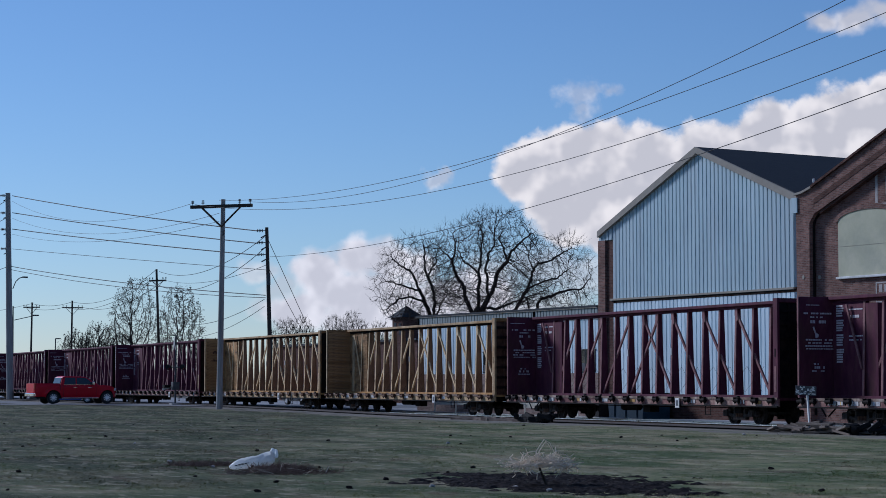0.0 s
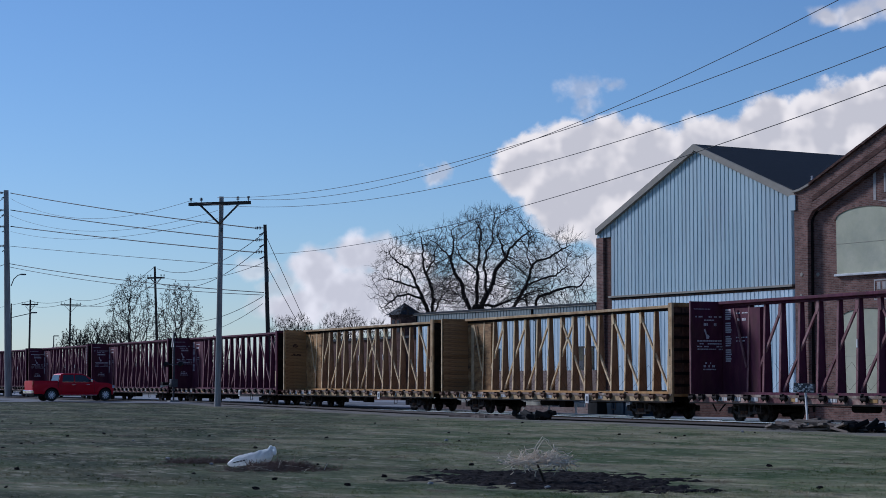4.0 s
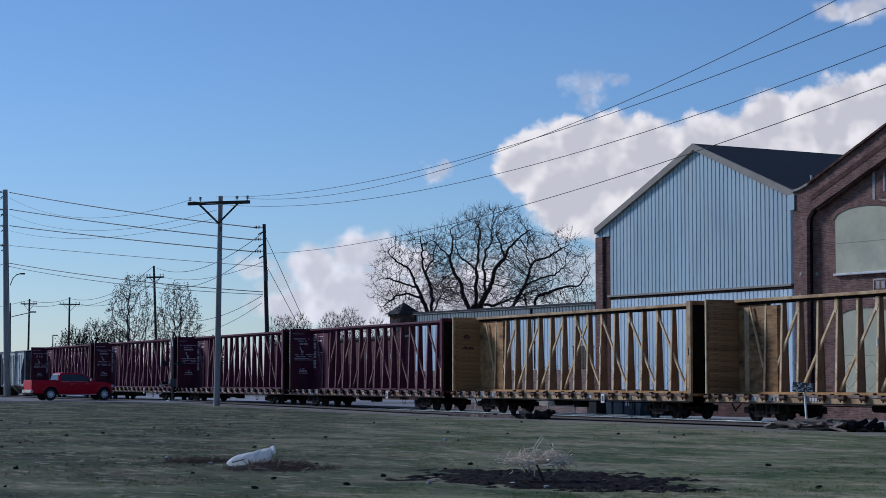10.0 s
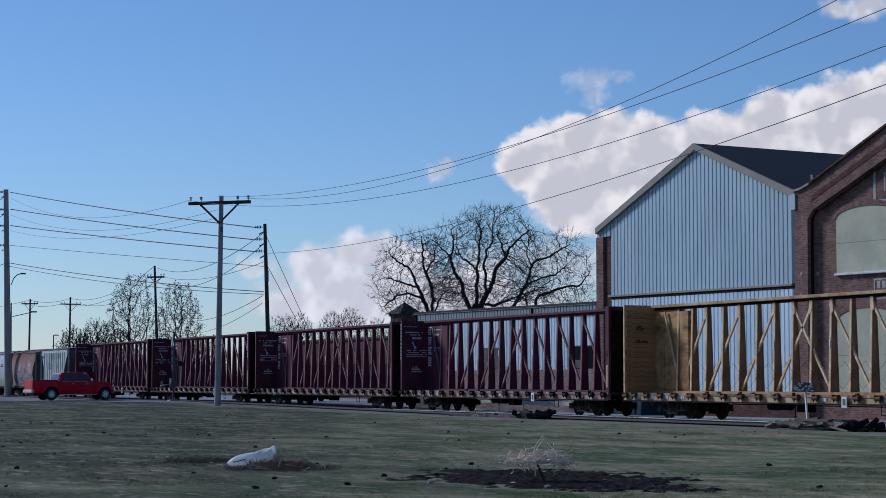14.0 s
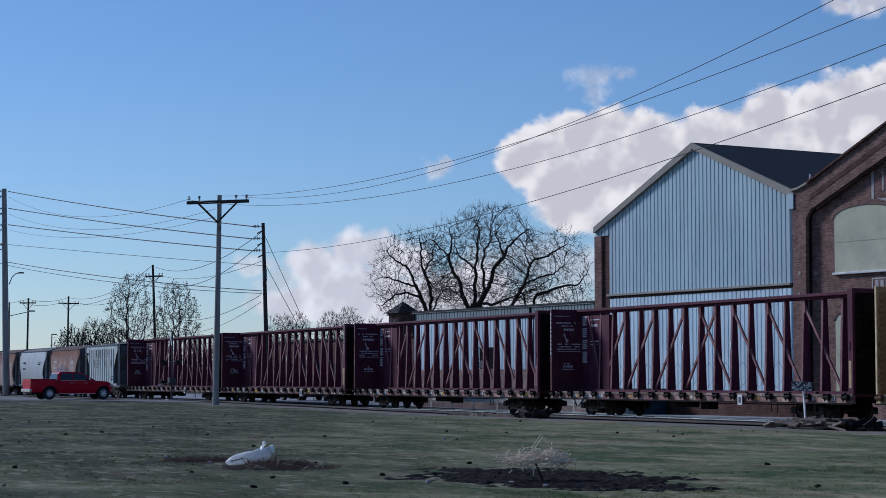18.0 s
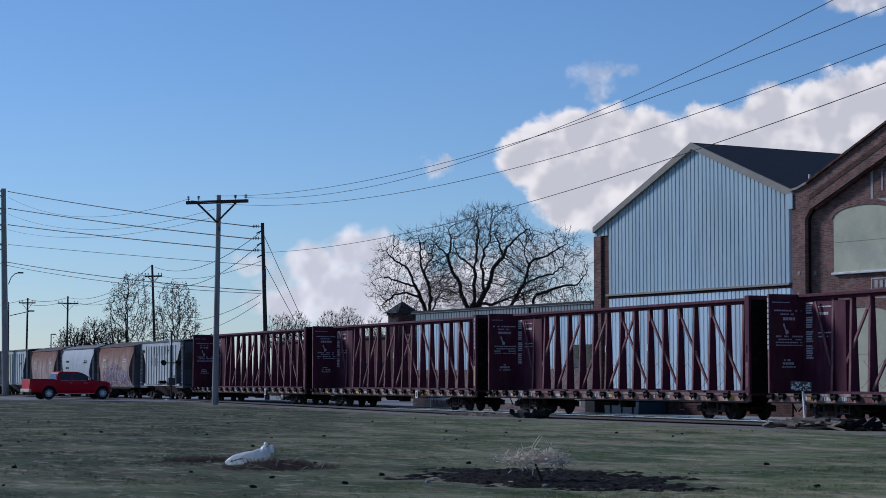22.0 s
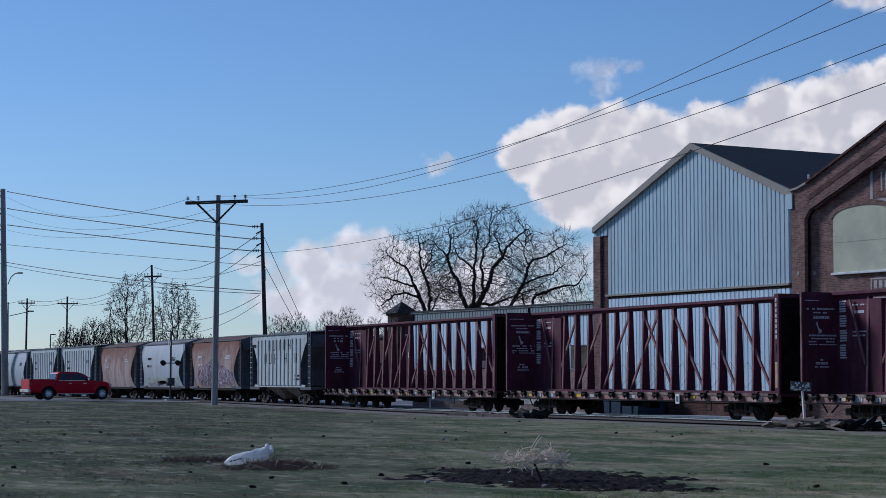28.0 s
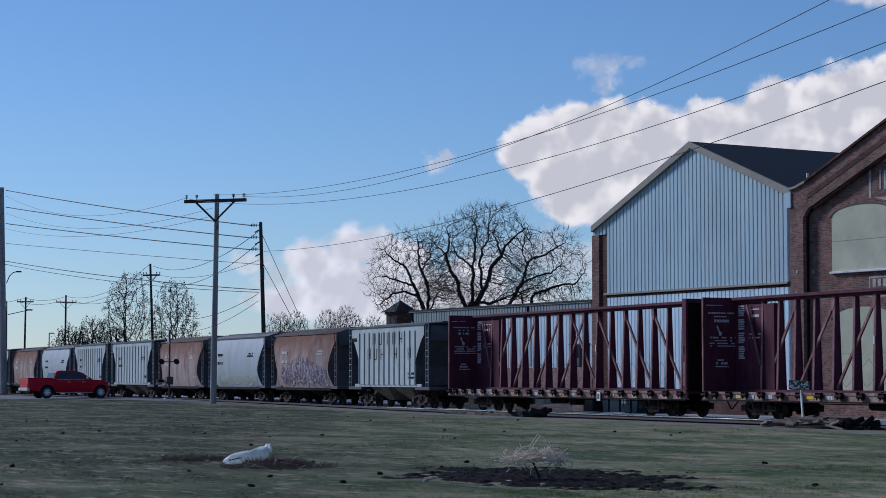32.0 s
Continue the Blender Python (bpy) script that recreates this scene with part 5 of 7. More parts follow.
        insulator(t, a.lerp(b, u) + Vector((0, 0, 0.05)))
    bm = rod(bmesh.new(), top * 0.83 + Vector((0.2, 0, 0)), top * 0.85 + Vector((0.2, 0, 0)), 0.06)
    part("bracket", bm, CERAMIC, t)
    return t


crossarm_pole("utility_pole", (-117.42, 37.14, 0.0), (-116.55, 37.02, 12.86), (-118.31, 35.5, 12.46), (-114.88, 38.32, 12.40), 1.25, "tall weathered grey wooden utility pole with braced crossarm", 0.20)


def line_pole(base, top, r, label, material, tiers):
    o = Vector(base)
    t = thing("utility_pole", Matrix.Translation(o), label, "utility pole")
    top = Vector(top) - o
    tapered("pole", (0, 0, -0.3), top, r, r * 0.66, material, t)
    side = Vector((-0.35, -0.94, 0))
    for z in tiers:
        p = top * (z / top.z)
        bm = bmesh.new()
        rod(bm, p, p + side * 0.75, 0.03, n=6)
        for k in range(4):
            rod(bm, p + side * (0.30 + 0.12 * k), p + side * (0.36 + 0.12 * k), 0.15, 0.08, 8)
        part("insulator_string", bm, CERAMIC, t)
        bm = rod(bmesh.new(), p - side * 0.1 + Vector((0, 0, -0.25)), p + side * 0.45 + Vector((0, 0, -0.55)), 0.05, n=6)
        part("switch_arm", bm, CERAMIC, t)
    return t


POLE_B = line_pole((-142.74, 49.27, 0.0), (-142.07, 48.56, 13.35), 0.19, "dark wooden utility pole with three tiers of insulators", POLE_DARK, (13.1, 12.2, 11.3))
bm = rod(bmesh.new(), (0.75, -0.4, 9.0), (0.70, -0.4, 9.9), 0.16, n=10)
part("fuse_box", bm, CERAMIC, POLE_B).location = (-0.2, -0.1, 0)
POLE_A = line_pole((-195.94, 40.61, 0.0), (-194.77, 39.85, 20.25), 0.36, "very tall weathered wooden transmission pole with street lamp", POLE, (20.0, 18.3, 16.7, 14.8))
bm = bmesh.new()
tube(bm, [(0.5, 0, 10.9), (0.6, 0.25, 11.6), (0.65, 0.6, 11.95), (0.7, 0.95, 12.05)], [0.05] * 4, 6)
arm = part("lamp_arm", bm, SIGNAL, POLE_A)
part("lamp_head", bx(0.6, 0.85, 0.85, 1.4, 11.98, 12.12, 0.04), SIGNAL, arm)
crossarm_pole("utility_pole", (-233.78, 66.54, -0.1), (-233.01, 65.68, 15.4), (-233.45, 64.9, 14.0), (-232.6, 66.8, 14.05), 0.8, "distant dark utility pole with short crossarm", 0.19, POLE_DARK)
crossarm_pole("utility_pole", (-327.47, 77.87, -0.2), (-326.39, 77.69, 15.4), (-327.05, 76.2, 14.25), (-325.7, 79.3, 14.2), 1.2, "distant dark utility pole with braced crossarm", 0.2, POLE_DARK)
crossarm_pole("utility_pole", (-330.21, 71.7, -0.2), (-329.1, 71.62, 15.1), (-329.7, 70.3, 14.3), (-328.6, 72.8, 14.3), 1.2, "distant dark utility pole with two crossarms", 0.2, POLE_DARK)
lp = thing("street_lamp", pose(-300.8, 62.7, 0), "distant thin street lamp with a long arm", "street lamp")
part("post", rod(bmesh.new(), (0, 0, -0.3), (0.4, -0.2, 13.3), 0.13, 0.09), POLE_DARK, lp)
part("arm", rod(bmesh.new(), (0.3, 0, 11.2), (0.8, 2.9, 11.9), 0.06, n=6), SIGNAL, lp)
part("head", bx(0.6, 1.0, 2.6, 3.6, 11.85, 12.05, 0.05), SIGNAL, lp)
lp = thing("street_lamp", pose(-298.5, 68.55, 0), "distant thin square-armed street lamp", "street lamp")
part("post", rod(bmesh.new(), (0, 0, -0.3), (0.1, 0, 8.45), 0.10, 0.08), SIGNAL, lp)
part("head", bx(-0.1, 0.3, 0.0, 0.75, 8.35, 8.5, 0.03), SIGNAL, lp)


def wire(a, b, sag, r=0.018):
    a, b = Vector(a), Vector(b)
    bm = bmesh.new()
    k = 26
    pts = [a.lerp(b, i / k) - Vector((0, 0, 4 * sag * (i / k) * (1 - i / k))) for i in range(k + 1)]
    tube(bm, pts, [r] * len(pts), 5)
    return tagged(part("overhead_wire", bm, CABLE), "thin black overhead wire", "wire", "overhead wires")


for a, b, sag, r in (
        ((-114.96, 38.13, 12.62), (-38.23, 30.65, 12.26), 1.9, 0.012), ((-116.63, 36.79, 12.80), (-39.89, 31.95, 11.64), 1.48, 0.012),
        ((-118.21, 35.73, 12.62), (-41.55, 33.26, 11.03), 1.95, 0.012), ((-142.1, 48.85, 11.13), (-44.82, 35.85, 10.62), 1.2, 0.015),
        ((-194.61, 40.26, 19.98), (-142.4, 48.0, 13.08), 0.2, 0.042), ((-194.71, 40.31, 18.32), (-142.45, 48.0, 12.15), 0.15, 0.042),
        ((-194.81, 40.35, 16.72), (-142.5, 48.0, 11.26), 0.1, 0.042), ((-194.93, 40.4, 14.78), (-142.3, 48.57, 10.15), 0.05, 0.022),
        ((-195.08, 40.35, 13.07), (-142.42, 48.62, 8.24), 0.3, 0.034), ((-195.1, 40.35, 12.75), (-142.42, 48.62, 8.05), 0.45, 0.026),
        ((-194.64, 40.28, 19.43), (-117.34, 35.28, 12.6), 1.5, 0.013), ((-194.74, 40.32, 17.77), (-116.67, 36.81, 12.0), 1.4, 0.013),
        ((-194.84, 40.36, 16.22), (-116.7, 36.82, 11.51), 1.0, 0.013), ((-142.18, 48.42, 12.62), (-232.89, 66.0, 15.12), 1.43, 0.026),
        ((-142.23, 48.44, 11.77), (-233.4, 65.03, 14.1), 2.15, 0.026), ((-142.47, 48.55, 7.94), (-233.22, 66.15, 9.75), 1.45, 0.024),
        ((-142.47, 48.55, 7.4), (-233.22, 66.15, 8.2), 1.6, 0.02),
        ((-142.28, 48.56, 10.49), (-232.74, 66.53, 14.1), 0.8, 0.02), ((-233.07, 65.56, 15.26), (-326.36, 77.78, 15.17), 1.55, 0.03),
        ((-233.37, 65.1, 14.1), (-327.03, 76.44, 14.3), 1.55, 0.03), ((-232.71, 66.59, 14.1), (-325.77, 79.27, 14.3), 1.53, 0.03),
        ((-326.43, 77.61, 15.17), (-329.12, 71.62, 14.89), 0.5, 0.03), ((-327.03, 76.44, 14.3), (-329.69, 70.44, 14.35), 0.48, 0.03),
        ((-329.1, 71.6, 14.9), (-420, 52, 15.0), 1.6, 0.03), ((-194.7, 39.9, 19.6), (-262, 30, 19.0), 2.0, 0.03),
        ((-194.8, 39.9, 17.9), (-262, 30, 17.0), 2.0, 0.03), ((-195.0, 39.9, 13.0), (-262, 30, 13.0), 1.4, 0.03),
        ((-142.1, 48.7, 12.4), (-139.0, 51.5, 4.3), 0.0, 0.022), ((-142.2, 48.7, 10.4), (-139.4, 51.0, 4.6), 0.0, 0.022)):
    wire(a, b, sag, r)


# ---- trees ----
def tree(name, base, dome, fork, seed, label, n=2600, step=0.24, twig=0.011, leaves=0, leaf=0.14, power=2.25, stems=1, hollow=0.35, sprays=3, spray=0.42, bend=0.16, limbs=(), square=2.0, inner=1.0, close=1.7):
    """A tree whose limbs reach out for points spread through its crown; each limb is as thick as the twigs it carries."""
    rs = np.random.RandomState(seed)
    ox, oy, zc, w, up, dn = dome
    pts = []
    while len(pts) < n:
        q = rs.uniform(-1, 1, 3)
        ln = (np.abs(q) ** square).sum() ** (1 / square)
        rim = 1.0 + 0.22 * noise.noise(Vector(q) * 1.7 + Vector((seed, 0, 0)))
        if hollow < ln < rim and rs.rand() < 0.35 + 0.65 * ln:
            pts.append((ox + q[0] * w, oy + q[1] * w, zc + q[2] * (up if q[2] > 0 else dn)))
    pts = np.array(pts)
    pos, par = [], []
    k = max(2, int(fork / step))
    for s in range(stems):
        a = 2 * math.pi * s / max(1, stems)
        off = np.array((0.25 * math.cos(a), 0.25 * math.sin(a), 0)) if stems > 1 else np.zeros(3)
        for i in range(k + 1):
            par.append(len(pos) - 1 if i else -1)
            pos.append(off * (1 + i / k) + np.array((0.12 * math.sin(i * 0.7 + seed), 0.12 * math.sin(i * 0.5 + s), -0.2 + (fork + 0.2) * i / k)))
    # main limbs that the tree already has: each leaves the nearest wood and bows a little to and fro
    for q, limb in enumerate(limbs):
        j = None
        for u, z in limb:
            bow = 0.5 * math.sin(1.9 * q + 0.8 * z)
            goal = np.array((u * 0.406 - bow * 0.914, u * 0.914 + bow * 0.406, z))
            if j is None:
                j = int(np.argmin(((np.array(pos) - goal) ** 2).sum(1)))
            while True:
                v = goal - pos[j]
                ln = math.sqrt((v * v).sum())
                if ln < step * 0.7:
                    break
                v = v / ln + rs.normal(0, 0.16, 3)
                par.append(j)
                pos.append(pos[j] + v / math.sqrt((v * v).sum()) * step)
                j = len(pos) - 1
    near = np.full(len(pts), -1)
    best = np.full(len(pts), 1e9)

    def look_at(new_ids):
        for i in new_ids:
            dd = ((pts - pos[i]) ** 2).sum(1)
            m = dd < best
            best[m], near[m] = dd[m], i
    look_at([i for i in range(len(pos)) if pos[i][2] > fork * 0.8])
    alive = np.ones(len(pts), bool)
    shoots = {}
    kill = (close * step) ** 2
    for it in range(160):
        alive &= best > kill
        if alive.sum() < 4 or len(pos) > 14000:
            break
        idx = np.where(alive)[0]
        heads = near[idx]
        order = np.argsort(heads, kind="stable")
        idx, heads = idx[order], heads[order]
        cut = np.flatnonzero(np.diff(heads)) + 1
        fresh = []
        for grp in np.split(idx, cut):
            i = near[grp[0]]
            shoots[i] = shoots.get(i, 0) + 1
            if shoots[i] > 3:
                alive[grp] = False
                continue
            v = pts[grp] - pos[i]
            v = (v / np.sqrt((v * v).sum(1))[:, None]).sum(0)
            v = v / (np.sqrt((v * v).sum()) + 1e-6) + rs.normal(0, bend, 3)
            v = v / np.sqrt((v * v).sum())
            fresh.append(len(pos))
            pos.append(pos[i] + v * step)
            par.append(i)
        look_at(fresh)
    m = len(pos)
    kids = [0] * m
    rad = [0.0] * m
    for i in range(m - 1, -1, -1):
        r = rad[i] ** (1 / power) if rad[i] else twig
        if par[i] >= 0:
            kids[par[i]] += 1
            rad[par[i]] += r ** power
        rad[i] = r
    V, F, LV, LF = [], [], [], []

    def seg(a, b, ra, rb, sides):
        a, b = Vector(a), Vector(b)
        dv = (b - a).normalized()
        u = dv.orthogonal().normalized()
        wv = dv.cross(u)
        i0 = len(V)
        for q, rr in ((a, ra), (b, rb)):
            for t in range(sides):
                c, s2 = math.cos(6.28319 * t / sides), math.sin(6.28319 * t / sides)
                V.append(q + (u * c + wv * s2) * rr)
        for t in range(sides):
            F.append((i0 + t, i0 + (t + 1) % sides, i0 + sides + (t + 1) % sides, i0 + sides + t))
    thick = []
    for i in range(m):
        if par[i] < 0:
            continue
        a, b = pos[par[i]], pos[i]
        ra, rb = min(rad[par[i]], rad[i] * 1.25), rad[i]
        if b[2] < fork * 0.98 and i < stems * (k + 1):
            thick.append((a, b, ra, rb))
            continue
        seg(a, b, ra, rb, 8 if rb > 0.08 else 5 if rb > 0.025 else 3)
        if rb < twig * 3.2:
            for q in range(sprays if kids[i] == 0 else int(rs.rand() < inner)):
                dv = (b - a) / step
                out = b - np.array((ox, oy, zc))
                v = dv * 0.8 + rs.normal(0, 0.38, 3) + out / (1.0 + np.sqrt((out * out).sum())) * 0.45 + np.array((0, 0, 0.15))
                v = v / np.sqrt((v * v).sum())
                ln = spray * rs.uniform(0.5, 1.2)
                e1 = b + v * ln * 0.5
                e2 = e1 + (v + rs.normal(0, 0.25, 3) + np.array((0, 0, 0.1))) * ln * 0.5
                seg(b, e1, twig * 0.8, twig * 0.6, 3)
                seg(e1, e2, twig * 0.6, twig * 0.35, 3)
                for _ in range(leaves):
                    c = Vector(e2 + rs.normal(0, 0.12, 3))
                    x = Vector(rs.normal(0, 1, 3)).normalized() * leaf * rs.uniform(0.6, 1.4)
                    y = x.orthogonal().normalized() * leaf * rs.uniform(0.35, 0.7)
                    i0 = len(LV)
                    LV.extend((c - x, c + y, c + x, c - y))
                    LF.append((i0, i0 + 1, i0 + 2, i0 + 3))
    t = thing(name, Matrix.Translation(Vector(base)), label, "tree")
    bm = bmesh.new()
    for a, b, ra, rb in thick:
        rod(bm, a, b, ra * 1.05, rb * 1.05, 10, False)
    bmesh.ops.remove_doubles(bm, verts=bm.verts, dist=0.0005)
    part("trunk", bm, BARK, t)
    me = bpy.data.meshes.new("crown")
    me.from_pydata(V, [], F)
    me.materials.append(BARK)
    ob = new("crown", me)
    ob.parent = t
    tagged(ob, "crown of forking limbs and fine twigs", kind="stuff")
    if LV:
        me = bpy.data.meshes.new("leaves")
        me.from_pydata(LV, [], LF)
        me.materials.append(LEAF)
        ob = new("leaves", me)
        ob.parent = t
        tagged(ob, "sparse withered leaves", kind="stuff")
    return t


bare = "large bare winter tree with spreading dark limbs"
# the main limbs of each tree: metres to the side of the trunk and above the ground
LIMBS_MID = (((-0.3, 6.5), (-0.9, 8.2), (-1.5, 9.4), (-1.7, 10.1), (-2.5, 10.8), (-3.2, 11.4)), ((-1.65, 10.1), (-1.45, 10.8), (-1.6, 11.9)),
             ((0.0, 6.5), (0.1, 8.2), (0.2, 9.0), (0.3, 10.1), (0.45, 11.3), (0.3, 12.3)), ((0.2, 9.0), (-0.4, 9.7), (-1.0, 10.1), (-1.3, 10.9)),
             ((0.4, 6.6), (1.1, 8.2), (1.4, 9.1), (2.1, 10.0), (2.5, 10.8), (3.4, 11.6), (4.0, 12.0)), ((0.75, 7.9), (0.6, 9.3), (0.8, 10.5), (1.3, 11.1), (1.25, 12.1)),
             ((2.1, 10.0), (1.9, 10.9), (1.5, 11.7)), ((0.5, 6.9), (1.3, 6.7), (2.2, 7.1)))
LIMBS_LEFT = (((0.2, 6.3), (0.3, 7.4), (0.1, 8.4), (-0.2, 9.1), (-0.4, 10.5), (-0.5, 11.5)), ((-0.2, 9.0), (0.4, 9.9), (0.5, 10.9)),
              ((-0.1, 6.3), (-0.5, 7.4), (-0.9, 8.6), (-1.5, 9.4), (-2.2, 9.7), (-2.6, 10.2)), ((-0.4, 7.2), (-1.4, 7.6), (-2.2, 7.4), (-3.3, 6.5)),
              ((-0.7, 8.0), (-1.7, 8.2), (-2.6, 8.6)), ((0.5, 6.4), (0.8, 7.2), (1.1, 7.7)))
LIMBS_RIGHT = (((-0.4, 6.3), (0.3, 7.6), (0.7, 8.2), (0.9, 9.3), (1.4, 9.9), (2.3, 10.1), (3.6, 10.9)), ((1.0, 9.4), (0.65, 10.3), (0.8, 11.3), (1.3, 11.7)),
               ((0.6, 8.0), (1.6, 8.6), (2.7, 8.8), (3.4, 9.4)), ((0.8, 6.4), (0.6, 7.5), (1.7, 7.9), (2.7, 8.6)),
               ((0.4, 7.7), (-0.4, 8.6), (-1.0, 9.1)), ((1.3, 6.2), (1.45, 7.4), (2.3, 7.6), (3.2, 8.0), (4.4, 8.2), (5.0, 9.0)))
tree("bare_tree", (-122.44, 56.87, -0.1), (0.3, 0.7, 8.4, 4.2, 5.1, 2.2), 6.0, 5, bare, 5600, 0.20, 0.0092, power=2.07, sprays=5, spray=0.55, close=1.5, bend=0.11, hollow=0.3, square=2.5, inner=0.35, limbs=LIMBS_MID)
tree("bare_tree", (-123.73, 54.0, -0.1), (-0.35, -0.8, 7.9, 2.8, 4.0, 2.3), 5.8, 9, bare, 2600, 0.20, 0.0092, power=2.07, sprays=5, spray=0.55, close=1.5, bend=0.11, hollow=0.3, square=2.5, inner=0.35, limbs=LIMBS_LEFT)
tree("bare_tree", (-121.2, 59.46, -0.1), (1.05, 2.4, 8.0, 2.7, 3.9, 1.9), 5.8, 21, bare, 1900, 0.20, 0.0092, power=2.07, sprays=5, spray=0.55, close=1.5, bend=0.11, hollow=0.3, square=2.5, inner=0.35, limbs=LIMBS_RIGHT)
leafy = "thin tree with a few withered leaves remaining"
tree("thin_tree", (-224.9, 60.7, -0.1), (0, 0, 8.0, 2.7, 6.2, 4.5), 4.0, 31, leafy, 800, 0.32, 0.020, 4, 0.085, stems=2, hollow=0.1, spray=0.6)
tree("thin_tree", (-223.0, 65.8, -0.1), (0, 0, 7.6, 2.7, 5.3, 4.2), 3.6, 37, leafy, 900, 0.32, 0.020, 5, 0.09, stems=2, hollow=0.1, spray=0.6)
for i, (x, y, h) in enumerate(((-228, 54.9, 7.8), (-227, 57.2, 8.6), (-226, 59.4, 7.4), (-221, 68.4, 6.5))):
    tree("scrub_tree", (x, y, -0.1), (0, 0, h * 0.55, 2.3, h * 0.45, h * 0.4), h * 0.25, 41 + i, "low dense dark scrub tree", 1500, 0.28, 0.026, 1, 0.11, hollow=0.0, spray=0.7, sprays=5)
for i, (x, y, h, w) in enumerate(((-264.1, 93.0, 11.0, 2.3), (-263.3, 95.1, 11.2, 2.2), (-261.8, 99.2, 11.3, 1.9), (-260.9, 101.6, 11.9, 2.6), (-259.4, 105.4, 10.4, 2.0))):
    tree("distant_tree", (x, y, -0.2), (0, 0, h * 0.66, w, h * 0.34, h * 0.16), h * 0.5, 61 + i, "distant bare winter tree", 2400, 0.25, 0.0135, power=2.0, spray=0.6, sprays=9, hollow=0.05, bend=0.15)



# ---- vehicles ----
def wheel(parent, x, y, r, out):
    w = new("wheel")
    w.parent = parent
    w.matrix_basis = pose(x, y, r)
    s = out
    part("tyre", lathe(bmesh.new(), [(r * 0.62, s * 0.10), (r * 0.95, s * 0.11), (r, s * 0.07), (r, -s * 0.10), (r * 0.94, -s * 0.13), (r * 0.6, -s * 0.13)], 28), RUBBER, w, smooth=False)
    rim = part("rim", lathe(bmesh.new(), [(r * 0.64, s * 0.085), (r * 0.60, s * 0.105), (r * 0.55, s * 0.02), (r * 0.2, s * 0.02), (r * 0.16, s * 0.085), (0.02, s * 0.09)], 28), ALLOY, w)
    bm = bmesh.new()
    for i in range(10):
        a = i * math.pi / 5
        c, q = math.cos(a), math.sin(a)
        bar(bm, (c * r * 0.15, s * 0.085, q * r * 0.15), (c * r * 0.60, s * 0.095, q * r * 0.60), r * 0.13, 0.03)
    lathe(bm, [(r * 0.20, s * 0.06), (r * 0.20, s * 0.11), (0.01, s * 0.115)], 12)
    part("spokes", bm, ALLOY, rim)
    return w


def vehicle(name, m, label, category, paint, low, roof, wheels, r, half, top_half, glass_side, front, rear, truck):
    """A car or pickup from its side outlines."""
    t = thing(name, m, label, category)

    def outline(pts):
        out = []
        for p in pts:
            if len(p) == 2:
                out.append(p)
            else:
                x, k = p[0], p[1]
                for i in range(9):
                    a = math.pi * (1 - i / 8) if k > 0 else math.pi * i / 8
                    out.append((x + k * 0 + (r + 0.09) * math.cos(a), r + (r + 0.09) * math.sin(a)))
        return out
    bm = bmesh.new()
    prism(bm, outline(low), -half, half)
    es = [e for e in bm.edges if abs(abs(e.verts[0].co.y) - half) < 1e-4 and abs(abs(e.verts[1].co.y) - half) < 1e-4 and max(e.verts[0].co.z, e.verts[1].co.z) > r * 2 + 0.2]
    bmesh.ops.bevel(bm, geom=es, offset=0.06, segments=3, affect="EDGES", profile=0.6)
    bmesh.ops.triangulate(bm, faces=[f for f in bm.faces if len(f.verts) > 4], ngon_method="EAR_CLIP")
    x1 = max(p[0] for p in low)
    for v in bm.verts:
        u = max(0.0, (abs(v.co.x) - x1 * 0.80) / (x1 * 0.20))
        v.co.y *= 1 - (0.16 if v.co.x > 0 else 0.07) * u * u - 0.04 * max(0.0, v.co.z - 2.4 * r) / r
        v.co.x -= (0.14 if v.co.x > 0 else 0.05) * u * (v.co.y / half) ** 2 * (1 if v.co.x > 0 else -1)
    body = part("body", bm, paint, t)
    bm = bmesh.new()
    n = len(roof)
    zmin, zmax = min(z for _, z in roof), max(z for _, z in roof)
    vs = [[bm.verts.new((x, s * (half - 0.05 + (top_half - half + 0.05) * (z - zmin) / (zmax - zmin)), z)) for x, z in roof] for s in (-1, 1)]
    bm.faces.new(vs[0][::-1])
    bm.faces.new(vs[1])
    for i in range(n):
        j = (i + 1) % n
        bm.faces.new((vs[0][i], vs[0][j], vs[1][j], vs[1][i]))
    bmesh.ops.recalc_face_normals(bm, faces=bm.faces)
    bmesh.ops.bevel(bm, geom=[e for e in bm.edges if min(e.verts[0].co.z, e.verts[1].co.z) > zmin + 0.1], offset=0.05, segments=3, affect="EDGES", profile=0.6)
    cab = part("cabin", bm, paint, t)

    def yat(z):
        return half - 0.05 + (top_half - half + 0.05) * (z - zmin) / (zmax - zmin) + 0.006
    for pts in glass_side:
        for s in (-1, 1):
            bm = bmesh.new()
            a = [bm.verts.new((x, s * yat(z), z)) for x, z in pts]
            b = [bm.verts.new((x, s * (yat(z) - 0.03), z)) for x, z in pts]
            bm.faces.new(a)
            bm.faces.new(b[::-1])
            for i in range(len(pts)):
                j = (i + 1) % len(pts)
                bm.faces.new((a[i], b[i], b[j], a[j]))
            bmesh.ops.recalc_face_normals(bm, faces=bm.faces)
            part("side_window", bm, GLASS, cab)
    for (xa, za), (xb, zb) in (front, rear):
        d = 0.012 if xa > 0 else -0.012
        bm = bmesh.new()
        q = [(xa + d, -yat(za) + 0.10, za), (xa + d, yat(za) - 0.10, za), (xb + d, yat(zb) - 0.10, zb), (xb + d, -yat(zb) + 0.10, zb)]
        v = [bm.verts.new(p) for p in q]
        w = [bm.verts.new((p[0] - 2 * d, p[1], p[2] - 0.02)) for p in q]
        bm.faces.new(v)
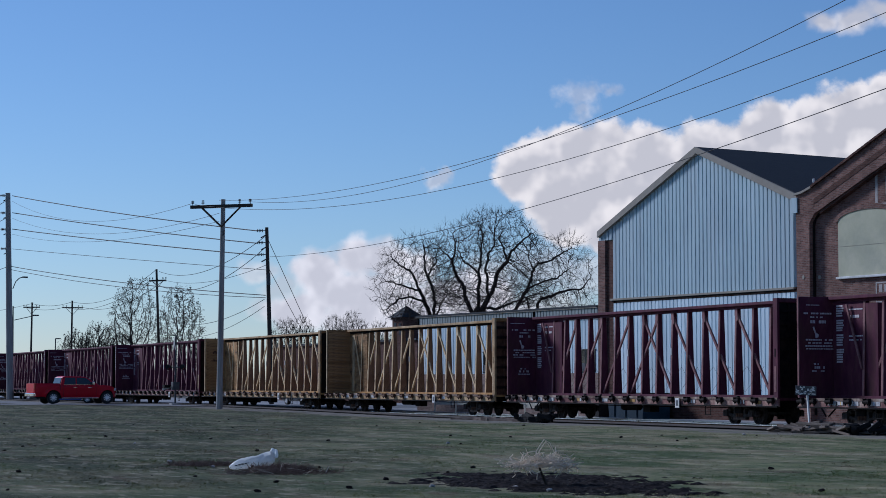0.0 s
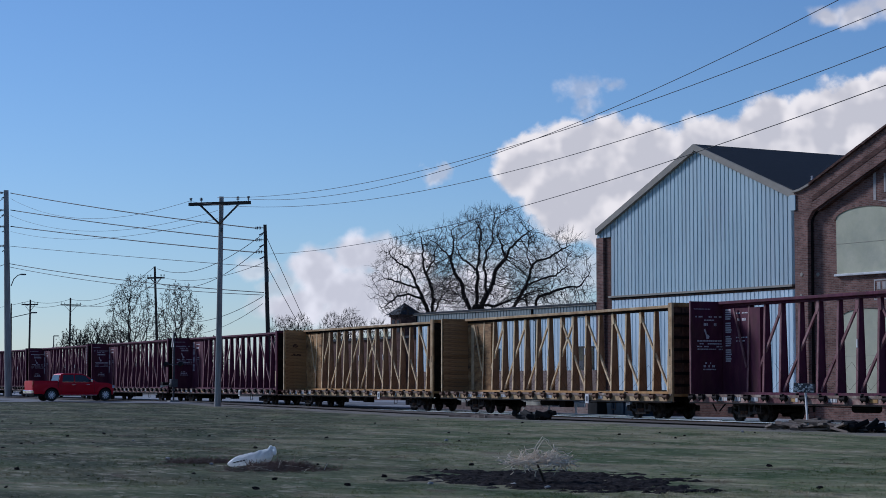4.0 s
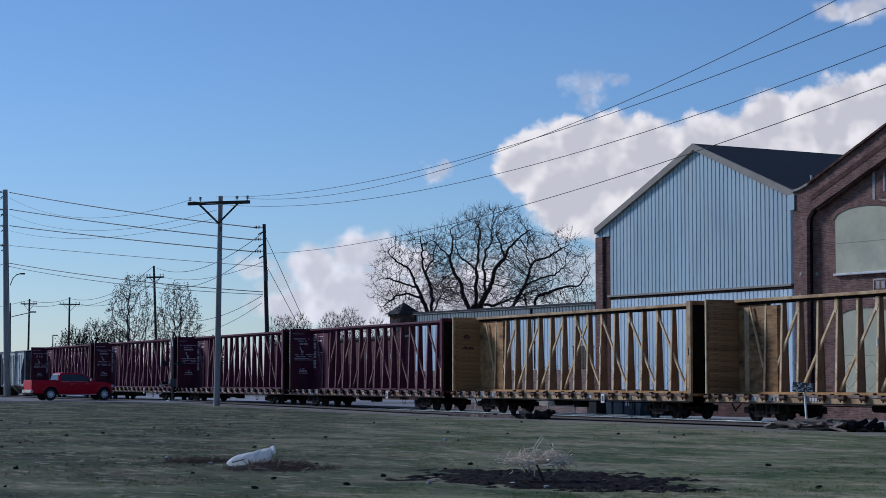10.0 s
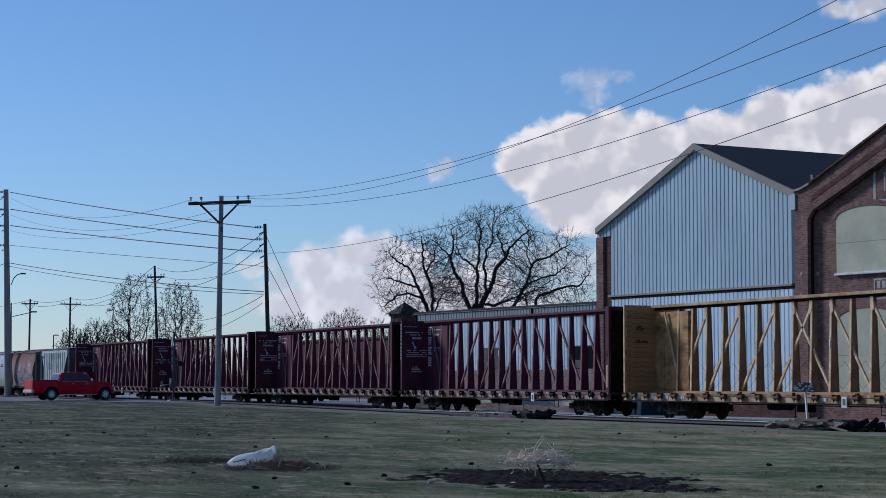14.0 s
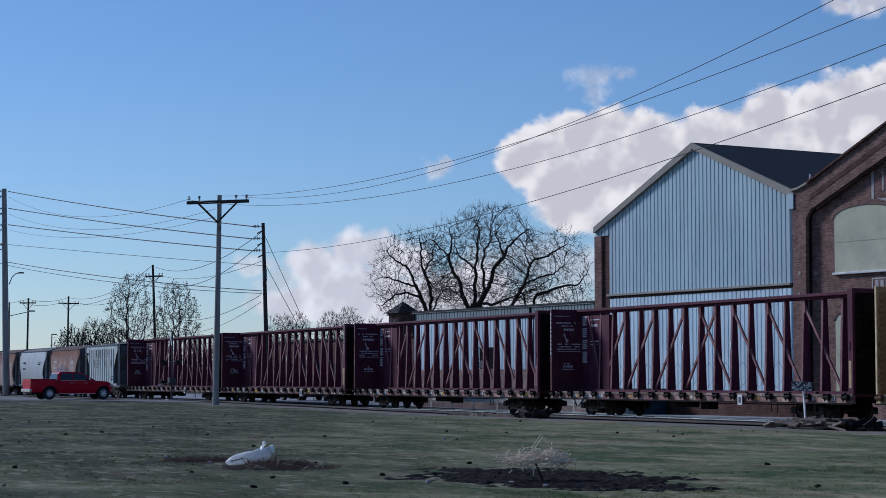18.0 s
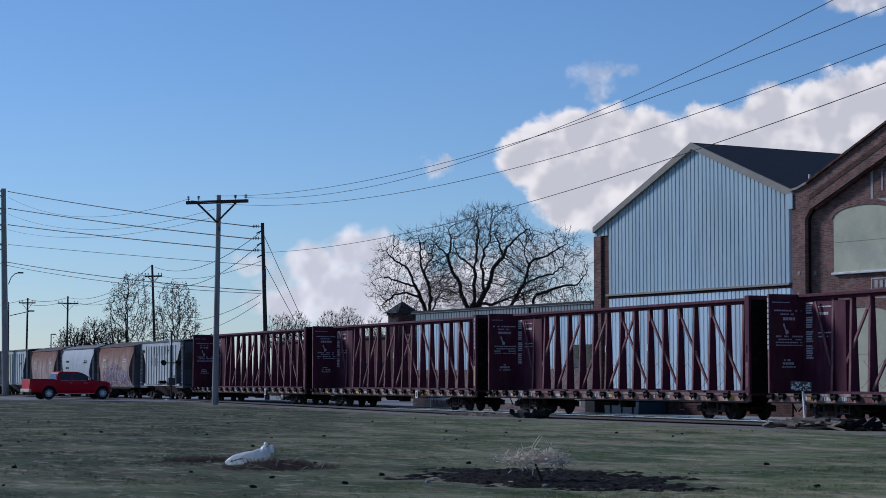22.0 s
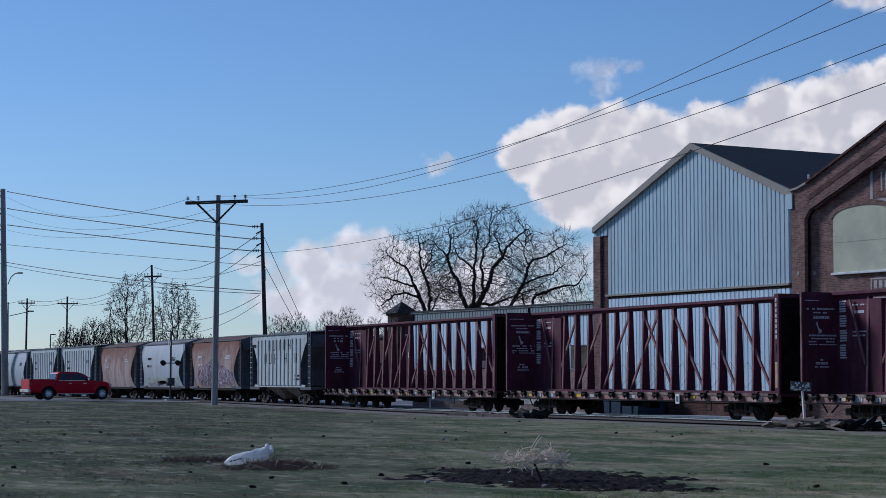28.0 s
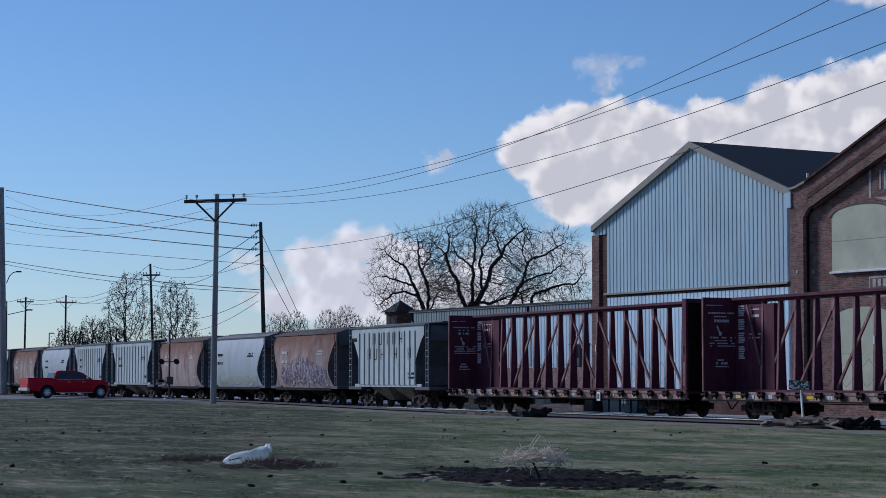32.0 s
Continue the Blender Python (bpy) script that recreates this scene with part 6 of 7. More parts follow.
        bm.faces.new(w[::-1])
        for i in range(4):
            j = (i + 1) % 4
            bm.faces.new((v[i], w[i], w[j], v[j]))
        bmesh.ops.recalc_face_normals(bm, faces=bm.faces)
        part("windscreen" if xa > 0 else "rear_window", bm, GLASS, cab)
    for x in wheels:
        for s in (-1, 1):
            wheel(t, x, s * (half - 0.11), r, s)
    return t, body, cab


def pickup(m):
    """A crew-cab pickup: curved sides with round arches, a cab with raked glass, a bed."""
    r, half = 0.425, 0.99
    wx = (-1.70, 2.15)
    x0, x1 = -3.02, 2.86
    t = thing("pickup_truck", m, "bright red crew-cab pickup truck with chrome bumpers, waiting on the road", "truck")

    def floor_at(x):
        z = 0.50 if x < -2.3 else 0.44
        for c in wx:
            q = (r + 0.10) ** 2 - (x - c) ** 2
            if q > 0:
                z = max(z, r + math.sqrt(q))
        return z

    def top_at(x):
        if x < -1.22:
            return 1.40
        if x < 1.35:
            return 1.30
        return 1.30 - 0.05 * (x - 1.35) - 0.22 * max(0.0, (x - 2.2) / 0.66) ** 2

    def side(x, z):
        y = half - 0.05 * max(0.0, (0.75 - z) / 0.3) ** 2 - 0.07 * max(0.0, (z - 1.08) / 0.3) ** 2
        for c in wx:
            d = abs(math.hypot(x - c, z - r) - (r + 0.10))
            y += 0.035 * math.exp(-(d / 0.10) ** 2)
        y -= 0.20 * max(0.0, (x - 2.15) / 0.71) ** 2 + 0.06 * max(0.0, (-2.7 - x) / 0.32) ** 2
        return y
    xs = [x0 + (x1 - x0) * i / 84 for i in range(85)]
    lv = 12
    bm = bmesh.new()
    grid = {}
    for s in (-1, 1):
        for i, x in enumerate(xs):
            a, b = floor_at(x), top_at(x)
            for k in range(lv + 1):
                z = a + (b - a) * k / lv
                grid[s, i, k] = bm.verts.new((x - 0.10 * max(0.0, (x - 2.4) / 0.46) * (0.5 if k else 1), s * side(x, z), z))
        for i in range(len(xs) - 1):
            for k in range(lv):
                bm.faces.new((grid[s, i, k], grid[s, i + 1, k], grid[s, i + 1, k + 1], grid[s, i, k + 1]))
    for i in range(len(xs) - 1):
        bm.faces.new((grid[-1, i, lv], grid[-1, i + 1, lv], grid[1, i + 1, lv], grid[1, i, lv]))
    for i in (0, len(xs) - 1):
        for k in range(lv):
            bm.faces.new((grid[-1, i, k], grid[1, i, k], grid[1, i, k + 1], grid[-1, i, k + 1]))
    bmesh.ops.recalc_face_normals(bm, faces=bm.faces)
    body = part("body", bm, RED, t, smooth=True)
    body.data.set_sharp_from_angle(angle=radians(40))
    part("underbody", bx(x0 + 0.15, x1 - 0.15, -0.72, 0.72, 0.36, 0.95, 0.03), PLASTIC, t)
    # cab
    base = [(-1.20, 1.26), (1.62, 1.26), (0.78, 1.80), (0.45, 1.90), (-0.75, 1.92), (-1.02, 1.84)]
    zmin, zmax = 1.26, 1.92

    def cy(z):
        return 0.93 - 0.17 * (z - zmin) / (zmax - zmin)
    bm = bmesh.new()
    vs = [[bm.verts.new((x, s * cy(z), z)) for x, z in base] for s in (-1, 1)]
    bm.faces.new(vs[0][::-1])
    bm.faces.new(vs[1])
    for i in range(6):
        j = (i + 1) % 6
        bm.faces.new((vs[0][i], vs[0][j], vs[1][j], vs[1][i]))
    bmesh.ops.recalc_face_normals(bm, faces=bm.faces)
    bmesh.ops.bevel(bm, geom=[e for e in bm.edges if min(e.verts[0].co.z, e.verts[1].co.z) > zmin + 0.1], offset=0.07, segments=4, affect="EDGES", profile=0.5)
    cab = part("cab", bm, RED, t)
    for pts in ([(-0.94, 1.33), (-0.10, 1.33), (-0.10, 1.80), (-0.84, 1.80)], [(-0.02, 1.33), (1.20, 1.33), (0.72, 1.74), (0.42, 1.80), (-0.02, 1.80)]):
        for s in (-1, 1):
            bm = bmesh.new()
            a = [bm.verts.new((x, s * (cy(z) + 0.006), z)) for x, z in pts]
            b = [bm.verts.new((x, s * (cy(z) - 0.03), z)) for x, z in pts]
            bm.faces.new(a)
            bm.faces.new(b[::-1])
            for i in range(len(pts)):
                j = (i + 1) % len(pts)
                bm.faces.new((a[i], b[i], b[j], a[j]))
            bmesh.ops.recalc_face_normals(bm, faces=bm.faces)
            part("side_window", bm, GLASS, cab)
    for name, (xa, za), (xb, zb), d in (("windscreen", (1.56, 1.32), (0.86, 1.77), 0.015), ("rear_window", (-1.17, 1.40), (-1.05, 1.80), -0.02)):
        bm = bmesh.new()
        q = [(xa + d, -cy(za) + 0.10, za), (xa + d, cy(za) - 0.10, za), (xb + d, cy(zb) - 0.10, zb), (xb + d, -cy(zb) + 0.10, zb)]
        v = [bm.verts.new(p) for p in q]
        w = [bm.verts.new((p[0] - 2 * d, p[1], p[2] - 0.02)) for p in q]
        bm.faces.new(v)
        bm.faces.new(w[::-1])
        for i in range(4):
            j = (i + 1) % 4
            bm.faces.new((v[i], w[i], w[j], v[j]))
        bmesh.ops.recalc_face_normals(bm, faces=bm.faces)
        part(name, bm, GLASS, cab)
    for x in wx:
        for s in (-1, 1):
            wheel(t, x, s * 0.87, r, s)
    part("bed_liner", bx(-2.90, -1.30, -0.80, 0.80, 1.395, 1.41), PLASTIC, t)
    part("tailgate", bx(-3.05, -3.0, -0.80, 0.80, 0.74, 1.39, 0.012), RED, t)
    for s in (-1, 1):
        def bar2(name, a, b, y0, y1, z0, z1, material, bevel=0.0, label=""):
            part(name, bx(a, b, min(s * y0, s * y1), max(s * y0, s * y1), z0, z1, bevel), material, t, label)
        bar2("tail_lamp", -3.05, -2.90, 0.80, 0.945, 0.98, 1.36, LAMPRED, 0.015)
        bar2("headlamp", 2.56, 2.84, 0.56, 0.86, 0.90, 1.08, LAMPCLR, 0.02)
        bar2("mirror", 1.00, 1.16, 0.95, 1.22, 1.30, 1.52, CHROME, 0.04, "chrome-capped mirror")
        bar2("running_board", -1.1, 1.55, 0.93, 1.02, 0.37, 0.43, CHROME, 0.012)
        bar2("window_trim", -0.95, 1.25, 0.925, 0.94, 1.295, 1.325, CHROME)
        for x in (-0.16, 0.88):
            bar2("door_handle", x - 0.12, x + 0.12, 0.985, 1.02, 1.10, 1.15, CHROME, 0.01)
        for x in (-1.0, -0.06, 1.34):
            bar2("door_gap", x, x + 0.014, 0.96, 0.9935, 0.55, 1.24, PLASTIC)
        bar2("bed_gap", -1.24, -1.21, 0.90, 0.9915, 0.52, 1.36, PLASTIC)
        bar2("front_bumper", 2.62, 2.84, 0.35, 0.82, 0.50, 0.70, CHROME, 0.03, "chrome bumper corner")
    part("rear_bumper", bx(-3.14, -2.92, -0.95, 0.95, 0.52, 0.74, 0.04), CHROME, t, "chrome bumper")
    part("grille", bx(2.80, 2.88, -0.60, 0.60, 0.74, 1.06, 0.01), PLASTIC, t)
    part("grille_bar", bx(2.86, 2.90, -0.58, 0.58, 0.88, 0.94, 0.01), CHROME, t)
    return t


def sedan(name, m, label, paint):
    r = 0.33
    low = [(-2.28, 0.48), (-2.20, 0.34), (-1.85, 0.30), (-1.38, 1), (-0.9, 0.26), (0.9, 0.26), (1.38, 1), (1.85, 0.28), (2.22, 0.32), (2.32, 0.50), (2.26, 0.72), (1.9, 0.86), (1.05, 0.95), (-1.6, 1.00), (-2.22, 0.96), (-2.30, 0.85)]
    roof = [(-1.70, 0.93), (1.10, 0.92), (0.30, 1.36), (-0.05, 1.44), (-0.75, 1.44), (-1.15, 1.36)]
    gs = ([(-1.15, 1.02), (-0.42, 1.00), (-0.42, 1.37), (-0.85, 1.36)], [(-0.34, 1.00), (0.72, 0.99), (0.22, 1.30), (-0.34, 1.37)])
    t, body, cab = vehicle(name, m, label, "car", paint, low, roof, (-1.38, 1.38), r, 0.91, 0.62, gs, ((1.02, 0.99), (0.34, 1.34)), ((-1.62, 1.00), (-1.18, 1.34)), False)
    for s in (-1, 1):
        part("headlamp", bx(2.08, 2.30, min(s * 0.52, s * 0.89), max(s * 0.52, s * 0.89), 0.62, 0.74, 0.02), LAMPCLR, t)
        part("tail_lamp", bx(-2.31, -2.2, min(s * 0.52, s * 0.89), max(s * 0.52, s * 0.89), 0.70, 0.84, 0.02), LAMPRED, t)
        part("mirror", bx(0.62, 0.76, min(s * 0.88, s * 1.06), max(s * 0.88, s * 1.06), 0.98, 1.10, 0.03), paint, t)
        for x in (-0.38, 0.85):
            part("door_gap", bx(x, x + 0.012, min(s * 0.909, s * 0.9125), max(s * 0.909, s * 0.9125), 0.36, 0.95), PLASTIC, t)
    part("grille", bx(2.28, 2.325, -0.5, 0.5, 0.42, 0.62, 0.01), PLASTIC, t)
    part("bumper", bx(-2.33, -2.22, -0.85, 0.85, 0.36, 0.55, 0.03), paint, t)
    return t


TRUCK_HEAD = 95.0
pickup(pose(-136.85, 32.7, gz(-136.85, 32.7) + 0.03, 0, 0, TRUCK_HEAD))
BLUE_CAR = sedan("blue_car", pose(-143.9, 34.3, 0.10, 0, 0, 246), "small shiny dark blue car on the side road", BLUE)
sedan("parked_car", pose(-137.4, 50.0, gz(-137, 50) + 0.02, 0, 0, 4), "dark grey parked car beyond the track", GREYCAR)


# ---- crossing signal, sign, fences, clutter ----
def crossing_signal():
    t = thing("crossing_signal", pose(-134.35, 39.3, gz(-134, 39.3)), "grey railway crossing signal mast with twin lamps and gate box", "crossing signal")
    part("foundation", bx(-0.35, 0.35, -0.35, 0.35, -0.3, 0.12, 0.02), CONCRETE, t)
    part("mast", rod(bmesh.new(), (0, 0, 0.1), (0.05, 0, 4.75), 0.065, n=12), SIGNAL, t)
    for a in (-1, 1):
        bm = bar(bmesh.new(), (-0.24 * a, -0.1 - 0.01 * a, 3.85), (0.10 * a, -0.1 - 0.01 * a, 4.68), 0.11, 0.02, (0, 1, 0))
        part("crossbuck_blade", bm, WHITE, t, "weathered white crossbuck blade")
    part("lamp_bar", rod(bmesh.new(), (-0.5, -0.4, 2.63), (0.5, 0.4, 2.63), 0.035), SIGNAL, t)
    for y in (-0.42, 0.42):
        lamp = part("backing_disc", lathe(bmesh.new(), [(0.19, -0.015), (0.19, 0.015)], 20), PLASTIC, t)
        lamp.matrix_basis = pose(y * 0.9, y, 2.63, 0, 0, 62)
        part("lamp", lathe(bmesh.new(), [(0.12, -0.16), (0.15, 0.0)], 14), LAMPRED, lamp)
        hood = part("hood", lathe(bmesh.new(), [(0.16, -0.30), (0.16, 0.0)], 14), PLASTIC, lamp)
        hood.location = (0, 0, 0.04)
    part("gate_box", bx(-0.2, 0.3, -0.25, 0.22, 1.05, 1.6, 0.04), SIGNAL, t, "grey gate motor box")
    part("counterweight", bx(-0.3, 0.25, -0.85, -0.4, 1.2, 1.4, 0.03), STEEL, t)
    part("gate_arm", bar(bmesh.new(), (-0.1, -0.1, 1.3), (-0.1, -0.9, 1.1), 0.12, 0.04, (1, 0, 0)), WHITE, t)
    part("bell", lathe(bmesh.new(), [(0.02, 0.0), (0.13, 0.03), (0.14, 0.08), (0.02, 0.10)], 14, "z"), SIGNAL, t).location = (0.05, 0, 4.76)


crossing_signal()


def small_sign():
    t = thing("trackside_sign", pose(-57.35, 39.0, gz(-57.35, 39)), "small weathered trackside sign on a thin leaning post", "sign")
    part("post", bar(bmesh.new(), (0.22, 0, -0.2), (0.04, 0, 1.36), 0.07, 0.05, (0.5, 0.85, 0)), WHITE, t, "pale thin post")
    b = part("board", bx(-0.40, 0.40, -0.05, -0.02, 1.30, 1.62, 0.01), SIGNAL, t, "flaking grey-white board with unreadable lettering")
    r = random.Random(4)
    bm = bmesh.new()
    for i in range(46):
        x, z = r.uniform(-0.39, 0.32), r.uniform(1.31, 1.57)
        box(bm, x, x + r.uniform(0.02, 0.09), -0.056, -0.0505, z, z + r.uniform(0.015, 0.05))
    tagged(part("flaked_paint", bm, WHITE, b), kind="stuff")
    t.rotation_euler = (0, radians(3), radians(28))


small_sign()


def tie_pile():
    r = random.Random(12)
    k = 0
    for i in range(44):
        u = r.random()
        x = -59.7 + 5.2 * u
        y = 39.4 + r.uniform(-0.7, 0.6)
        lay = (0, 0, 1, 1, 2)[i % 5] * (1 - abs(2 * u - 1) ** 2)
        ln = r.uniform(0.5, 2.2)
        t = part("old_tie", bx(-ln / 2, ln / 2, -0.075, 0.075, -0.04, 0.04, 0.015), DUSTY_TIE if r.random() < 0.75 else TIEWOOD)
        t.matrix_basis = pose(x, y, gz(x, y) + 0.07 + lay * 0.14, r.uniform(-14, 14), r.uniform(-9, 9), r.uniform(-26, 26))
        tagged(t, "old splintered grey-brown railway tie in a heap", "railway tie", "heap of old ties")
    for i in range(13):
        x, y = -54.6 + r.uniform(-0.9, 0.8), 39.3 + r.uniform(-0.4, 0.4)
        t = part("scrap_block", bx(-0.24, 0.24, -0.10, 0.10, -0.08, 0.08, 0.03), BLACKRUB)
        t.matrix_basis = pose(x, y, gz(x, y) + 0.1 + 0.09 * (i % 3), r.uniform(-40, 40), r.uniform(-40, 40), r.uniform(0, 180))
        tagged(t, "black tarry scrap block by the ties", "scrap", "black scrap")
    for i in range(20):
        x, y = -78.6 + r.uniform(-1.6, 1.5), 39.4 + r.uniform(-0.3, 0.3)
        t = part("scrap_block", bx(-0.38, 0.38, -0.10, 0.10, -0.09, 0.09, 0.03), BLACKRUB)
        t.matrix_basis = pose(x, y, gz(x, y) + 0.10 + (0.15 if i > 11 else 0), r.uniform(-20, 20), r.uniform(-20, 20), r.uniform(-40, 40))
        tagged(t, "black scrap heaped beside the track", "scrap", "black scrap")
    for i in range(14):
        x, y = -82.5 + r.uniform(-4, 3), 39.6 + r.uniform(-0.4, 0.5)
        t = part("old_tie", bx(-0.9, 0.9, -0.11, 0.11, -0.08, 0.08, 0.02), TIEWOOD)
        t.matrix_basis = pose(x, y, gz(x, y) + 0.05, 0, r.uniform(-4, 4), r.uniform(-20, 20))
        tagged(t, "old brown railway tie half sunk in the ballast", "railway tie", "old ties")


tie_pile()


def guard_rail():
    t = thing("guard_rail", pose(-104.09, 45.8, 0.03), "long low cream-painted guard rail on white posts", "guard rail")
    for i in range(4):
        z = -0.036 * i
        part("rail_board", bx(i * 4.55 + 0.01, i * 4.55 + 4.53, -0.05, 0.05, z + 0.36, z + 0.68, 0.015), RAIL_CREAM, t)
    for i in range(7):
        part("post", bx(i * 2.9 - 0.06, i * 2.9 + 0.06, -0.09, -0.055, -0.4, 0.58 - 0.023 * i, 0.01), RAIL_CREAM, t)
    part("kerb", bx(-1, 22.8, -0.3, -0.1, -0.3, -0.06, 0.02), WHITE, t, "pale painted kerb")


guard_rail()


def bin_():
    t = thing("refuse_container", pose(-86.9, 47.6, -0.12), "dark blue steel refuse container by the wall", "container")
    bm = bmesh.new()
    prism(bm, [(0, 0), (3.3, 0), (3.45, 1.0), (3.3, 1.15), (0, 1.15), (-0.15, 1.0)], 0, 1.5)
    part("body", bm, DUMP, t)
    part("lid", bx(-0.1, 3.4, -0.05, 1.55, 1.16, 1.24, 0.02), PLASTIC, t)
    for x in (0.5, 1.6, 2.7):
        part("rib", bx(x, x + 0.1, -0.05, 0.0, 0.05, 1.0), DUMP, t)
    part("placard", bx(1.9, 2.3, -0.014, -0.004, 0.45, 0.75), HOP_GREY, t)


bin_()
tagged(part("service_cabinet", bx(-88.6, -87.6, 47.4, 48.2, -0.2, 0.85, 0.03), PLASTIC), "dark service cabinet beside the container", "cabinet")


def sheet_bag():
    """A crumpled white plastic sheet on the grass; its two folds stir in the wind."""
    t = thing("plastic_sheet", pose(-37.2, 12.0, gz(-37.2, 12.0), 0, -2, 70), "crumpled white plastic sheet lying on the lawn", "plastic sheet")

    def pillow(name, x0, x1, z0, z1, r0, r1, seed, ends):
        """A crumpled bag of sheet: a bulging tube with creases, flattened where it lies."""
        bm = bmesh.new()
        n, k = 40, 26
        g = []
        for i in range(n + 1):
            q = i / n
            shut = max(0.02, min(1.0, ends[0] * q + 0.02, ends[1] * (1 - q) + 0.02)) ** 0.5
            row = []
            for j in range(k):
                a = 2 * math.pi * j / k
                c, d = math.cos(a), math.sin(a)
                w = noise.noise(Vector((q * 5 + seed, c * 1.6, d * 1.6))) * 0.30 + abs(noise.noise(Vector((q * 11 - c * 2, seed, d * 3.5 + q * 4)))) * -0.34 + noise.noise(Vector((q * 24, c * 6, d * 6 + seed))) * 0.10
                rr = (r0 + (r1 - r0) * q) * shut * (1.08 + w)
                row.append(bm.verts.new((x0 + (x1 - x0) * q, rr * 1.25 * c + 0.04 * math.sin(4 * q + seed), max(0.004, z0 + (z1 - z0) * q + rr * d))))
            g.append(row)
        for a, b in zip(g, g[1:]):
            for j in range(k):
                bm.faces.new((a[j], a[(j + 1) % k], b[(j + 1) % k], b[j]))
        bmesh.ops.recalc_face_normals(bm, faces=bm.faces)
        return part(name, bm, BAG, t, smooth=True)
    low = pillow("low_fold", -0.02, 0.88, 0.06, 0.19, 0.10, 0.125, 2.0, (5, 14))
    high = pillow("raised_fold", -0.24, 0.20, -0.02, 0.05, 0.07, 0.125, 6.0, (6, 16))
    high.location = (0.74, 0, 0.20)
    bm = bmesh.new()
    for i in range(5):
        box(bm, 0.10 + 0.062 * i, 0.145 + 0.062 * i, -0.155, -0.125, 0.075 + 0.010 * i, 0.098 + 0.010 * i)
    part("print_bars", bm, SLATE, low)
    # a loose corner of the sheet that the wind lifts
    bm = bmesh.new()
    g = []
    for i in range(9):
        q = i / 8
        row = []
        for j in range(7):
            v = (j / 6 - 0.5) * 2
            w = 0.15 * (1 - q) ** 0.8 + 0.012
            row.append(bm.verts.new((0.27 * q + 0.02 * noise.noise(Vector((q * 4, v * 2, 3))), v * w, 0.035 * (1 - v * v) + 0.05 * noise.noise(Vector((q * 5, v * 3, 7))))))
        g.append(row)
    for a, b in zip(g, g[1:]):
        for j in range(6):
            bm.faces.new((a[j], a[j + 1], b[j + 1], b[j]))
    ob = part("loose_flap", bm, BAG, t, smooth=True)
    ob.location = (0.66, 0, 0.20)
    ob.modifiers.new("thickness", "SOLIDIFY").thickness = 0.006
    return low, high, ob


FOLDS = sheet_bag()


def brush(name, x, y, rad, n, height, material, label, seed, lo=0.2, hi=0.9, flat=0.35):
    r = random.Random(seed)
    bm = bmesh.new()
    for i in range(n):
        a, d = r.uniform(0, 2 * math.pi), rad * math.sqrt(r.random())
        p = Vector((d * math.cos(a), d * math.sin(a), r.random() * height * (1 - d / rad * 0.7)))
        q = r.uniform(0, 2 * math.pi)
        ln = r.uniform(lo, hi)
        e = p + Vector((math.cos(q), math.sin(q), r.gauss(0.05, flat))) * ln
        e.z = max(0.01, e.z)
        mid = (p + e) / 2 + Vector((r.gauss(0, 0.06), r.gauss(0, 0.06), abs(r.gauss(0, 0.05))))
        w = r.uniform(0.0025, 0.006)
        rod(bm, p, mid, w, w * 0.8, 3, False)
        rod(bm, mid, e, w * 0.8, w * 0.4, 3, False)
    ob = part(name, bm, material)
    ob.location = (x, y, gz(x, y))
    return tagged(ob, label, "brush", kind="stuff")


brush("brush_pile", -36.22, 12.72, 0.60, 1700, 0.14, BROWN_TWIG, "low heap of brown cut twigs and roots", 3, 0.04, 0.17, 0.12)
brush("brush_pile", -36.0, 12.7, 1.15, 420, 0.03, BROWN_TWIG, "thin scatter of brown twigs", 5, 0.04, 0.2, 0.1)
brush("brush_pile", -39.3, 12.1, 0.7, 600, 0.05, BROWN_TWIG, "dark thin scatter of roots and twigs", 9, 0.03, 0.14, 0.1)
brush("brush_pile", -35.9, 12.7, 0.8, 22, 0.16, PALE_STRAW, "dry pale stalks on the brush heap", 6, 0.25, 0.6, 0.1)


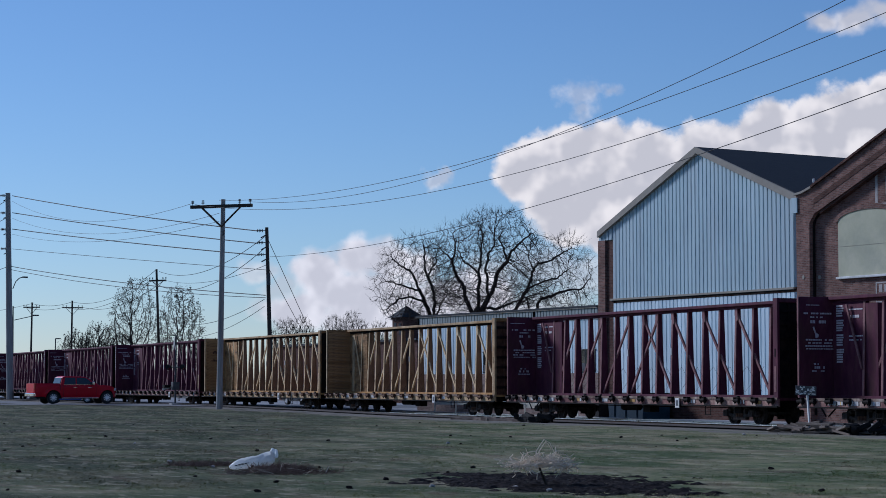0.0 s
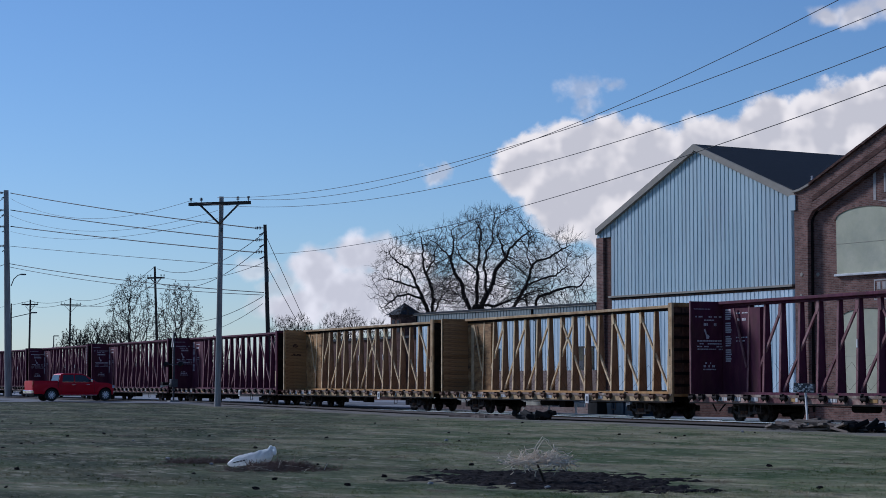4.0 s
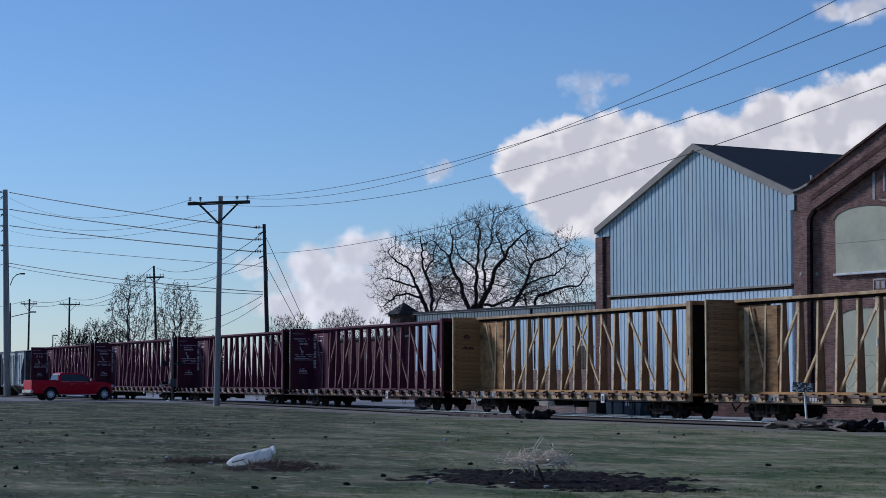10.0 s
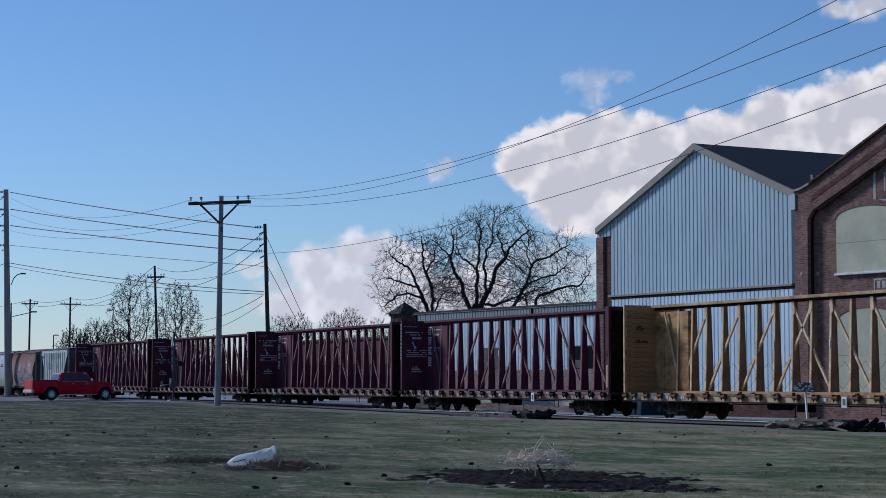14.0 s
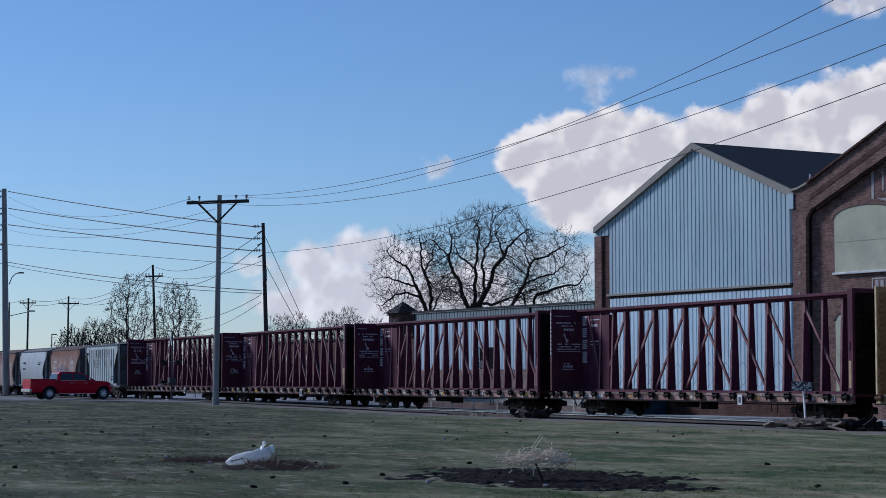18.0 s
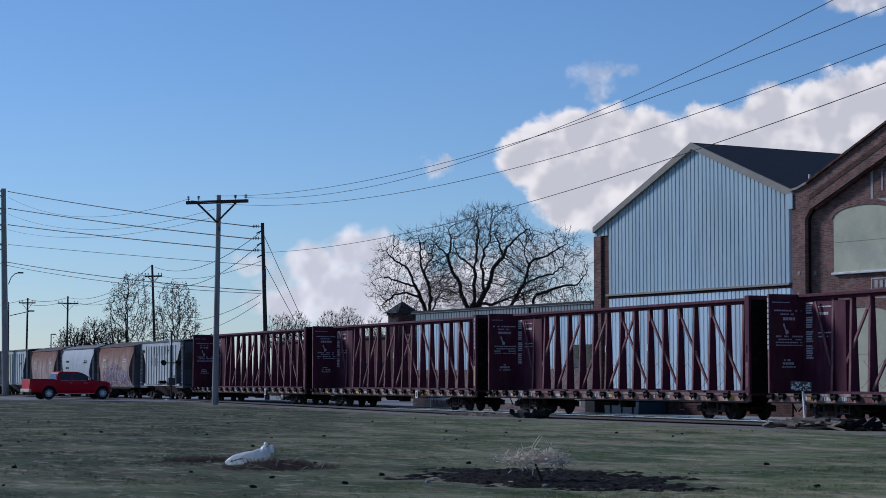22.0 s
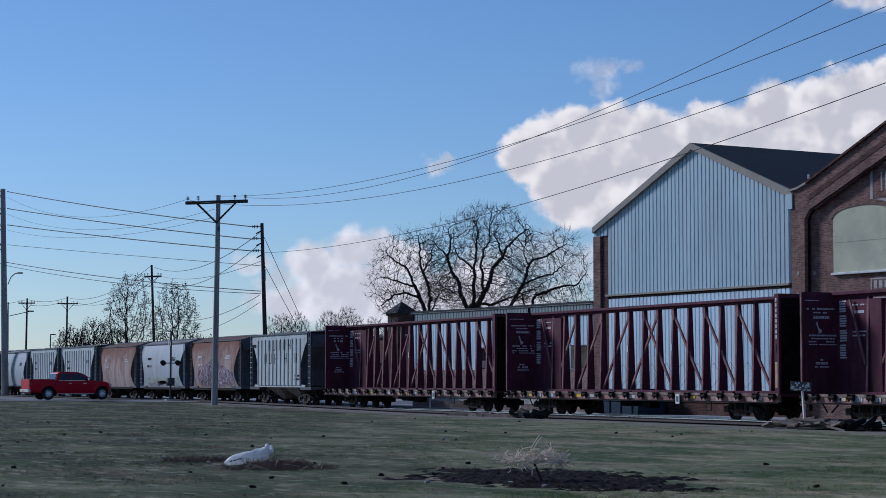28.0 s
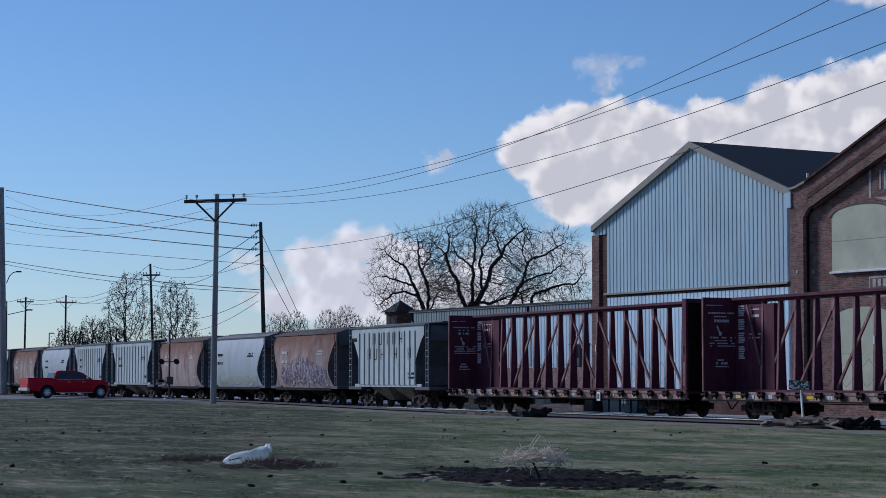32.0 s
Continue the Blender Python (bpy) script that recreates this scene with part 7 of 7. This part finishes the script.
def dead_bush():
    """A dead shrub: a bent stem under a flat tangle of curled twigs, two long shoots arching over it."""
    t = thing("dead_bush", pose(-29.46, 14.84, gz(-29.46, 14.84)), "small dead shrub with a dome of pale dry twigs", "shrub")
    r = random.Random(8)
    part("stem", rod(rod(bmesh.new(), (0.06, 0.14, -0.1), (0.02, 0.04, 0.16), 0.026, 0.022, 7), (0.02, 0.04, 0.16), (0, -0.03, 0.34), 0.022, 0.016, 7), BARK, t, "thin dark stem")
    bm = bmesh.new()
    for i in range(250):
        a, d = r.uniform(0, 2 * math.pi), math.sqrt(r.random())
        p = Vector((math.cos(a) * 0.50 * d, math.sin(a) * 0.56 * d, 0.34 + 0.16 * (1 - d) + r.gauss(0, 0.03)))
        v = Vector((r.gauss(0, 1), r.gauss(0, 1), r.gauss(0.0, 0.25))).normalized()
        w = r.uniform(0.008, 0.014)
        for k in range(4):
            v = (v + Vector((r.gauss(0, 0.7), r.gauss(0, 0.7), r.gauss(-0.02, 0.22)))).normalized()
            q = p + v * r.uniform(0.035, 0.075)
            rod(bm, p, q, w, w * 0.85, 4, False)
            p, w = q, w * 0.85
    for i in range(36):
        a = 2 * math.pi * i / 36 + r.gauss(0, 0.1)
        d = r.uniform(0.3, 0.55)
        rod(bm, (0, -0.03, 0.34), (math.cos(a) * d, math.sin(a) * d, 0.37 + r.uniform(-0.04, 0.06)), 0.009, 0.006, 4, False)
    for pts in (((0, -0.1, 0.42), (0.0, -0.06, 0.60), (0.02, 0.06, 0.77), (0.02, 0.16, 0.72), (0.04, 0.25, 0.54)), ((0, -0.06, 0.42), (0.0, -0.02, 0.58), (0.01, 0.10, 0.74), (0.0, 0.20, 0.62)), ((0, 0.1, 0.42), (0, 0.30, 0.53), (0.02, 0.45, 0.52), (0.03, 0.58, 0.40)), ((0, 0.05, 0.44), (0, 0.36, 0.50), (0, 0.52, 0.42)), ((0, 0.0, 0.42), (-0.02, -0.08, 0.58), (-0.02, -0.22, 0.56), (0, -0.34, 0.44))):
        tube(bm, pts, [0.010, 0.009, 0.008, 0.007, 0.006][:len(pts)], 5)
    tagged(part("twig_dome", bm, PALE_STRAW, t), "pale straw-coloured tangled twigs", kind="stuff")


dead_bush()


BED_C, BED_R, BED_A = Vector((-30.45, 15.55, 0)), Vector((0.406, 0.914, 0)), Vector((-0.914, 0.406, 0))


def bed_edge(p):
    """Above zero inside the soil bed, falling off outside it."""
    q = p - BED_C
    u = q.dot(BED_R) / 2.6
    v = (q.dot(BED_A) + u * 1.4) / 4.3
    if abs(u) > 1.5 or abs(v) > 1.5:
        return -1.0
    return 1 - math.sqrt(u * u + v * v) + 0.34 * noise.noise(p * 0.55) + 0.36 * noise.noise(p * 1.7) + 0.34 * noise.noise(p * 4.1)


def soil_patch():
    """A long low bed of bare dark soil."""
    bm = bmesh.new()
    n, k = 150, 110
    g = []
    for i in range(n + 1):
        row = []
        for j in range(k + 1):
            u, v = (i / n - 0.5) * 2.4, (j / k - 0.5) * 2.4
            p = BED_C + BED_R * u * 2.6 + BED_A * (v * 4.3 - u * 1.4)
            e = bed_edge(p)
            z = gz(p.x, p.y) - 0.035 + 0.060 * smooth01(e, -0.05, 0.40) + (0.03 * noise.noise(p * 2.3) + 0.03 * noise.noise(p * 5) + 0.025 * noise.noise(p * 11)) * smooth01(e, 0, 0.4)
            row.append(bm.verts.new((p.x, p.y, z)))
        g.append(row)
    for x, y in zip(g, g[1:]):
        for j in range(k):
            bm.faces.new((x[j], x[j + 1], y[j + 1], y[j]))
    bmesh.ops.recalc_face_normals(bm, faces=bm.faces)
    tagged(part("soil_bed", bm, SOIL), "long low bed of bare dark soil", "soil", kind="structure")


soil_patch()


def clods():
    r = random.Random(77)
    mesh = {}
    for i, (mt, lab) in enumerate(((SOIL, "dark clod of earth on the lawn"), (CONCRETE, "small pale stone on the lawn"))):
        for v in range(3):
            bm = bmesh.new()
            bmesh.ops.create_icosphere(bm, subdivisions=2, radius=1)
            for q in bm.verts:
                q.co *= 0.75 + 0.5 * noise.noise(q.co * 1.3 + Vector((v * 9, i * 5, 0)))
                q.co.z *= 0.6
            me = bpy.data.meshes.new("clod")
            bm.to_mesh(me)
            bm.free()
            me.materials.append(mt)
            mesh[i, v] = (me, lab)
    for x, y, sc in ((-28.77, 14.06, 0.075), (-27.81, 14.17, 0.06), (-30.13, 13.19, 0.055), (-40.97, 11.87, 0.065), (-38.41, 12.03, 0.05)):
        ob = new("stone", mesh[1, 1][0])
        ob.matrix_basis = pose(x, y, gz(x, y) + sc * 0.4, 0, 0, 70 * x) @ Matrix.Diagonal((sc * 1.2, sc, sc, 1))
        tagged(ob, "pale rounded stone by the bare soil", "stone", "scattered stones")
    for i in range(90):
        w = 1 if i % 11 == 0 else 0
        me, lab = mesh[w, i % 3]
        d = r.uniform(31, 95)
        a = radians(YAW) + (r.uniform(-0.20, 0.215) if i % 3 else r.uniform(0.08, 0.22))
        x, y = -math.sin(a) * d, math.cos(a) * d
        if y > 36:
            continue
        ob = new("stone" if w else "clod", me)
        sc = r.uniform(0.02, 0.075)
        ob.matrix_basis = pose(x, y, gz(x, y) + sc * 0.3, 0, 0, r.uniform(0, 360)) @ Matrix.Diagonal((sc, sc, sc, 1))
        tagged(ob, lab, "stone" if w else "clod", "scattered stones" if w else "scattered clods")


clods()


def grass_blades():
    """Tufts of a few broad leaning blades over the lawn, thicker in some patches."""
    rs = np.random.RandomState(5)
    n = 160000
    d = np.sqrt(27 ** 2 + (140 ** 2 - 27 ** 2) * rs.rand(n) ** 1.7)
    a = radians(YAW) + (rs.rand(n) - 0.5) * 0.48
    x, y = -np.sin(a) * d, np.cos(a) * d
    patch = np.array([noise.noise(Vector((p * 0.38, q * 0.38, 0))) + 0.6 * noise.noise(Vector((p * 1.3, q * 1.3, 4))) for p, q in zip(x, y)])
    bed = np.array([bed_edge(Vector((p, q, 0))) for p, q in zip(x, y)])
    verge = np.array([3.2 * noise.noise(Vector((p * 0.3, q * 0.5, 8))) for p, q in zip(x, y)])
    keep = (y + verge < 38.2 - 1.5 * rs.rand(n)) & (rs.rand(n) < 0.55 + 0.6 * patch) & ((bed < 0.06 + 0.3 * rs.rand(n) ** 2) | (rs.rand(n) < 0.05))
    x, y, d, patch = x[keep], y[keep], d[keep], patch[keep]
    m = len(x)
    z = np.array([gz(p, q) for p, q in zip(x, y)])
    h = (0.012 + 0.026 * rs.rand(m) ** 2.5) * np.clip(0.9 + 0.4 * patch, 0.5, 1.4)
    B = 3
    co = np.empty((m, B, 3, 3))
    for b in range(B):
        t = rs.rand(m) * 6.283
        w = h * (0.22 + 0.22 * rs.rand(m))
        ox, oy = (rs.rand(m) - 0.5) * 0.09, (rs.rand(m) - 0.5) * 0.09
        lx, ly = (rs.rand(m) - 0.5) * 3.4 * h, (rs.rand(m) - 0.5) * 3.4 * h
        co[:, b, 0] = np.stack([x + ox - np.cos(t) * w, y + oy - np.sin(t) * w, z - 0.004], 1)
        co[:, b, 1] = np.stack([x + ox + np.cos(t) * w, y + oy + np.sin(t) * w, z - 0.004], 1)
        co[:, b, 2] = np.stack([x + ox + lx, y + oy + ly, z + h * (0.6 + 0.5 * rs.rand(m))], 1)
    m *= B
    me = bpy.data.meshes.new("grass")
    me.vertices.add(m * 3)
    me.vertices.foreach_set("co", co.ravel())
    me.loops.add(m * 3)
    me.loops.foreach_set("vertex_index", np.arange(m * 3, dtype=np.int32))
    me.polygons.add(m)
    me.polygons.foreach_set("loop_start", np.arange(0, m * 3, 3, dtype=np.int32))
    me.update()
    me.validate()
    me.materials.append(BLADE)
    tagged(new("grass", me), "short uneven tufts of green and straw grass", "grass", kind="stuff")


grass_blades()


# ---- clouds: a far backdrop ----
CLOUD_D = 2500.0
K = CLOUD_D / 3520.9


def cloud_mat(name, blobs, thick, soft, scale, lit, shade, seed, rough):
    m = bpy.data.materials.new(name)
    m.use_nodes = True
    n, l = m.node_tree.nodes, m.node_tree.links
    n.clear()
    tc = n.new("ShaderNodeTexCoord")
    out = n.new("ShaderNodeOutputMaterial")

    def math_(op, a, b=None, c=None):
        q = n.new("ShaderNodeMath")
        q.operation = op
        for i, v in enumerate((a, b, c)):
            if v is None:
                continue
            if isinstance(v, (int, float)):
                q.inputs[i].default_value = v
            else:
                l.new(v, q.inputs[i])
        return q.outputs[0]

    def vec(op, a, b):
        q = n.new("ShaderNodeVectorMath")
        q.operation = op
        l.new(a, q.inputs[0])
        q.inputs[1].default_value = b
        return q
    warp = n.new("ShaderNodeTexNoise")
    warp.inputs["Scale"].default_value, warp.inputs["Detail"].default_value = scale * 0.8, 3
    l.new(tc.outputs["Object"], warp.inputs["Vector"])
    wv = vec("SUBTRACT", warp.outputs["Color"], (0.5, 0.5, 0.5))
    wv = vec("MULTIPLY", wv.outputs[0], (60, 60, 0))
    ad = n.new("ShaderNodeVectorMath")
    l.new(tc.outputs["Object"], ad.inputs[0])
    l.new(wv.outputs[0], ad.inputs[1])
    pos = ad.outputs[0]

    def body(p):
        field = None
        for x, y, rx, ry in blobs:
            s = vec("SUBTRACT", p, (x, y, 0))
            s = vec("DIVIDE", s.outputs[0], (rx, ry, 1))
            ln = n.new("ShaderNodeVectorMath")
            ln.operation = "LENGTH"
            l.new(s.outputs[0], ln.inputs[0])
            f = math_("SUBTRACT", 1.0, ln.outputs["Value"])
            field = f if field is None else math_("SMOOTH_MAX", field, f, 0.25)
        return field

    def fbm(p, sc, det, off):
        q = vec("ADD", p, off)
        t = n.new("ShaderNodeTexNoise")
        t.inputs["Scale"].default_value, t.inputs["Detail"].default_value, t.inputs["Roughness"].default_value = sc, det, 0.58
        l.new(q.outputs[0], t.inputs["Vector"])
        return t.outputs["Fac"]
    off = (seed * 131.0, seed * 57.0, seed * 9.0)
    field = body(pos)
    big = fbm(tc.outputs["Object"], scale, 6, off)
    soft_lump = fbm(tc.outputs["Object"], scale * 0.75, 3, off)
    up = fbm(tc.outputs["Object"], scale * 0.75, 3, (off[0] - 22, off[1] + 26, off[2]))
    fine = fbm(tc.outputs["Object"], scale * 3.0, 5, off)
    dens = math_("ADD", math_("ADD", field, math_("MULTIPLY", math_("SUBTRACT", big, 0.5), rough)), math_("MULTIPLY", math_("SUBTRACT", fine, 0.5), 0.35))
    al = n.new("ShaderNodeMapRange")
    al.interpolation_type = "SMOOTHSTEP"
    al.inputs["From Min"].default_value, al.inputs["From Max"].default_value = 0.02, soft
    al.inputs["To Max"].default_value = thick
    l.new(dens, al.inputs["Value"])
    # towards the sun the lumps are bright, behind them they turn grey
    rel = math_("ADD", math_("SUBTRACT", soft_lump, up), math_("MULTIPLY", math_("SUBTRACT", fine, 0.5), 0.12))
    lum = math_("ADD", math_("MULTIPLY", rel, 2.6), math_("SUBTRACT", 0.94, math_("MULTIPLY", field, 0.80)))
    mr = n.new("ShaderNodeMapRange")
    mr.interpolation_type = "SMOOTHSTEP"
    mr.inputs["From Min"].default_value, mr.inputs["From Max"].default_value = 0.25, 1.05
    l.new(lum, mr.inputs["Value"])
    mx = n.new("ShaderNodeMix")
    mx.data_type = "RGBA"
    mx.inputs[6].default_value, mx.inputs[7].default_value = (*shade, 1), (*lit, 1)
    l.new(mr.outputs[0], mx.inputs[0])
    em = n.new("ShaderNodeEmission")
    l.new(mx.outputs[2], em.inputs["Color"])
    tr = n.new("ShaderNodeBsdfTransparent")
    sh = n.new("ShaderNodeMixShader")
    l.new(al.outputs[0], sh.inputs[0])
    l.new(tr.outputs[0], sh.inputs[1])
    l.new(em.outputs[0], sh.inputs[2])
    l.new(sh.outputs[0], out.inputs["Surface"])
    return m


CLOUDS = []


def cloud(name, cx, cy, blobs, pad, label, thick, soft, scale, drift, rough=1.15, lit=(0.93, 0.795, 0.635), shade=(0.615, 0.545, 0.47), seed=1, lift=0.0):
    """A bank of cloud on a far sheet; its places are in thousandths of a degree-like steps from its own middle."""
    b = [(x - cx, cy - y, rx, ry) for x, y, rx, ry in blobs]
    x0, x1 = min(q[0] - q[2] for q in b) - pad, max(q[0] + q[2] for q in b) + pad
    y0, y1 = min(q[1] - q[3] for q in b) - pad, max(q[1] + q[3] for q in b) + pad
    bm = bmesh.new()
    bm.faces.new([bm.verts.new(p) for p in ((x0, y0, 0), (x1, y0, 0), (x1, y1, 0), (x0, y1, 0))])
    ob = part(name, bm, cloud_mat(name + "_vapour", b, thick, soft, scale, lit, shade, seed, rough))
    tagged(ob, label, "cloud", kind="structure")
    ob.visible_shadow = False
    base = pose(*EYE, 90 + PITCH, 0, YAW)

    def where(dx, dy):
        s = 1 + lift / CLOUD_D
        return base @ Matrix.Translation(((cx + dx - 784) * K * s, (441 - cy - dy) * K * s, -CLOUD_D - lift)) @ Matrix.Diagonal((K * s, K * s, K * s, 1))
    ob.matrix_basis = where(0, 0)
    CLOUDS.append((ob, where, drift))
    return ob


cloud("cloud_bank", 1200, 300, [(925, 300, 66, 60), (960, 285, 80, 64), (1010, 266, 80, 60), (985, 348, 80, 60), (1025, 385, 105, 62), (1075, 262, 70, 56), (1150, 278, 90, 66), (1240, 272, 75, 62), (1300, 262, 62, 56), (1370, 244, 84, 76), (1450, 230, 88, 82), (1530, 210, 95, 78), (1630, 200, 130, 85), (1060, 330, 110, 56), (1190, 355, 150, 70), (1370, 340, 190, 90), (1520, 310, 160, 90), (1080, 400, 110, 60), (1000, 395, 70, 52)],
      60, "bright heaped white and grey cumulus cloud bank", 1.0, 0.30, 0.012, (20, -29), 0.85, seed=1)
cloud("cloud_bank", 620, 500, [(565, 482, 60, 48), (624, 452, 56, 46), (680, 462, 66, 52), (600, 515, 85, 55), (680, 525, 80, 55), (530, 550, 90, 42), (640, 565, 110, 45), (735, 478, 56, 46), (770, 535, 90, 50), (850, 520, 70, 50), (880, 560, 120, 34)],
      70, "lower heaped white and lilac cumulus cloud", 1.0, 0.46, 0.011, (-2, -8), 0.6, lit=(0.91, 0.805, 0.685), shade=(0.64, 0.575, 0.51), seed=2, lift=60)
cloud("cloud_wisp", 960, 490, [(880, 490, 80, 60), (960, 470, 90, 60), (1040, 490, 80, 60), (960, 540, 130, 40)], 40, "thin pale veil of cloud low in the sky", 0.55, 0.8, 0.012, (4, -12), 0.8, seed=11, lift=100)
cloud("cloud_wisp", 1040, 170, [(1035, 165, 62, 30), (1075, 160, 35, 26), (1040, 195, 35, 25)], 40, "thin wisp of cloud", 0.42, 0.85, 0.024, (50, -40), 1.4, seed=3, lift=-60)
cloud("cloud_wisp", 775, 318, [(775, 318, 32, 26), (790, 305, 18, 18)], 30, "thin wisp of cloud", 0.6, 0.8, 0.028, (12, -20), 1.3, seed=4, lift=-90)
cloud("cloud_bank", 1510, 30, [(1455, 38, 45, 24), (1510, 35, 55, 36), (1560, 20, 60, 36), (1600, 30, 50, 30)], 50, "small bright cloud high up", 0.85, 0.75, 0.014, (60, -40), 0.7, seed=8, lift=90)
cloud("cloud_wisp", 470, 500, [(460, 480, 50, 25), (500, 510, 50, 35), (480, 545, 60, 25)], 40, "thin wisp of cloud", 0.55, 0.7, 0.016, (-2, -8), seed=6, lift=120)


# ---- what moves ----
def motions():
    times = (0, 3, 6, 9, 12, 15, 18, 21, 24, 27, 30, 32)
    for c, off in TRAIN:
        walk(c, [(t, pose(run(t) + off, TRACK_Y, 0)) for t in times])
    # the wheels roll with the cars
    spin = []
    t = 0.0
    while t < 32.0:
        spin.append(t)
        t += 0.14
    spin.append(32.0)
    rows = [(t, math.degrees((run(t) - run(0)) / 0.42)) for t in spin]
    for ob in AXLES:
        x, y, z = ob.matrix_basis.translation
        walk(ob, [(t, pose(x, y, z, 0, a, 0)) for t, a in rows])
    for ob, where, (dx, dy) in CLOUDS:
        s = ob.scale.copy()
        rows = []
        for t in (0, 16, 32):
            loc, rot, _ = where(dx * t / 32, dy * t / 32).decompose()
            rows.append((t, Matrix.LocRotScale(loc, rot, None)))
        walk(ob, rows)
        ob.scale = s
    for ob, amp, speed, ph in ((FOLDS[0], 3.0, 1.7, 0.4), (FOLDS[1], 6.0, 2.3, 0.0)):
        p = ob.location.copy()
        rows = []
        for i in range(65):
            t = i * 0.5
            a = amp * (0.6 * math.sin(speed * t + ph) + 0.4 * math.sin(speed * 0.37 * t))
            rows.append((t, pose(p.x, p.y, p.z + 0.01, 0, -abs(a), a * 0.4)))
        walk(ob, rows)

    p = FOLDS[2].location.copy()
    lifts = ((0, 40), (1, 25), (2, 65), (3.5, 50), (5, 30), (6, 45), (8, 12), (12, 10), (14, 18), (14.5, 80), (15.5, 40), (16.5, 78), (17, 84), (18, 66), (20, 15), (22, 55), (23.5, 25), (25, 40), (27, 30), (29, 58), (30.5, 25), (32, 35))
    walk(FOLDS[2], [(t, pose(p.x, p.y, p.z, 0, -a, 6 * math.sin(t))) for t, a in lifts])

    def car_row(t, x, y):
        x, y = x * 1.075, y * 1.075
        return t, pose(x, y, gz(x, y) + 0.03, 0, 0, 246)
    walk(BLUE_CAR, [car_row(0, -143.9, 34.3), car_row(1.4, -143.9, 34.3), car_row(2.5, -144.9, 32.05), car_row(3.5, -146.4, 28.6), car_row(5.5, -149.8, 21.0), car_row(9, -157, 5.0), car_row(12, -162, -6), car_row(32, -162, -6)])


motions()
